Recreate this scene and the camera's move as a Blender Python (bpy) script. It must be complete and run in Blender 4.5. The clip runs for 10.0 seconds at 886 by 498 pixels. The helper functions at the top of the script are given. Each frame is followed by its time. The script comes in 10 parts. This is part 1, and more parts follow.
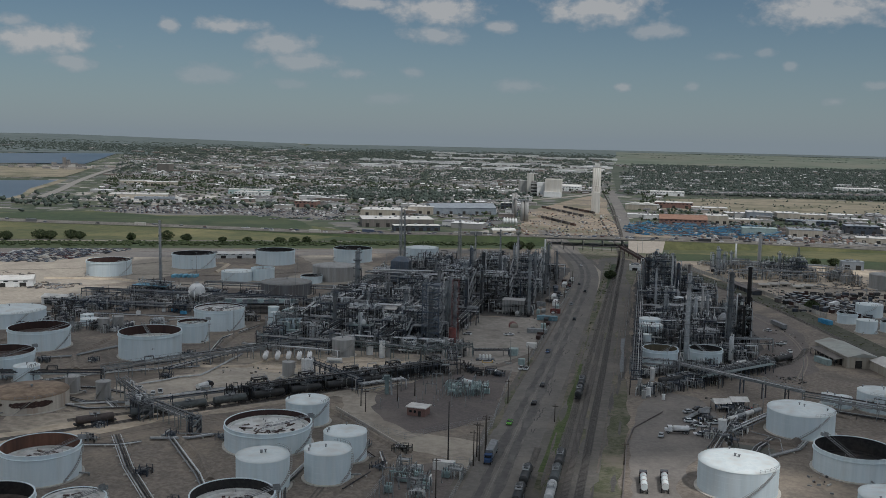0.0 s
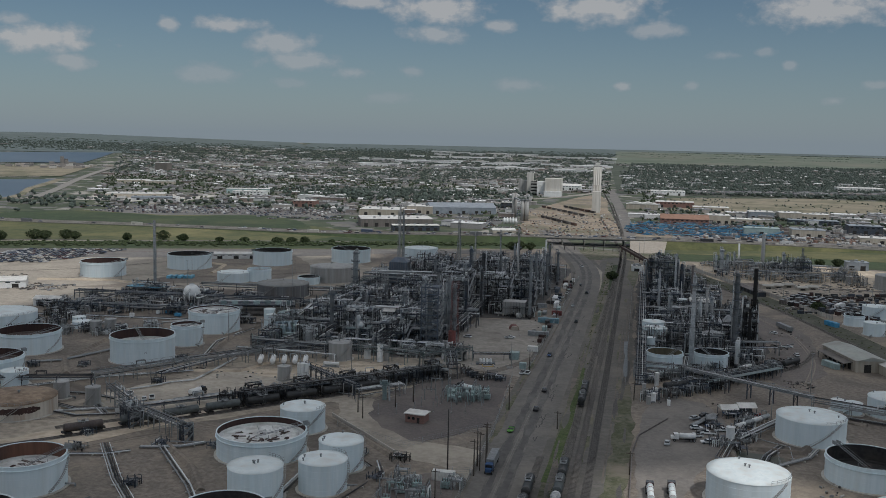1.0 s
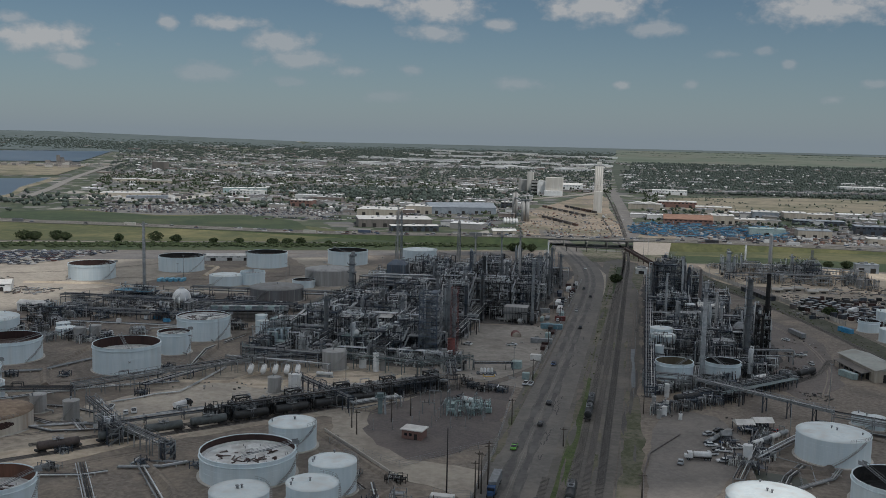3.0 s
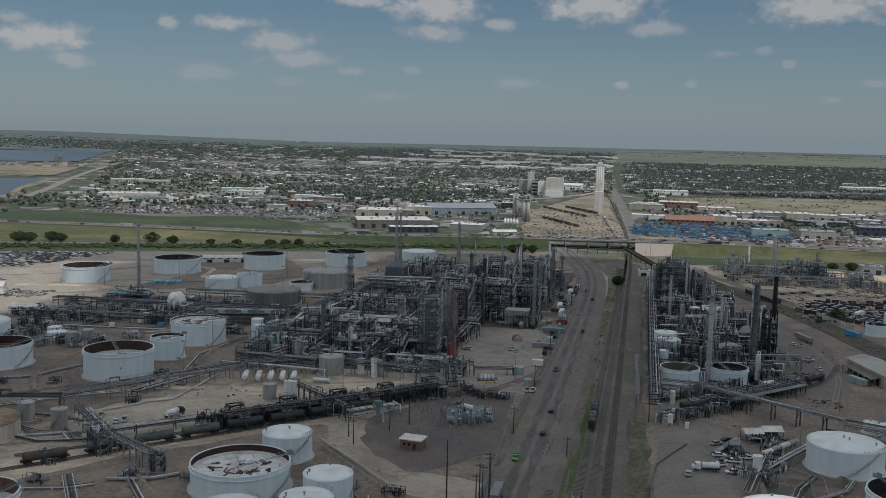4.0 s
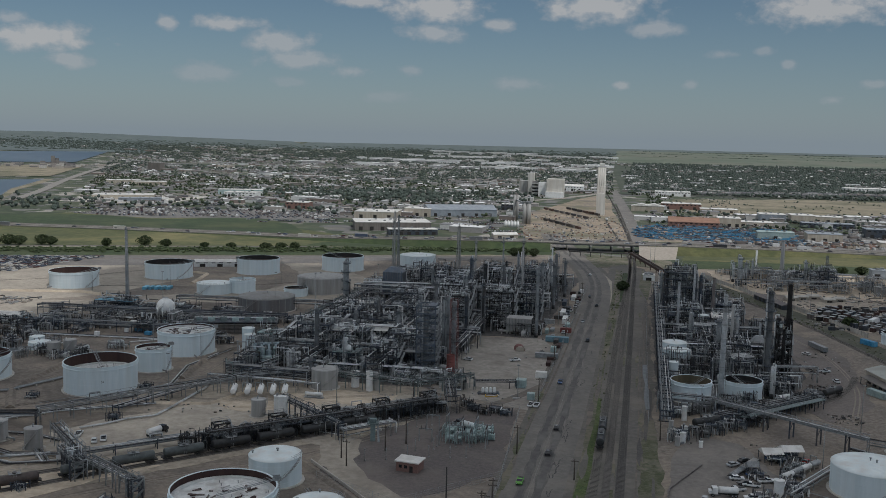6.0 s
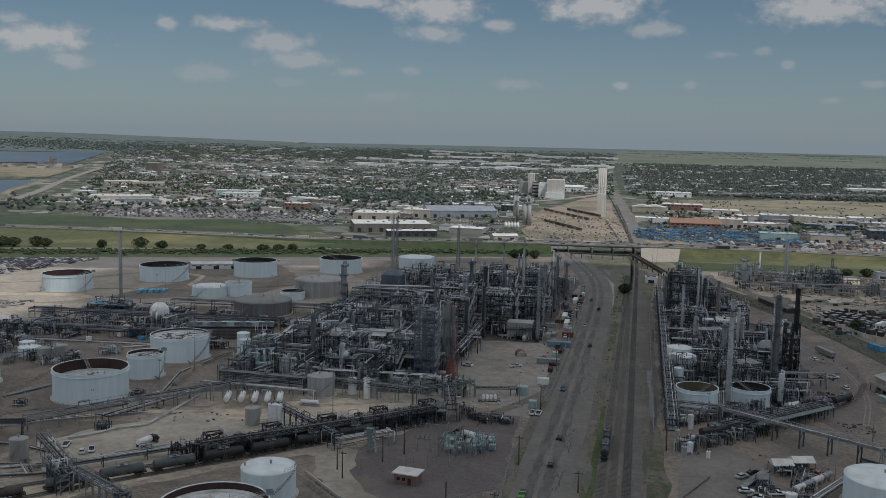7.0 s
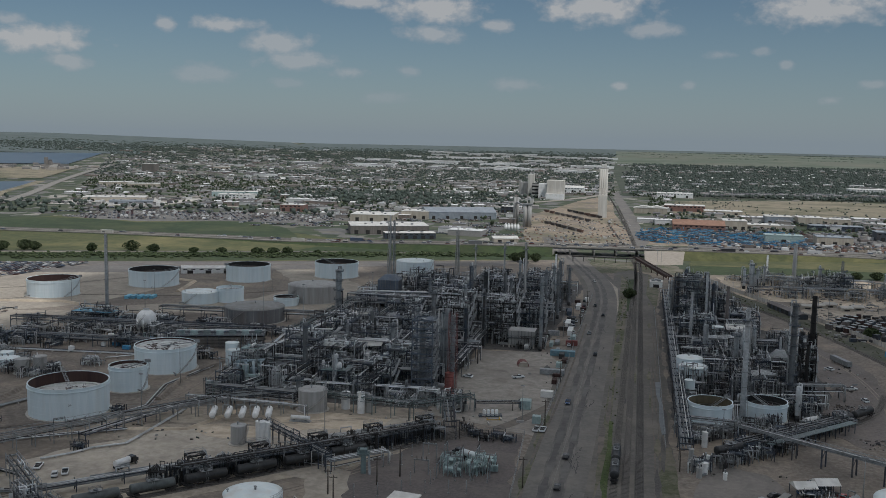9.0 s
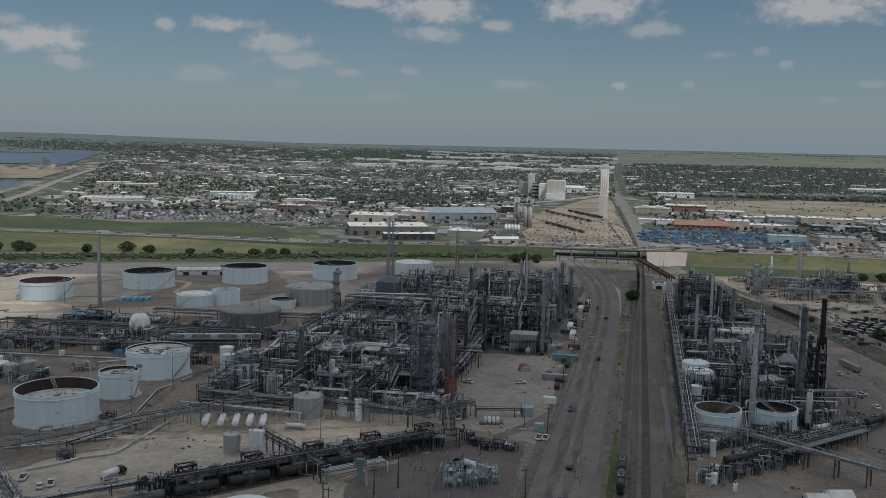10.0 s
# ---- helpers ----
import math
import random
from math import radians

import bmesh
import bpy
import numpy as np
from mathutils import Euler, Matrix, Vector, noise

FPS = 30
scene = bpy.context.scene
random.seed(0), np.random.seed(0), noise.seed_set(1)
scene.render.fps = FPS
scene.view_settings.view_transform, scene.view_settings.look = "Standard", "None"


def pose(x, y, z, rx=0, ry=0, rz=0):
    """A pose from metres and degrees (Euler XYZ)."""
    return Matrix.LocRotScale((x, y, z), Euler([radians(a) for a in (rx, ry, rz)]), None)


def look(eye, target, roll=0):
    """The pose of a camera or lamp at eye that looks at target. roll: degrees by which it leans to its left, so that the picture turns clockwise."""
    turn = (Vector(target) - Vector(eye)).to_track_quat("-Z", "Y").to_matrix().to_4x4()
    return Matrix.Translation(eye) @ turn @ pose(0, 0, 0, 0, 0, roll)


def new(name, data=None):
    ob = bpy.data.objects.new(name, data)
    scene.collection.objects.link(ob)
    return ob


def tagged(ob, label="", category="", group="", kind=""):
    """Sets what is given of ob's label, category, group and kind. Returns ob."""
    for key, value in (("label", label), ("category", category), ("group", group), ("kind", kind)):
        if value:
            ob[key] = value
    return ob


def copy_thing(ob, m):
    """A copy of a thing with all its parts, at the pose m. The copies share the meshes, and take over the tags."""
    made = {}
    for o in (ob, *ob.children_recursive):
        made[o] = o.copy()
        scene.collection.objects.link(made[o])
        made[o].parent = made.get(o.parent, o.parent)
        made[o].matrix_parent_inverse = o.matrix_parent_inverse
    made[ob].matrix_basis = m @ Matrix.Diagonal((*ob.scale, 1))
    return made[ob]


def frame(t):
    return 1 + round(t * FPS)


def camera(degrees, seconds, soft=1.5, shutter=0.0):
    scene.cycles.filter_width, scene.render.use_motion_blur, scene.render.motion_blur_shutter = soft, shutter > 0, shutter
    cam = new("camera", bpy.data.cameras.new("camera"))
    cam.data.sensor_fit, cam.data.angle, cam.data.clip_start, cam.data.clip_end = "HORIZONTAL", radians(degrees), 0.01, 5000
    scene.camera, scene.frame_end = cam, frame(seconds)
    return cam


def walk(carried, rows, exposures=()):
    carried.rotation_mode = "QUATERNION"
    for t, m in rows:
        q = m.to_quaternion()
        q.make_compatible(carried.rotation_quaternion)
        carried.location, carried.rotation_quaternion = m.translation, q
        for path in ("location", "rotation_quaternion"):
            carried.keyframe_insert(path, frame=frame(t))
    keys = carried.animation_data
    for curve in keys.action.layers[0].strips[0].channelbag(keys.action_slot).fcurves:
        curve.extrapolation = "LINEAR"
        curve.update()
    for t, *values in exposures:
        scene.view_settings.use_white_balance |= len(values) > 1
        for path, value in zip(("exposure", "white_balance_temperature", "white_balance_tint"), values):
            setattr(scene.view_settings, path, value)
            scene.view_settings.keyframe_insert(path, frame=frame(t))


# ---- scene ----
cam = camera(50.0, 10.0, soft=0.85)
PATH = [
    (0, (0.04, -0.01, 106.67), (-207.2, 971.2, -10.4), 1.18),
    (0.5, (-1.07, 5.17, 106.55), (-207.9, 976.5, -11.0), 1.19),
    (1, (-2.17, 10.33, 106.47), (-208.8, 981.6, -11.5), 1.20),
    (1.5, (-3.26, 15.47, 106.44), (-209.6, 986.8, -12.0), 1.21),
    (2, (-4.33, 20.58, 106.44), (-210.5, 991.9, -12.3), 1.22),
    (2.5, (-5.38, 25.67, 106.46), (-211.4, 996.9, -12.6), 1.23),
    (4, (-8.51, 40.89, 106.66), (-214.3, 1012.2, -12.8), 1.24),
    (4.5, (-9.53, 45.95, 106.74), (-215.3, 1017.2, -12.6), 1.24),
    (5, (-10.56, 51.01, 106.83), (-216.2, 1022.3, -12.5), 1.23),
    (5.5, (-11.58, 56.07, 106.91), (-217.1, 1027.4, -12.3), 1.23),
    (7, (-14.65, 71.31, 107.08), (-219.7, 1042.9, -11.6), 1.21),
    (7.5, (-15.68, 76.42, 107.09), (-220.5, 1048.0, -11.4), 1.20),
    (8, (-16.72, 81.55, 107.08), (-221.2, 1053.2, -11.3), 1.19),
    (8.5, (-17.77, 86.71, 107.02), (-222.0, 1058.5, -11.3), 1.18),
    (9, (-18.82, 91.89, 106.92), (-222.8, 1063.7, -11.3), 1.16),
    (9.5, (-19.89, 97.10, 106.77), (-223.7, 1068.9, -11.5), 1.15),
    (10, (-20.97, 102.34, 106.58), (-224.7, 1074.2, -11.7), 1.13),
]
walk(cam, [(t, look(eye, target, roll)) for t, eye, target, roll in PATH], [(0.0, -0.48, 6060, 10), (2.5, -0.46, 6060, 10), (10.0, -0.43, 6060, 10)])

# ---- sky, sun, exposure ----
SUN_ELEVATION = radians(58)
SUN_SIDE = Vector((0.75, -0.66, 0)).normalized()  # the side the sun stands on, behind and to the right
TO_SUN = (SUN_SIDE * math.cos(SUN_ELEVATION) + Vector((0, 0, math.sin(SUN_ELEVATION)))).normalized()

world = bpy.data.worlds.new("sky")
scene.world = world
world.use_nodes = True
wt = world.node_tree
wt.nodes.clear()


def wn(kind, **inputs):
    n = wt.nodes.new(kind)
    for k, v in inputs.items():
        n.inputs[int(k[1:])].default_value = v
    return n


def wmath(op, a, b=None, clamp=False):
    n = wt.nodes.new("ShaderNodeMath")
    n.operation, n.use_clamp = op, clamp
    for i, v in enumerate((a, b)):
        if v is None:
            continue
        if isinstance(v, (int, float)):
            n.inputs[i].default_value = v
        else:
            wt.links.new(v, n.inputs[i])
    return n.outputs[0]


sky = wt.nodes.new("ShaderNodeTexSky")
sky.sky_type = "NISHITA"
sky.sun_disc = False
sky.sun_elevation = SUN_ELEVATION
sky.sun_rotation = math.atan2(SUN_SIDE.x, SUN_SIDE.y)
sky.altitude, sky.air_density, sky.dust_density, sky.ozone_density = 1600, 1.0, 0.25, 1.5
direction = wt.nodes.new("ShaderNodeTexCoord").outputs["Generated"]
split = wt.nodes.new("ShaderNodeSeparateXYZ")
wt.links.new(direction, split.inputs[0])
azimuth = wmath("ARCTAN2", split.outputs[0], split.outputs[1])
elevation = wmath("ARCSINE", split.outputs[2])
angles = wt.nodes.new("ShaderNodeCombineXYZ")
wt.links.new(azimuth, angles.inputs[0])
wt.links.new(elevation, angles.inputs[1])
puffs = wt.nodes.new("ShaderNodeTexNoise")
puffs.inputs["Scale"].default_value, puffs.inputs["Detail"].default_value, puffs.inputs["Roughness"].default_value = 44, 6, 0.58
stretch = wt.nodes.new("ShaderNodeMapping")
stretch.inputs["Scale"].default_value = (1, 1.5, 1)
wt.links.new(angles.outputs[0], stretch.inputs[0])
wt.links.new(stretch.outputs[0], puffs.inputs["Vector"])
ragged = wmath("MULTIPLY", wmath("SUBTRACT", puffs.outputs[0], 0.5), 1.9)
cover = None


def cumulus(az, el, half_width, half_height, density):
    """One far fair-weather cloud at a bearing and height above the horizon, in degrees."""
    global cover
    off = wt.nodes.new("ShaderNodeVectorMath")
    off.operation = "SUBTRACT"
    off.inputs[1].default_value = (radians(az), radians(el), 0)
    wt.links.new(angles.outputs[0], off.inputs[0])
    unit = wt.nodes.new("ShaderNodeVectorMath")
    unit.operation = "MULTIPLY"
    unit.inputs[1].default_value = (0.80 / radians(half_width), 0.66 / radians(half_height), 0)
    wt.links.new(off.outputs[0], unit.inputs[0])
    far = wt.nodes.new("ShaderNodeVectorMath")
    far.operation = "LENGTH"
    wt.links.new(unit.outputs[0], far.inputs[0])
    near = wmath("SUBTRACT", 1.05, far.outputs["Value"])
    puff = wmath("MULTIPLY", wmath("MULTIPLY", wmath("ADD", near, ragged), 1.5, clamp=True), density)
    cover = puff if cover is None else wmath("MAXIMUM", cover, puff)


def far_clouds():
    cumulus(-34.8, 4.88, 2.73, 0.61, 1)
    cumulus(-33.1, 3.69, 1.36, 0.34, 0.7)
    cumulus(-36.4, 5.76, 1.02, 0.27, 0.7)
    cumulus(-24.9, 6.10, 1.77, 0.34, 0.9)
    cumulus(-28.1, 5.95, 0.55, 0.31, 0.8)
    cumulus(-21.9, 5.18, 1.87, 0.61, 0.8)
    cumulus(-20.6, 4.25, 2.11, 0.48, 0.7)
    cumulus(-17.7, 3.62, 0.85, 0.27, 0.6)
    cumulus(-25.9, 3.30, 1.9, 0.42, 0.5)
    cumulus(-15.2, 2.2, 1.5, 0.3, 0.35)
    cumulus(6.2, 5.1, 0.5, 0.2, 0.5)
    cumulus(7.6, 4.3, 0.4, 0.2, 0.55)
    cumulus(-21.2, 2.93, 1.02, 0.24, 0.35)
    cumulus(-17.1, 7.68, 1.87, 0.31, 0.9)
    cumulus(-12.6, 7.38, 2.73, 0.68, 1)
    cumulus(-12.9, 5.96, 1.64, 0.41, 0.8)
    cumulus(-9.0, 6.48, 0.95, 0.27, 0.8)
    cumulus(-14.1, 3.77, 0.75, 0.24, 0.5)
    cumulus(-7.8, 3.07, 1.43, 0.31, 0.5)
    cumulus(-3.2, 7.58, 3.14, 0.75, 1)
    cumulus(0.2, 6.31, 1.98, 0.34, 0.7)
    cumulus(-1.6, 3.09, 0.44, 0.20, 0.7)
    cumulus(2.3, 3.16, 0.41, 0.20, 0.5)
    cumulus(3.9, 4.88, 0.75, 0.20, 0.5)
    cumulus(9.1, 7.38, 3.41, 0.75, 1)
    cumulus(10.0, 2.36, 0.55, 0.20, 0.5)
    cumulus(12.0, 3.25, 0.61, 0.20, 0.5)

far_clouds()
# overhead, out of view, broken cumulus is made brighter to lift the ambient light
high = wt.nodes.new("ShaderNodeTexNoise")
high.inputs["Scale"].default_value, high.inputs["Detail"].default_value = 5.0, 6
wt.links.new(direction, high.inputs["Vector"])
broken = wmath("MULTIPLY", wmath("SUBTRACT", high.outputs[0], 0.40), 6.0, clamp=True)
overhead = wmath("MULTIPLY", wmath("SUBTRACT", elevation, radians(11)), 6.0, clamp=True)
lit = wt.nodes.new("ShaderNodeMix")
lit.data_type = "RGBA"
lit.inputs[6].default_value = (6.4, 7.0, 7.6, 1)
lit.inputs[7].default_value = (10.4, 10.1, 9.6, 1)
wt.links.new(wmath("MULTIPLY", cover, 1.0, clamp=True), lit.inputs[0])
mixed = wt.nodes.new("ShaderNodeMix")
mixed.data_type = "RGBA"
wt.links.new(wmath("MULTIPLY", cover, 0.85, clamp=True), mixed.inputs[0])
haze = wt.nodes.new("ShaderNodeMix")
haze.data_type = "RGBA"
haze.inputs[7].default_value = (5.1, 5.95, 6.6, 1)
low = wmath("POWER", wmath("SUBTRACT", 1.0, wmath("MULTIPLY", elevation, 2.2, clamp=True), clamp=True), 5.0)
wt.links.new(wmath("MULTIPLY", low, 0.92, clamp=True), haze.inputs[0])
air = wt.nodes.new("ShaderNodeVectorMath")
air.operation = "MULTIPLY"
air.inputs[1].default_value = (0.95, 1.045, 0.99)
wt.links.new(sky.outputs[0], air.inputs[0])
wt.links.new(air.outputs[0], haze.inputs[6])
wt.links.new(haze.outputs[2], mixed.inputs[6])
above = wt.nodes.new("ShaderNodeMix")
above.data_type = "RGBA"
above.inputs[7].default_value = (22.0, 21.6, 21.0, 1)
wt.links.new(wmath("MULTIPLY", wmath("MULTIPLY", broken, overhead), 0.9, clamp=True), above.inputs[0])
wt.links.new(mixed.outputs[2], above.inputs[6])
wt.links.new(lit.outputs[2], mixed.inputs[7])
back = wt.nodes.new("ShaderNodeBackground")
back.inputs[1].default_value = 0.055
wt.links.new(above.outputs[2], back.inputs[0])
wt.links.new(back.outputs[0], wt.nodes.new("ShaderNodeOutputWorld").inputs[0])

sun = new("sun", bpy.data.lights.new("sun", "SUN"))
sun.data.energy, sun.data.angle, sun.data.color = 2.7, radians(0.6), (1.0, 0.95, 0.88)
sun.matrix_world = look(TO_SUN * 100, (0, 0, 0))


# ---- materials ----
def surface(name, a, b, scale=1.0, rough=0.7, metal=0.0, stain=None, stain_scale=0.1, stain_amount=0.4, bump=0.0, streak=False, vary=0.12, islands=False, patch=None, patch_scale=0.07, patch_amount=0.6):
    """A worn surface: grain between a and b, larger stains, fine relief, and a small change of tone from object to object."""
    m = bpy.data.materials.new(name)
    m.use_nodes = True
    nt = m.node_tree
    bsdf = nt.nodes["Principled BSDF"]
    bsdf.inputs["Roughness"].default_value, bsdf.inputs["Metallic"].default_value = rough, metal
    place = nt.nodes.new("ShaderNodeNewGeometry")
    vec = place.outputs["Position"]
    if streak:
        mp = nt.nodes.new("ShaderNodeMapping")
        mp.inputs["Scale"].default_value = (1, 1, 0.08)
        nt.links.new(vec, mp.inputs[0])
        grain_vec = mp.outputs[0]
    else:
        grain_vec = vec
    grain = nt.nodes.new("ShaderNodeTexNoise")
    grain.inputs["Scale"].default_value, grain.inputs["Detail"].default_value, grain.inputs["Roughness"].default_value = scale, 5, 0.65
    nt.links.new(grain_vec, grain.inputs["Vector"])
    ramp = nt.nodes.new("ShaderNodeMapRange")
    ramp.inputs[1].default_value, ramp.inputs[2].default_value = 0.38, 0.62
    nt.links.new(grain.outputs[0], ramp.inputs[0])
    mix = nt.nodes.new("ShaderNodeMix")
    mix.data_type = "RGBA"
    mix.inputs[6].default_value, mix.inputs[7].default_value = (*a, 1), (*b, 1)
    nt.links.new(ramp.outputs[0], mix.inputs[0])
    col = mix.outputs[2]
    if stain:
        big = nt.nodes.new("ShaderNodeTexNoise")
        big.inputs["Scale"].default_value, big.inputs["Detail"].default_value, big.inputs["Roughness"].default_value = stain_scale, 6, 0.6
        nt.links.new(grain_vec if streak else vec, big.inputs["Vector"])
        r2 = nt.nodes.new("ShaderNodeMapRange")
        r2.inputs[1].default_value, r2.inputs[2].default_value, r2.inputs[4].default_value = 0.47, 0.68, stain_amount
        nt.links.new(big.outputs[0], r2.inputs[0])
        m2 = nt.nodes.new("ShaderNodeMix")
        m2.data_type = "RGBA"
        m2.inputs[7].default_value = (*stain, 1)
        nt.links.new(r2.outputs[0], m2.inputs[0])
        nt.links.new(col, m2.inputs[6])
        col = m2.outputs[2]
    if patch:
        for sc, am in ((patch_scale, patch_amount), (patch_scale * 5.3, patch_amount * 0.6)):
            big = nt.nodes.new("ShaderNodeTexNoise")
            big.inputs["Scale"].default_value, big.inputs["Detail"].default_value, big.inputs["Roughness"].default_value, big.inputs["Distortion"].default_value = sc, 5, 0.65, 0.8
            off = nt.nodes.new("ShaderNodeVectorMath")
            off.inputs[1].default_value = (31.7, 12.1, 5.0)
            nt.links.new(vec, off.inputs[0])
            nt.links.new(off.outputs[0], big.inputs["Vector"])
            r2 = nt.nodes.new("ShaderNodeMapRange")
            r2.inputs[1].default_value, r2.inputs[2].default_value, r2.inputs[4].default_value = 0.5, 0.66, am
            nt.links.new(big.outputs[0], r2.inputs[0])
            m2 = nt.nodes.new("ShaderNodeMix")
            m2.data_type = "RGBA"
            m2.inputs[7].default_value = (*patch, 1)
            nt.links.new(r2.outputs[0], m2.inputs[0])
            nt.links.new(col, m2.inputs[6])
            col = m2.outputs[2]
    if vary:
        r3 = nt.nodes.new("ShaderNodeMapRange")
        r3.inputs[3].default_value, r3.inputs[4].default_value = 1 - vary, 1 + vary
        nt.links.new(place.outputs["Random Per Island"] if islands else nt.nodes.new("ShaderNodeObjectInfo").outputs["Random"], r3.inputs[0])
        hs = nt.nodes.new("ShaderNodeHueSaturation")
        nt.links.new(r3.outputs[0], hs.inputs["Value"])
        nt.links.new(col, hs.inputs["Color"])
        col = hs.outputs[0]
    nt.links.new(col, bsdf.inputs["Base Color"])
    if bump:
        bp = nt.nodes.new("ShaderNodeBump")
        bp.inputs["Strength"].default_value, bp.inputs["Distance"].default_value = bump, 0.15
        nt.links.new(grain.outputs[0], bp.inputs["Height"])
        nt.links.new(bp.outputs[0], bsdf.inputs["Normal"])
    return m


def palette(name, colours, rough=0.8, metal=0.0, grain=0.15, grain_scale=0.8):
    """One of several colours for each separate piece of a mesh."""
    m = bpy.data.materials.new(name)
    m.use_nodes = True
    nt = m.node_tree
    bsdf = nt.nodes["Principled BSDF"]
    bsdf.inputs["Roughness"].default_value, bsdf.inputs["Metallic"].default_value = rough, metal
    place = nt.nodes.new("ShaderNodeNewGeometry")
    ramp = nt.nodes.new("ShaderNodeValToRGB")
    ramp.color_ramp.interpolation = "CONSTANT"
    els = ramp.color_ramp.elements
    while len(els) < len(colours):
        els.new(0.5)
    for i, c in enumerate(colours):
        els[i].position = i / len(colours)
        els[i].color = (*c, 1)
    nt.links.new(place.outputs["Random Per Island"], ramp.inputs[0])
    nz = nt.nodes.new("ShaderNodeTexNoise")
    nz.inputs["Scale"].default_value, nz.inputs["Detail"].default_value = grain_scale, 4
    nt.links.new(place.outputs["Position"], nz.inputs["Vector"])
    r3 = nt.nodes.new("ShaderNodeMapRange")
    r3.inputs[3].default_value, r3.inputs[4].default_value = 1 - 2 * grain, 1 + 2 * grain
    nt.links.new(nz.outputs[0], r3.inputs[0])
    hs = nt.nodes.new("ShaderNodeHueSaturation")
    nt.links.new(r3.outputs[0], hs.inputs["Value"])
    nt.links.new(ramp.outputs[0], hs.inputs["Color"])
    nt.links.new(hs.outputs[0], bsdf.inputs["Base Color"])
    return m


SOIL = surface("bare_soil", (0.145, 0.123, 0.101), (0.25, 0.215, 0.178), 0.6, 0.95, stain=(0.34, 0.28, 0.21), stain_scale=0.018, stain_amount=0.75, bump=0.5, vary=0, patch=(0.105, 0.09, 0.078), patch_scale=0.035, patch_amount=0.75)
GRAVEL = surface("dark_gravel", (0.12, 0.105, 0.095), (0.19, 0.165, 0.15), 0.9, 0.95, stain=(0.10, 0.085, 0.075), stain_scale=0.05, stain_amount=0.7, bump=0.4, vary=0.05, patch=(0.22, 0.19, 0.16), patch_scale=0.05, patch_amount=0.55)
REDGRAVEL = surface("reddish_gravel", (0.092, 0.080, 0.076), (0.135, 0.118, 0.111), 0.9, 0.95, stain=(0.17, 0.14, 0.125), stain_scale=0.04, stain_amount=0.5, bump=0.4, vary=0.05, patch=(0.20, 0.175, 0.15), patch_scale=0.03, patch_amount=0.5)
SAND = surface("pale_sandy_soil", (0.46, 0.38, 0.28), (0.60, 0.51, 0.39), 0.25, 0.95, stain=(0.34, 0.28, 0.215), stain_scale=0.03, stain_amount=0.6, bump=0.3, vary=0.05, patch=(0.20, 0.165, 0.13), patch_scale=0.03, patch_amount=0.55)
EARTH = surface("bare_tan_earth", (0.24, 0.19, 0.14), (0.36, 0.29, 0.21), 0.12, 0.95, stain=(0.10, 0.105, 0.055), stain_scale=0.012, stain_amount=0.9, vary=0.05, patch=(0.15, 0.135, 0.12), patch_scale=0.03, patch_amount=0.8)
YARDMAT = surface("worn_yard", (0.27, 0.245, 0.21), (0.36, 0.33, 0.29), 0.3, 0.95, stain=(0.20, 0.18, 0.16), stain_scale=0.03, stain_amount=0.7, bump=0.2, vary=0.05, patch=(0.16, 0.14, 0.12), patch_scale=0.06, patch_amount=0.6)
ASPHALT = surface("worn_asphalt", (0.135, 0.126, 0.116), (0.18, 0.168, 0.155), 0.5, 0.9, stain=(0.22, 0.20, 0.17), stain_scale=0.05, stain_amount=0.75, bump=0.2, vary=0.04, patch=(0.085, 0.08, 0.075), patch_scale=0.05, patch_amount=0.5)
DARKASPH = surface("patched_asphalt", (0.075, 0.071, 0.067), (0.105, 0.099, 0.093), 0.25, 0.9, stain=(0.19, 0.18, 0.165), stain_scale=0.05, stain_amount=0.6, vary=0.04)
CONCRETE = surface("concrete", (0.40, 0.38, 0.34), (0.52, 0.49, 0.44), 0.3, 0.9, stain=(0.28, 0.26, 0.23), stain_scale=0.06, stain_amount=0.6, vary=0.1)
BALLAST = surface("rail_ballast", (0.105, 0.096, 0.087), (0.15, 0.137, 0.123), 1.2, 0.95, stain=(0.22, 0.195, 0.165), stain_scale=0.03, stain_amount=0.8, bump=0.5, vary=0.0, patch=(0.11, 0.10, 0.09), patch_scale=0.05, patch_amount=0.6)
DARKBALLAST = surface("oily_ballast", (0.06, 0.057, 0.053), (0.098, 0.092, 0.085), 1.2, 0.95, stain=(0.18, 0.162, 0.14), stain_scale=0.03, stain_amount=0.6, bump=0.5, vary=0.0)
# paving with stains; shade between the units is put into its dark base
SHADEPAVING = surface("stained_shade_paving", (0.055, 0.052, 0.05), (0.10, 0.094, 0.088), 0.5, 0.9, stain=(0.17, 0.155, 0.14), stain_scale=0.05, stain_amount=0.6, vary=0.04, patch=(0.04, 0.038, 0.036), patch_scale=0.08, patch_amount=0.6)
HIGHWAYMAT = surface("worn_highway_concrete", (0.20, 0.188, 0.168), (0.28, 0.262, 0.235), 0.3, 0.9, stain=(0.19, 0.178, 0.16), stain_scale=0.05, stain_amount=0.6, vary=0.05)
RAIL = surface("rusty_rail", (0.085, 0.074, 0.066), (0.12, 0.104, 0.092), 2, 0.7, 0.2, vary=0.1)
TIE = surface("timber_tie", (0.085, 0.08, 0.073), (0.112, 0.104, 0.095), 3, 0.9, vary=0.2)
GRASS = surface("field_grass", (0.062, 0.07, 0.026), (0.105, 0.108, 0.042), 0.12, 0.95, stain=(0.185, 0.165, 0.072), stain_scale=0.009, stain_amount=0.95, bump=0.3, vary=0.05, patch=(0.036, 0.052, 0.02), patch_scale=0.02, patch_amount=0.6)
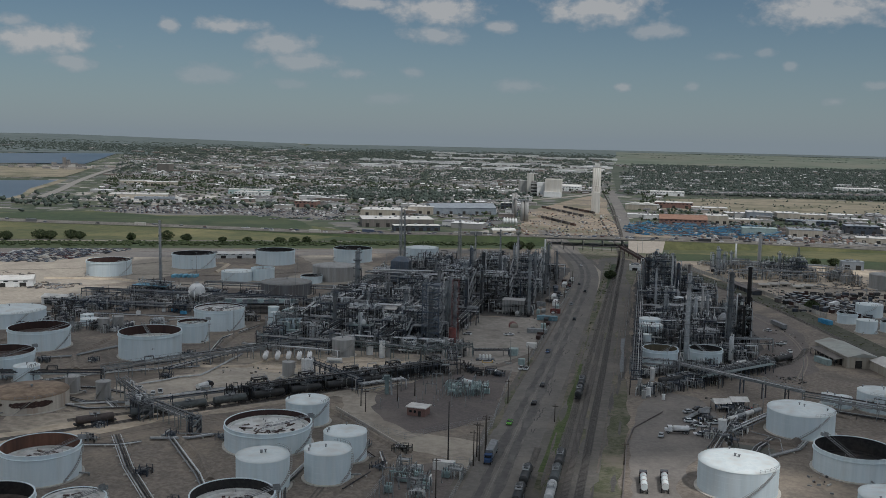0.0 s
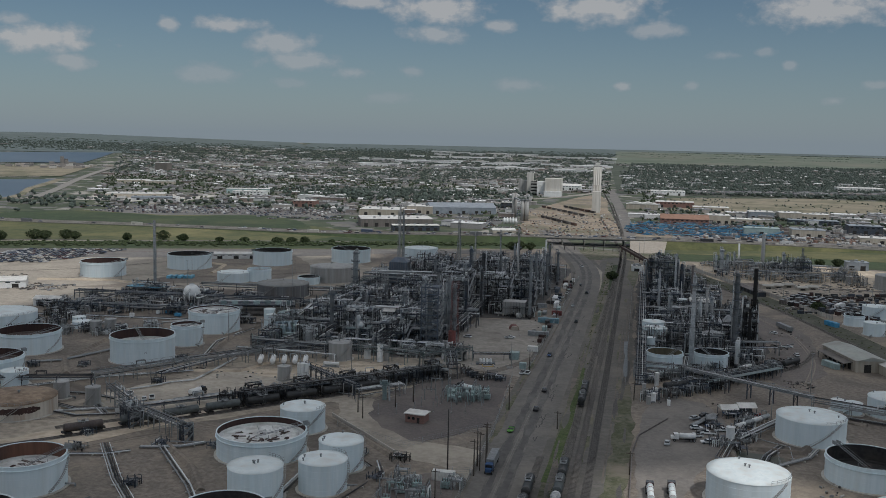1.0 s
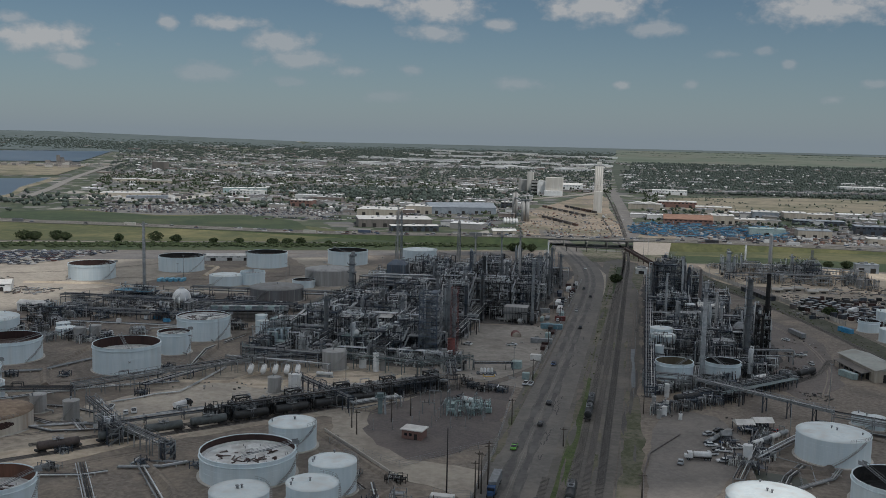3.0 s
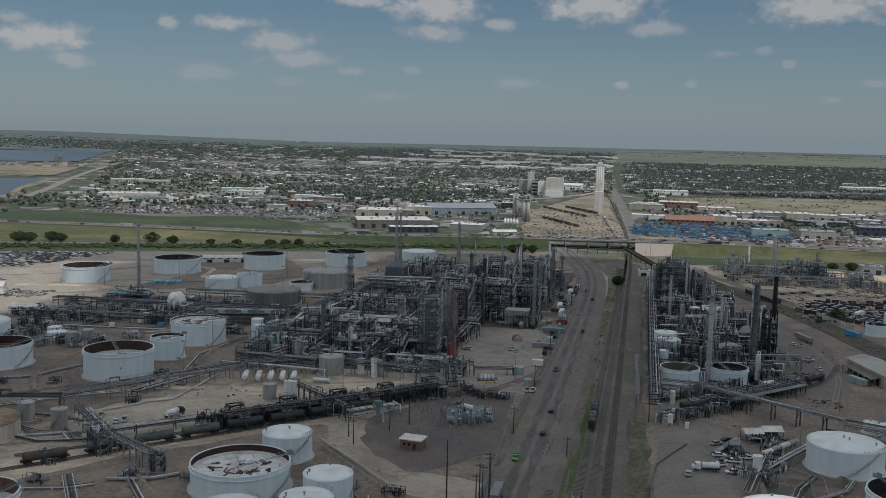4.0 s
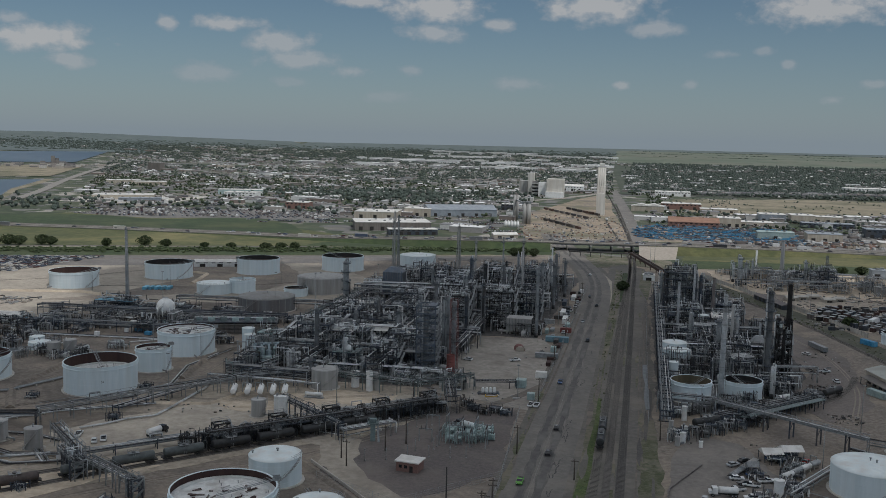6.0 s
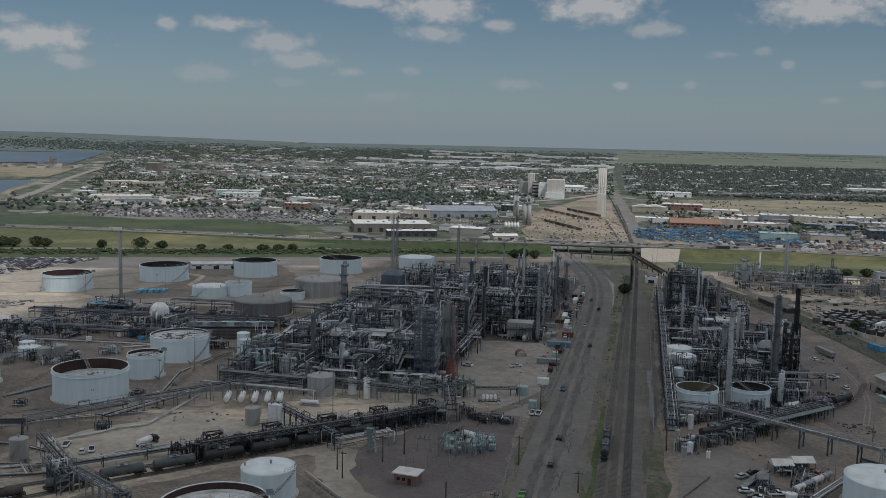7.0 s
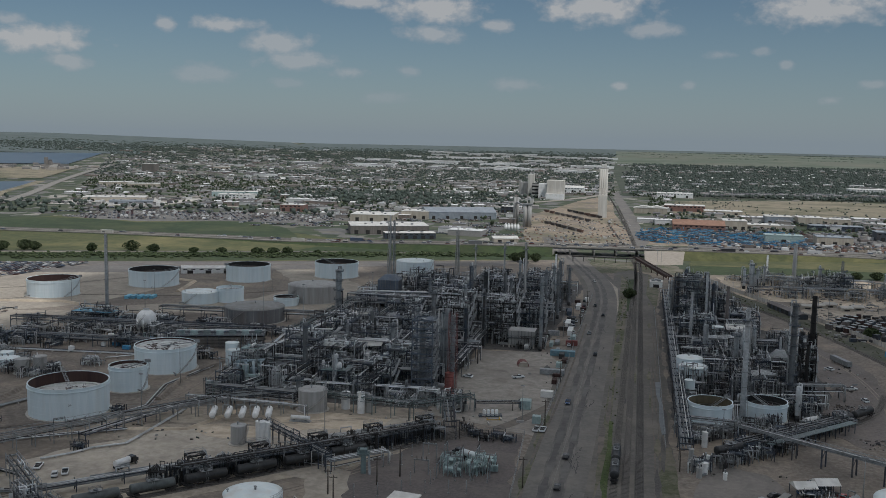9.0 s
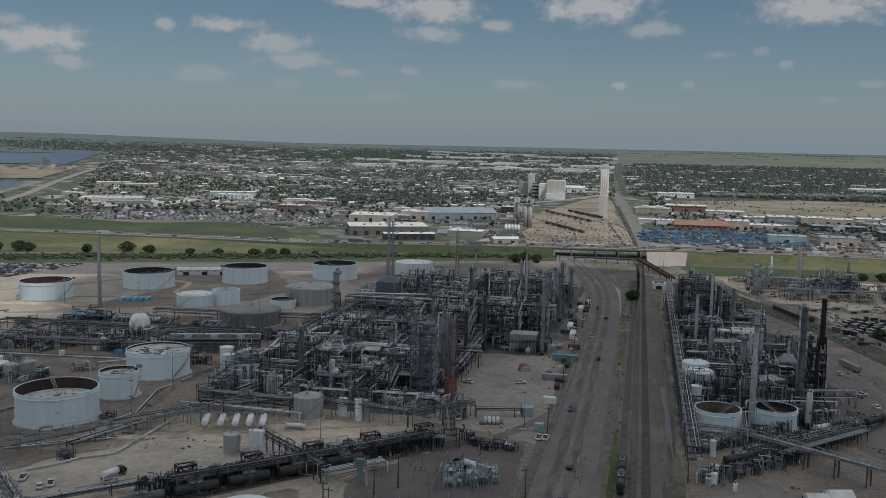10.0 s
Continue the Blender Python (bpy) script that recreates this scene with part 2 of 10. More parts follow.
DRYLAND = surface("dry_tan_land", (0.17, 0.15, 0.105), (0.25, 0.215, 0.15), 0.06, 0.95, stain=(0.075, 0.085, 0.042), stain_scale=0.012, stain_amount=0.95, vary=0, patch=(0.30, 0.255, 0.18), patch_scale=0.02, patch_amount=0.6)
MEADOW = surface("dark_meadow_grass", (0.026, 0.045, 0.018), (0.047, 0.068, 0.027), 0.12, 0.95, stain=(0.085, 0.088, 0.04), stain_scale=0.012, stain_amount=0.7, bump=0.3, vary=0.05, patch=(0.02, 0.036, 0.016), patch_scale=0.014, patch_amount=0.7)
LUSH = surface("creek_grass", (0.028, 0.046, 0.016), (0.05, 0.074, 0.026), 0.15, 0.95, stain=(0.075, 0.08, 0.036), stain_scale=0.02, stain_amount=0.6, bump=0.3, vary=0.05, patch=(0.022, 0.034, 0.014), patch_scale=0.03, patch_amount=0.6)
WEEDS = surface("verge_weeds", (0.055, 0.068, 0.03), (0.105, 0.105, 0.06), 0.4, 0.95, stain=(0.21, 0.18, 0.14), stain_scale=0.05, stain_amount=0.9, bump=0.3, vary=0.05, patch=(0.19, 0.165, 0.135), patch_scale=0.09, patch_amount=0.85)
# sky reflection sits in the blue-grey base colour, with specular cut back
WATER = surface("lake_water", (0.045, 0.072, 0.105), (0.062, 0.09, 0.122), 0.004, 0.3, stain=(0.075, 0.098, 0.122), stain_scale=0.0015, stain_amount=0.8, vary=0)
WATER.node_tree.nodes["Principled BSDF"].inputs["Specular IOR Level"].default_value = 0.12
TANKWHITE = surface("tank_paint", (0.60, 0.69, 0.72), (0.68, 0.755, 0.78), 0.6, 0.55, stain=(0.50, 0.52, 0.49), stain_scale=0.22, stain_amount=0.35, streak=True, vary=0.06)
TANKROOF = surface("tank_roof_paint", (0.62, 0.68, 0.68), (0.72, 0.77, 0.76), 0.5, 0.6, stain=(0.48, 0.46, 0.42), stain_scale=0.25, stain_amount=0.6, vary=0.06)
TANKGREY = surface("grey_tank_paint", (0.30, 0.30, 0.285), (0.38, 0.375, 0.36), 0.6, 0.6, stain=(0.22, 0.20, 0.18), stain_scale=0.2, stain_amount=0.6, streak=True, vary=0.06)
TANKDARK = surface("weathered_dark_tank", (0.12, 0.11, 0.10), (0.17, 0.155, 0.14), 0.5, 0.75, stain=(0.21, 0.185, 0.16), stain_scale=0.15, stain_amount=0.6, streak=True, vary=0.06)
RUST = surface("rusted_steel", (0.034, 0.017, 0.015), (0.055, 0.028, 0.023), 0.7, 0.85, stain=(0.06, 0.035, 0.028), stain_scale=0.15, stain_amount=0.8, streak=True, vary=0.08)
RUSTROOF = surface("rust_stained_roof", (0.20, 0.14, 0.095), (0.32, 0.24, 0.165), 0.4, 0.85, stain=(0.10, 0.065, 0.045), stain_scale=0.12, stain_amount=0.8, vary=0.05)
OLDPAINT = surface("peeling_paint", (0.50, 0.45, 0.38), (0.60, 0.55, 0.47), 0.5, 0.8, stain=(0.24, 0.13, 0.07), stain_scale=0.12, stain_amount=0.85, streak=True, vary=0.05)
DECKPAN = surface("pale_floating_roof", (0.52, 0.53, 0.52), (0.66, 0.67, 0.65), 0.5, 0.8, stain=(0.26, 0.23, 0.20), stain_scale=0.22, stain_amount=0.55, vary=0.06)
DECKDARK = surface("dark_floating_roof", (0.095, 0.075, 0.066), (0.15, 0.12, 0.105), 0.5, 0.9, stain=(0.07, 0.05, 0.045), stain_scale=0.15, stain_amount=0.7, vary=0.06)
BRIGHT = surface("new_aluminium_lagging", (0.62, 0.64, 0.65), (0.76, 0.78, 0.78), 0.8, 0.45, 0.2, stain=(0.42, 0.41, 0.39), stain_scale=0.2, stain_amount=0.5, vary=0.15)
STEEL = surface("painted_steel", (0.030, 0.041, 0.058), (0.06, 0.076, 0.098), 0.6, 0.6, 0.1, stain=(0.09, 0.07, 0.055), stain_scale=0.12, stain_amount=0.55, vary=0.25)
GALV = surface("galvanised_steel", (0.21, 0.225, 0.23), (0.32, 0.335, 0.34), 0.7, 0.5, 0.3, stain=(0.22, 0.21, 0.20), stain_scale=0.15, stain_amount=0.5, vary=0.2)
CLADDING = surface("aluminium_cladding", (0.42, 0.43, 0.43), (0.56, 0.57, 0.57), 0.8, 0.42, 0.45, stain=(0.25, 0.23, 0.21), stain_scale=0.12, stain_amount=0.55, vary=0.25)
DARKPIPE = surface("dark_pipe", (0.026, 0.028, 0.031), (0.055, 0.056, 0.058), 0.8, 0.6, 0.2, stain=(0.09, 0.065, 0.05), stain_scale=0.2, stain_amount=0.5, vary=0.25)
BLACK = surface("near_black_steel", (0.012, 0.012, 0.013), (0.03, 0.029, 0.028), 0.8, 0.7, 0.1, stain=(0.05, 0.04, 0.035), stain_scale=0.2, stain_amount=0.5, vary=0.15)
REDPAINT = surface("red_painted_steel", (0.15, 0.04, 0.036), (0.20, 0.055, 0.048), 0.8, 0.6, stain=(0.14, 0.05, 0.04), stain_scale=0.2, stain_amount=0.5, vary=0.12)
BROWNSTACK = surface("brown_stack_steel", (0.10, 0.085, 0.08), (0.16, 0.14, 0.13), 0.6, 0.7, stain=(0.20, 0.185, 0.175), stain_scale=0.12, stain_amount=0.6, streak=True, vary=0.05)
WHITE = surface("white_paint", (0.68, 0.69, 0.68), (0.78, 0.78, 0.76), 0.8, 0.5, stain=(0.5, 0.47, 0.42), stain_scale=0.25, stain_amount=0.45, vary=0.06)
TEAL = surface("pale_green_enamel", (0.28, 0.37, 0.36), (0.36, 0.45, 0.44), 0.8, 0.5, stain=(0.22, 0.26, 0.25), stain_scale=0.3, stain_amount=0.5, vary=0.15)
BLUE = surface("blue_paint", (0.03, 0.21, 0.40), (0.06, 0.30, 0.52), 0.6, 0.6, stain=(0.20, 0.38, 0.48), stain_scale=0.3, stain_amount=0.5, vary=0.12)
TANKCAR = surface("black_tank_car", (0.012, 0.013, 0.014), (0.028, 0.03, 0.031), 0.7, 0.5, 0.05, stain=(0.06, 0.056, 0.05), stain_scale=0.3, stain_amount=0.5, vary=0.25)
TANKCARGREY = surface("grey_green_tank_car", (0.07, 0.08, 0.08), (0.10, 0.115, 0.113), 0.7, 0.5, 0.05, stain=(0.05, 0.05, 0.048), stain_scale=0.3, stain_amount=0.6, vary=0.15)
TANKCARWHITE = surface("pale_tank_car", (0.42, 0.43, 0.43), (0.55, 0.56, 0.55), 0.7, 0.5, stain=(0.2, 0.18, 0.16), stain_scale=0.3, stain_amount=0.6, vary=0.1)
BRICK = surface("red_brick", (0.17, 0.10, 0.085), (0.23, 0.135, 0.112), 2.5, 0.9, stain=(0.17, 0.10, 0.08), stain_scale=0.4, stain_amount=0.5, vary=0.05)
ROOFPALE = surface("pale_metal_roof", (0.56, 0.55, 0.52), (0.68, 0.67, 0.63), 0.4, 0.6, stain=(0.38, 0.34, 0.29), stain_scale=0.08, stain_amount=0.6, vary=0.08)
WALLTAN = surface("tan_metal_wall", (0.36, 0.32, 0.26), (0.45, 0.41, 0.34), 0.4, 0.7, stain=(0.26, 0.23, 0.19), stain_scale=0.15, stain_amount=0.5, streak=True, vary=0.06)
BROWNROOF = surface("rust_brown_roof", (0.22, 0.125, 0.085), (0.30, 0.175, 0.12), 0.2, 0.8, stain=(0.22, 0.12, 0.08), stain_scale=0.06, stain_amount=0.6, vary=0.05)
GREYROOF = surface("blue_grey_metal", (0.22, 0.25, 0.28), (0.30, 0.33, 0.36), 0.25, 0.5, 0.2, stain=(0.18, 0.19, 0.2), stain_scale=0.06, stain_amount=0.5, vary=0.06)
WOOD = surface("pole_wood", (0.06, 0.05, 0.042), (0.10, 0.085, 0.07), 2, 0.9, vary=0.15)
BARK = surface("bark", (0.05, 0.04, 0.03), (0.09, 0.075, 0.06), 3, 0.95, vary=0.1)
LEAF = surface("cottonwood_leaves", (0.028, 0.042, 0.016), (0.06, 0.082, 0.03), 0.6, 0.9, vary=0.3, islands=True)
COLUMNGREY = surface("weathered_column_grey", (0.13, 0.14, 0.145), (0.20, 0.21, 0.215), 0.7, 0.55, 0.2, stain=(0.12, 0.11, 0.10), stain_scale=0.15, stain_amount=0.55, vary=0.25)
# near and far leaves differ to put haze into the far tone
TOWNLEAF = surface("near_tree_leaves", (0.026, 0.040, 0.020), (0.052, 0.070, 0.034), 0.3, 0.95, vary=0.4, islands=True)
HAZELEAF = surface("haze_tinted_leaves", (0.052, 0.070, 0.058), (0.082, 0.102, 0.086), 0.08, 0.95, vary=0.35, islands=True)
GLASS = surface("dark_glass", (0.015, 0.018, 0.02), (0.03, 0.034, 0.037), 1, 0.08, vary=0)
RUBBER = surface("tyre_rubber", (0.015, 0.015, 0.015), (0.03, 0.03, 0.03), 3, 0.9, vary=0)
# near-black colour stands for the shade inside doors, bays and hollows
OPENINGSHADE = surface("opening_shade", (0.02, 0.019, 0.018), (0.035, 0.033, 0.03), 1, 0.9, vary=0)
PAINTLINE = surface("worn_line_paint", (0.17, 0.16, 0.145), (0.25, 0.235, 0.21), 1.2, 0.8, stain=(0.15, 0.14, 0.13), stain_scale=0.4, stain_amount=0.8, vary=0)
YELLOW = surface("yellow_paint", (0.55, 0.36, 0.03), (0.62, 0.42, 0.05), 1, 0.5, vary=0.1)
CARPAINTS = [surface("car_paint_" + n, c, tuple(v * 1.08 for v in c), 1, 0.25, vary=0.1) for n, c in (("white", (0.65, 0.66, 0.66)), ("silver", (0.36, 0.38, 0.39)), ("black", (0.02, 0.021, 0.023)), ("red", (0.28, 0.03, 0.025)), ("blue", (0.04, 0.08, 0.17)), ("green", (0.09, 0.30, 0.03)))]


# ---- building kit ----
class Shape:
    """Collects the faces of one part."""

    def __init__(self):
        self.v, self.f, self.s, self.k = [], [], [], []
        self.slot = 0

    def face(self, idx, smooth=False):
        self.f.append(idx)
        self.s.append(smooth)
        self.k.append(self.slot)

    def hexa(self, c):
        n = len(self.v)
        self.v += c
        for q in ((3, 2, 1, 0), (4, 5, 6, 7), (0, 1, 5, 4), (1, 2, 6, 5), (2, 3, 7, 6), (3, 0, 4, 7)):
            self.face(tuple(n + i for i in q))
        return self

    def box(self, x, y, z, sx, sy, sz, rz=0.0):
        """A box whose base is centred on x, y at height z."""
        c, s = math.cos(rz), math.sin(rz)
        ring = [(x + a * sx / 2 * c - b * sy / 2 * s, y + a * sx / 2 * s + b * sy / 2 * c) for a, b in ((-1, -1), (1, -1), (1, 1), (-1, 1))]
        return self.hexa([(*p, z) for p in ring] + [(*p, z + sz) for p in ring])

    def cyl(self, p0, p1, r, n=10, r1=None, caps=True):
        r1 = r if r1 is None else r1
        a, b = Vector(p0), Vector(p1)
        d = (b - a).normalized()
        u = d.cross((0, 0, 1) if abs(d.z) < 0.9 else (1, 0, 0)).normalized()
        w = d.cross(u)
        k = len(self.v)
        for q, rad in ((a, r), (b, r1)):
            self.v += [tuple(q + (u * math.cos(2 * math.pi * i / n) + w * math.sin(2 * math.pi * i / n)) * rad) for i in range(n)]
        for i in range(n):
            j = (i + 1) % n
            self.face((k + i, k + j, k + n + j, k + n + i), True)
        if caps:
            self.face(tuple(k + i for i in reversed(range(n))))
            self.face(tuple(k + n + i for i in range(n)))
        return self

    def bar(self, p0, p1, w, h=None):
        """A square bar between two points."""
        h = w if h is None else h
        a, b = Vector(p0), Vector(p1)
        d = (b - a).normalized()
        u = d.cross((0, 0, 1) if abs(d.z) < 0.95 else (1, 0, 0)).normalized() * w / 2
        t = d.cross(u).normalized() * h / 2
        return self.hexa([tuple(a + e) for e in (-u - t, u - t, u + t, -u + t)] + [tuple(b + e) for e in (-u - t, u - t, u + t, -u + t)])

    def pipe(self, pts, r, n=8):
        for a, b in zip(pts, pts[1:]):
            self.cyl(a, b, r, n, caps=n > 6)
        for p in pts[1:-1] if n > 6 else ():
            self.ball(p, r * 1.06, 6, 2)
        return self

    def ball(self, c, r, n=16, m=8, sz=1.0, z0=-1.0):
        """A sphere, or the cap of one above z0 (from -1 to 1), flattened by sz."""
        k = len(self.v)
        t0 = math.asin(max(-1, min(1, z0)))
        for j in range(m + 1):
            t = t0 + (math.pi / 2 - t0) * j / m
            for i in range(n):
                p = 2 * math.pi * i / n
                self.v.append((c[0] + r * math.cos(t) * math.cos(p), c[1] + r * math.cos(t) * math.sin(p), c[2] + r * sz * math.sin(t)))
        for j in range(m):
            for i in range(n):
                i2 = (i + 1) % n
                self.face((k + j * n + i, k + j * n + i2, k + (j + 1) * n + i2, k + (j + 1) * n + i), True)
        return self

    def lathe(self, prof, x=0, y=0, n=48, smooth=True):
        """Turns (radius, height) pairs round the upright axis."""
        k = len(self.v)
        for r, z in prof:
            self.v += [(x + r * math.cos(2 * math.pi * i / n), y + r * math.sin(2 * math.pi * i / n), z) for i in range(n)]
        for j in range(len(prof) - 1):
            for i in range(n):
                i2 = (i + 1) % n
                self.face((k + j * n + i, k + j * n + i2, k + (j + 1) * n + i2, k + (j + 1) * n + i), smooth)
        return self

    def prism(self, poly, z0, z1):
        k, n = len(self.v), len(poly)
        self.v += [(*p, z0) for p in poly] + [(*p, z1) for p in poly]
        self.face(tuple(k + i for i in reversed(range(n))))
        self.face(tuple(k + n + i for i in range(n)))
        for i in range(n):
            j = (i + 1) % n
            self.face((k + i, k + j, k + n + j, k + n + i))
        return self

    def gable(self, x0, x1, y0, y1, z0, z1):
        """A pitched roof with its ridge along x."""
        k = len(self.v)
        ym = (y0 + y1) / 2
        self.v += [(x0, y0, z0), (x1, y0, z0), (x1, y1, z0), (x0, y1, z0), (x0, ym, z1), (x1, ym, z1)]
        for q in ((0, 1, 5, 4), (2, 3, 4, 5), (1, 2, 5), (3, 0, 4), (3, 2, 1, 0)):
            self.face(tuple(k + i for i in q))
        return self

    def mesh(self, name, *mats):
        me = bpy.data.meshes.new(name)
        me.from_pydata(self.v, [], self.f)
        me.polygons.foreach_set("use_smooth", self.s)
        me.polygons.foreach_set("material_index", self.k)
        for m in mats:
            me.materials.append(m)
        me.update()
        return me


def part(name, shape, material, parent=None, label=""):
    mats = material if isinstance(material, (list, tuple)) else (material,)
    ob = new(name, shape.mesh(name, *mats))
    ob.parent = parent
    return tagged(ob, label)


def thing(name, label, category, x=0.0, y=0.0, z=0.0, rz=0.0, group="", kind=""):
    """An Empty at the base of a thing, that carries its parts. rz in degrees."""
    ob = new(name)
    ob.matrix_world = pose(x, y, z, 0, 0, rz)
    ob.empty_display_size = 0.5
    return tagged(ob, label, category, group, kind)


def ground_z(x, y):
    d = math.hypot(x, y)
    rise = 0.0
    if d > 1900:
        rise = 52.0 * ((d - 1900) / 3000) ** 2
    hill = min(1.0, max(0.0, (-math.degrees(math.atan2(x, y)) - 20) / 14))
    if d > 2500:
        rise += 26.0 * hill * ((d - 2500) / 2400) ** 2
    return rise


# ---- setting: ground, roads, railway, fields, water ----
def town_ground():
    """Lots of pale concrete, asphalt, dry grass and dirt, a street block at a time."""
    m = bpy.data.materials.new("town_lots")
    m.use_nodes = True
    nt = m.node_tree
    bsdf = nt.nodes["Principled BSDF"]
    bsdf.inputs["Roughness"].default_value = 0.95
    place = nt.nodes.new("ShaderNodeNewGeometry")
    cells = nt.nodes.new("ShaderNodeTexVoronoi")
    cells.inputs["Scale"].default_value = 0.045
    nt.links.new(place.outputs["Position"], cells.inputs["Vector"])
    sep = nt.nodes.new("ShaderNodeSeparateColor")
    nt.links.new(cells.outputs["Color"], sep.inputs[0])
    ramp = nt.nodes.new("ShaderNodeValToRGB")
    ramp.color_ramp.interpolation = "CONSTANT"
    tones = ((0.0, (0.05, 0.066, 0.036)), (0.28, (0.16, 0.155, 0.14)), (0.38, (0.075, 0.085, 0.05)), (0.56, (0.125, 0.123, 0.118)), (0.68, (0.04, 0.055, 0.03)), (0.90, (0.30, 0.28, 0.245)), (0.95, (0.15, 0.142, 0.12)))
    els = ramp.color_ramp.elements
    while len(els) < len(tones):
        els.new(0.5)
    for e, (p, c) in zip(els, tones):
        e.position, e.color = p, (*c, 1)
    nt.links.new(sep.outputs[0], ramp.inputs[0])
    nz = nt.nodes.new("ShaderNodeTexNoise")
    nz.inputs["Scale"].default_value, nz.inputs["Detail"].default_value, nz.inputs["Roughness"].default_value = 0.05, 7, 0.7
    nt.links.new(place.outputs["Position"], nz.inputs["Vector"])
    r3 = nt.nodes.new("ShaderNodeMapRange")
    r3.inputs[1].default_value, r3.inputs[2].default_value, r3.inputs[3].default_value, r3.inputs[4].default_value = 0.3, 0.7, 0.6, 1.4
    nt.links.new(nz.outputs[0], r3.inputs[0])
    hs = nt.nodes.new("ShaderNodeHueSaturation")
    nt.links.new(r3.outputs[0], hs.inputs["Value"])
    nt.links.new(ramp.outputs[0], hs.inputs["Color"])
    nt.links.new(hs.outputs[0], bsdf.inputs["Base Color"])
    return m


TRACKBED = surface("railway_gravel", (0.105, 0.097, 0.087), (0.15, 0.138, 0.124), 0.5, 0.95, stain=(0.20, 0.178, 0.15), stain_scale=0.035, stain_amount=0.8, bump=0.4, vary=0, patch=(0.105, 0.10, 0.08), patch_scale=0.045, patch_amount=0.75)
TRUCKYARD = surface("dusty_truck_yard", (0.165, 0.15, 0.135), (0.215, 0.196, 0.176), 0.6, 0.95, stain=(0.25, 0.225, 0.195), stain_scale=0.04, stain_amount=0.7, bump=0.3, vary=0, patch=(0.125, 0.112, 0.10), patch_scale=0.05, patch_amount=0.6)
SIDING = surface("pale_packed_gravel", (0.25, 0.215, 0.17), (0.40, 0.345, 0.275), 0.35, 0.95, stain=(0.16, 0.138, 0.115), stain_scale=0.04, stain_amount=0.8, bump=0.3, vary=0, patch=(0.46, 0.40, 0.31), patch_scale=0.05, patch_amount=0.5)
PALEYARD = surface("pale_beige_yard", (0.27, 0.238, 0.195), (0.37, 0.328, 0.27), 0.35, 0.95, stain=(0.20, 0.175, 0.145), stain_scale=0.04, stain_amount=0.7, bump=0.3, vary=0, patch=(0.42, 0.375, 0.30), patch_scale=0.04, patch_amount=0.5)
TOWN = town_ground()
s = Shape()
radii = [0, 150, 400, 800, 1200, 1600] + list(range(1900, 5000, 150)) + [4990]
spokes = 96
for r in radii:
    for i in range(spokes):
        a = 2 * math.pi * i / spokes
        x, y = r * math.sin(a), r * math.cos(a)
        s.v.append((x, y, ground_z(x, y)))
for j in range(len(radii) - 1):
    for i in range(spokes):
        i2 = (i + 1) % spokes
        s.face((j * spokes + i, (j + 1) * spokes + i, (j + 1) * spokes + i2, j * spokes + i2), True)
ground = tagged(part("ground", s, TOWN), "flat dry land with town lots reaching to the horizon", "ground", kind="structure")


def sheet(name, poly, z, mat, label, category="ground", depth=0.3, wavy=True):
    """A flat area of its own surface with an uneven edge, lying in the ground with its top at z."""
    edge = []
    for a, b in zip(poly, poly[1:] + poly[:1]):
        p, q = Vector((*a, 0)), Vector((*b, 0))
        n = max(1, int((q - p).length / 5))
        side = Vector(((q - p).y, -(q - p).x, 0)).normalized()
        for i in range(n):
            c = p.lerp(q, i / n)
            wobble = (noise.noise(c * 0.11) * 2.6 + noise.noise(c * 0.37) * 1.2) if 0 < i and wavy else 0.0
            edge.append(tuple((c + side * wobble).xy))
    poly = edge
    return tagged(part(name, Shape().prism(poly, z - depth, z), mat), label, category, kind="structure")


def strip(name, line, width, z, mat, label, category="road", depth=0.3):
    """A ribbon along a line of (x, y) or (x, y, z) points."""
    s = Shape()
    pts = [Vector((p[0], p[1], z + (p[2] if len(p) > 2 else 0))) for p in line]
    for i, p in enumerate(pts):
        d = (pts[min(i + 1, len(pts) - 1)] - pts[max(i - 1, 0)])
        d.z = 0
        side = Vector((d.y, -d.x, 0)).normalized() * width / 2
        s.v += [tuple(p - side), tuple(p + side), tuple(p + side - Vector((0, 0, depth))), tuple(p - side - Vector((0, 0, depth)))]
    for i in range(len(pts) - 1):
        a, b = 4 * i, 4 * i + 4
        for q in ((0, 1), (1, 2), (2, 3), (3, 0)):
            s.face((a + q[0], b + q[0], b + q[1], a + q[1]))
    s.face((0, 1, 2, 3))
    e = 4 * len(pts) - 4
    s.face((e + 3, e + 2, e + 1, e))
    return tagged(part(name, s, mat), label, category, kind="structure")


def curve_line(pts, n=8):
    """A smooth line through the points."""
    out = []
    for i in range(len(pts) - 1):
        p0, p1, p2, p3 = (Vector((*pts[min(max(k, 0), len(pts) - 1)], 0, 0)[:3]) for k in (i - 1, i, i + 1, i + 2))
        for j in range(n):
            t = j / n
            q = 0.5 * (2 * p1 + (p2 - p0) * t + (2 * p0 - 5 * p1 + 4 * p2 - p3) * t * t + (3 * p1 - p0 - 3 * p2 + p3) * t ** 3)
            out.append((q.x, q.y, q.z))
    out.append((*pts[-1], 0, 0)[:3])
    return out


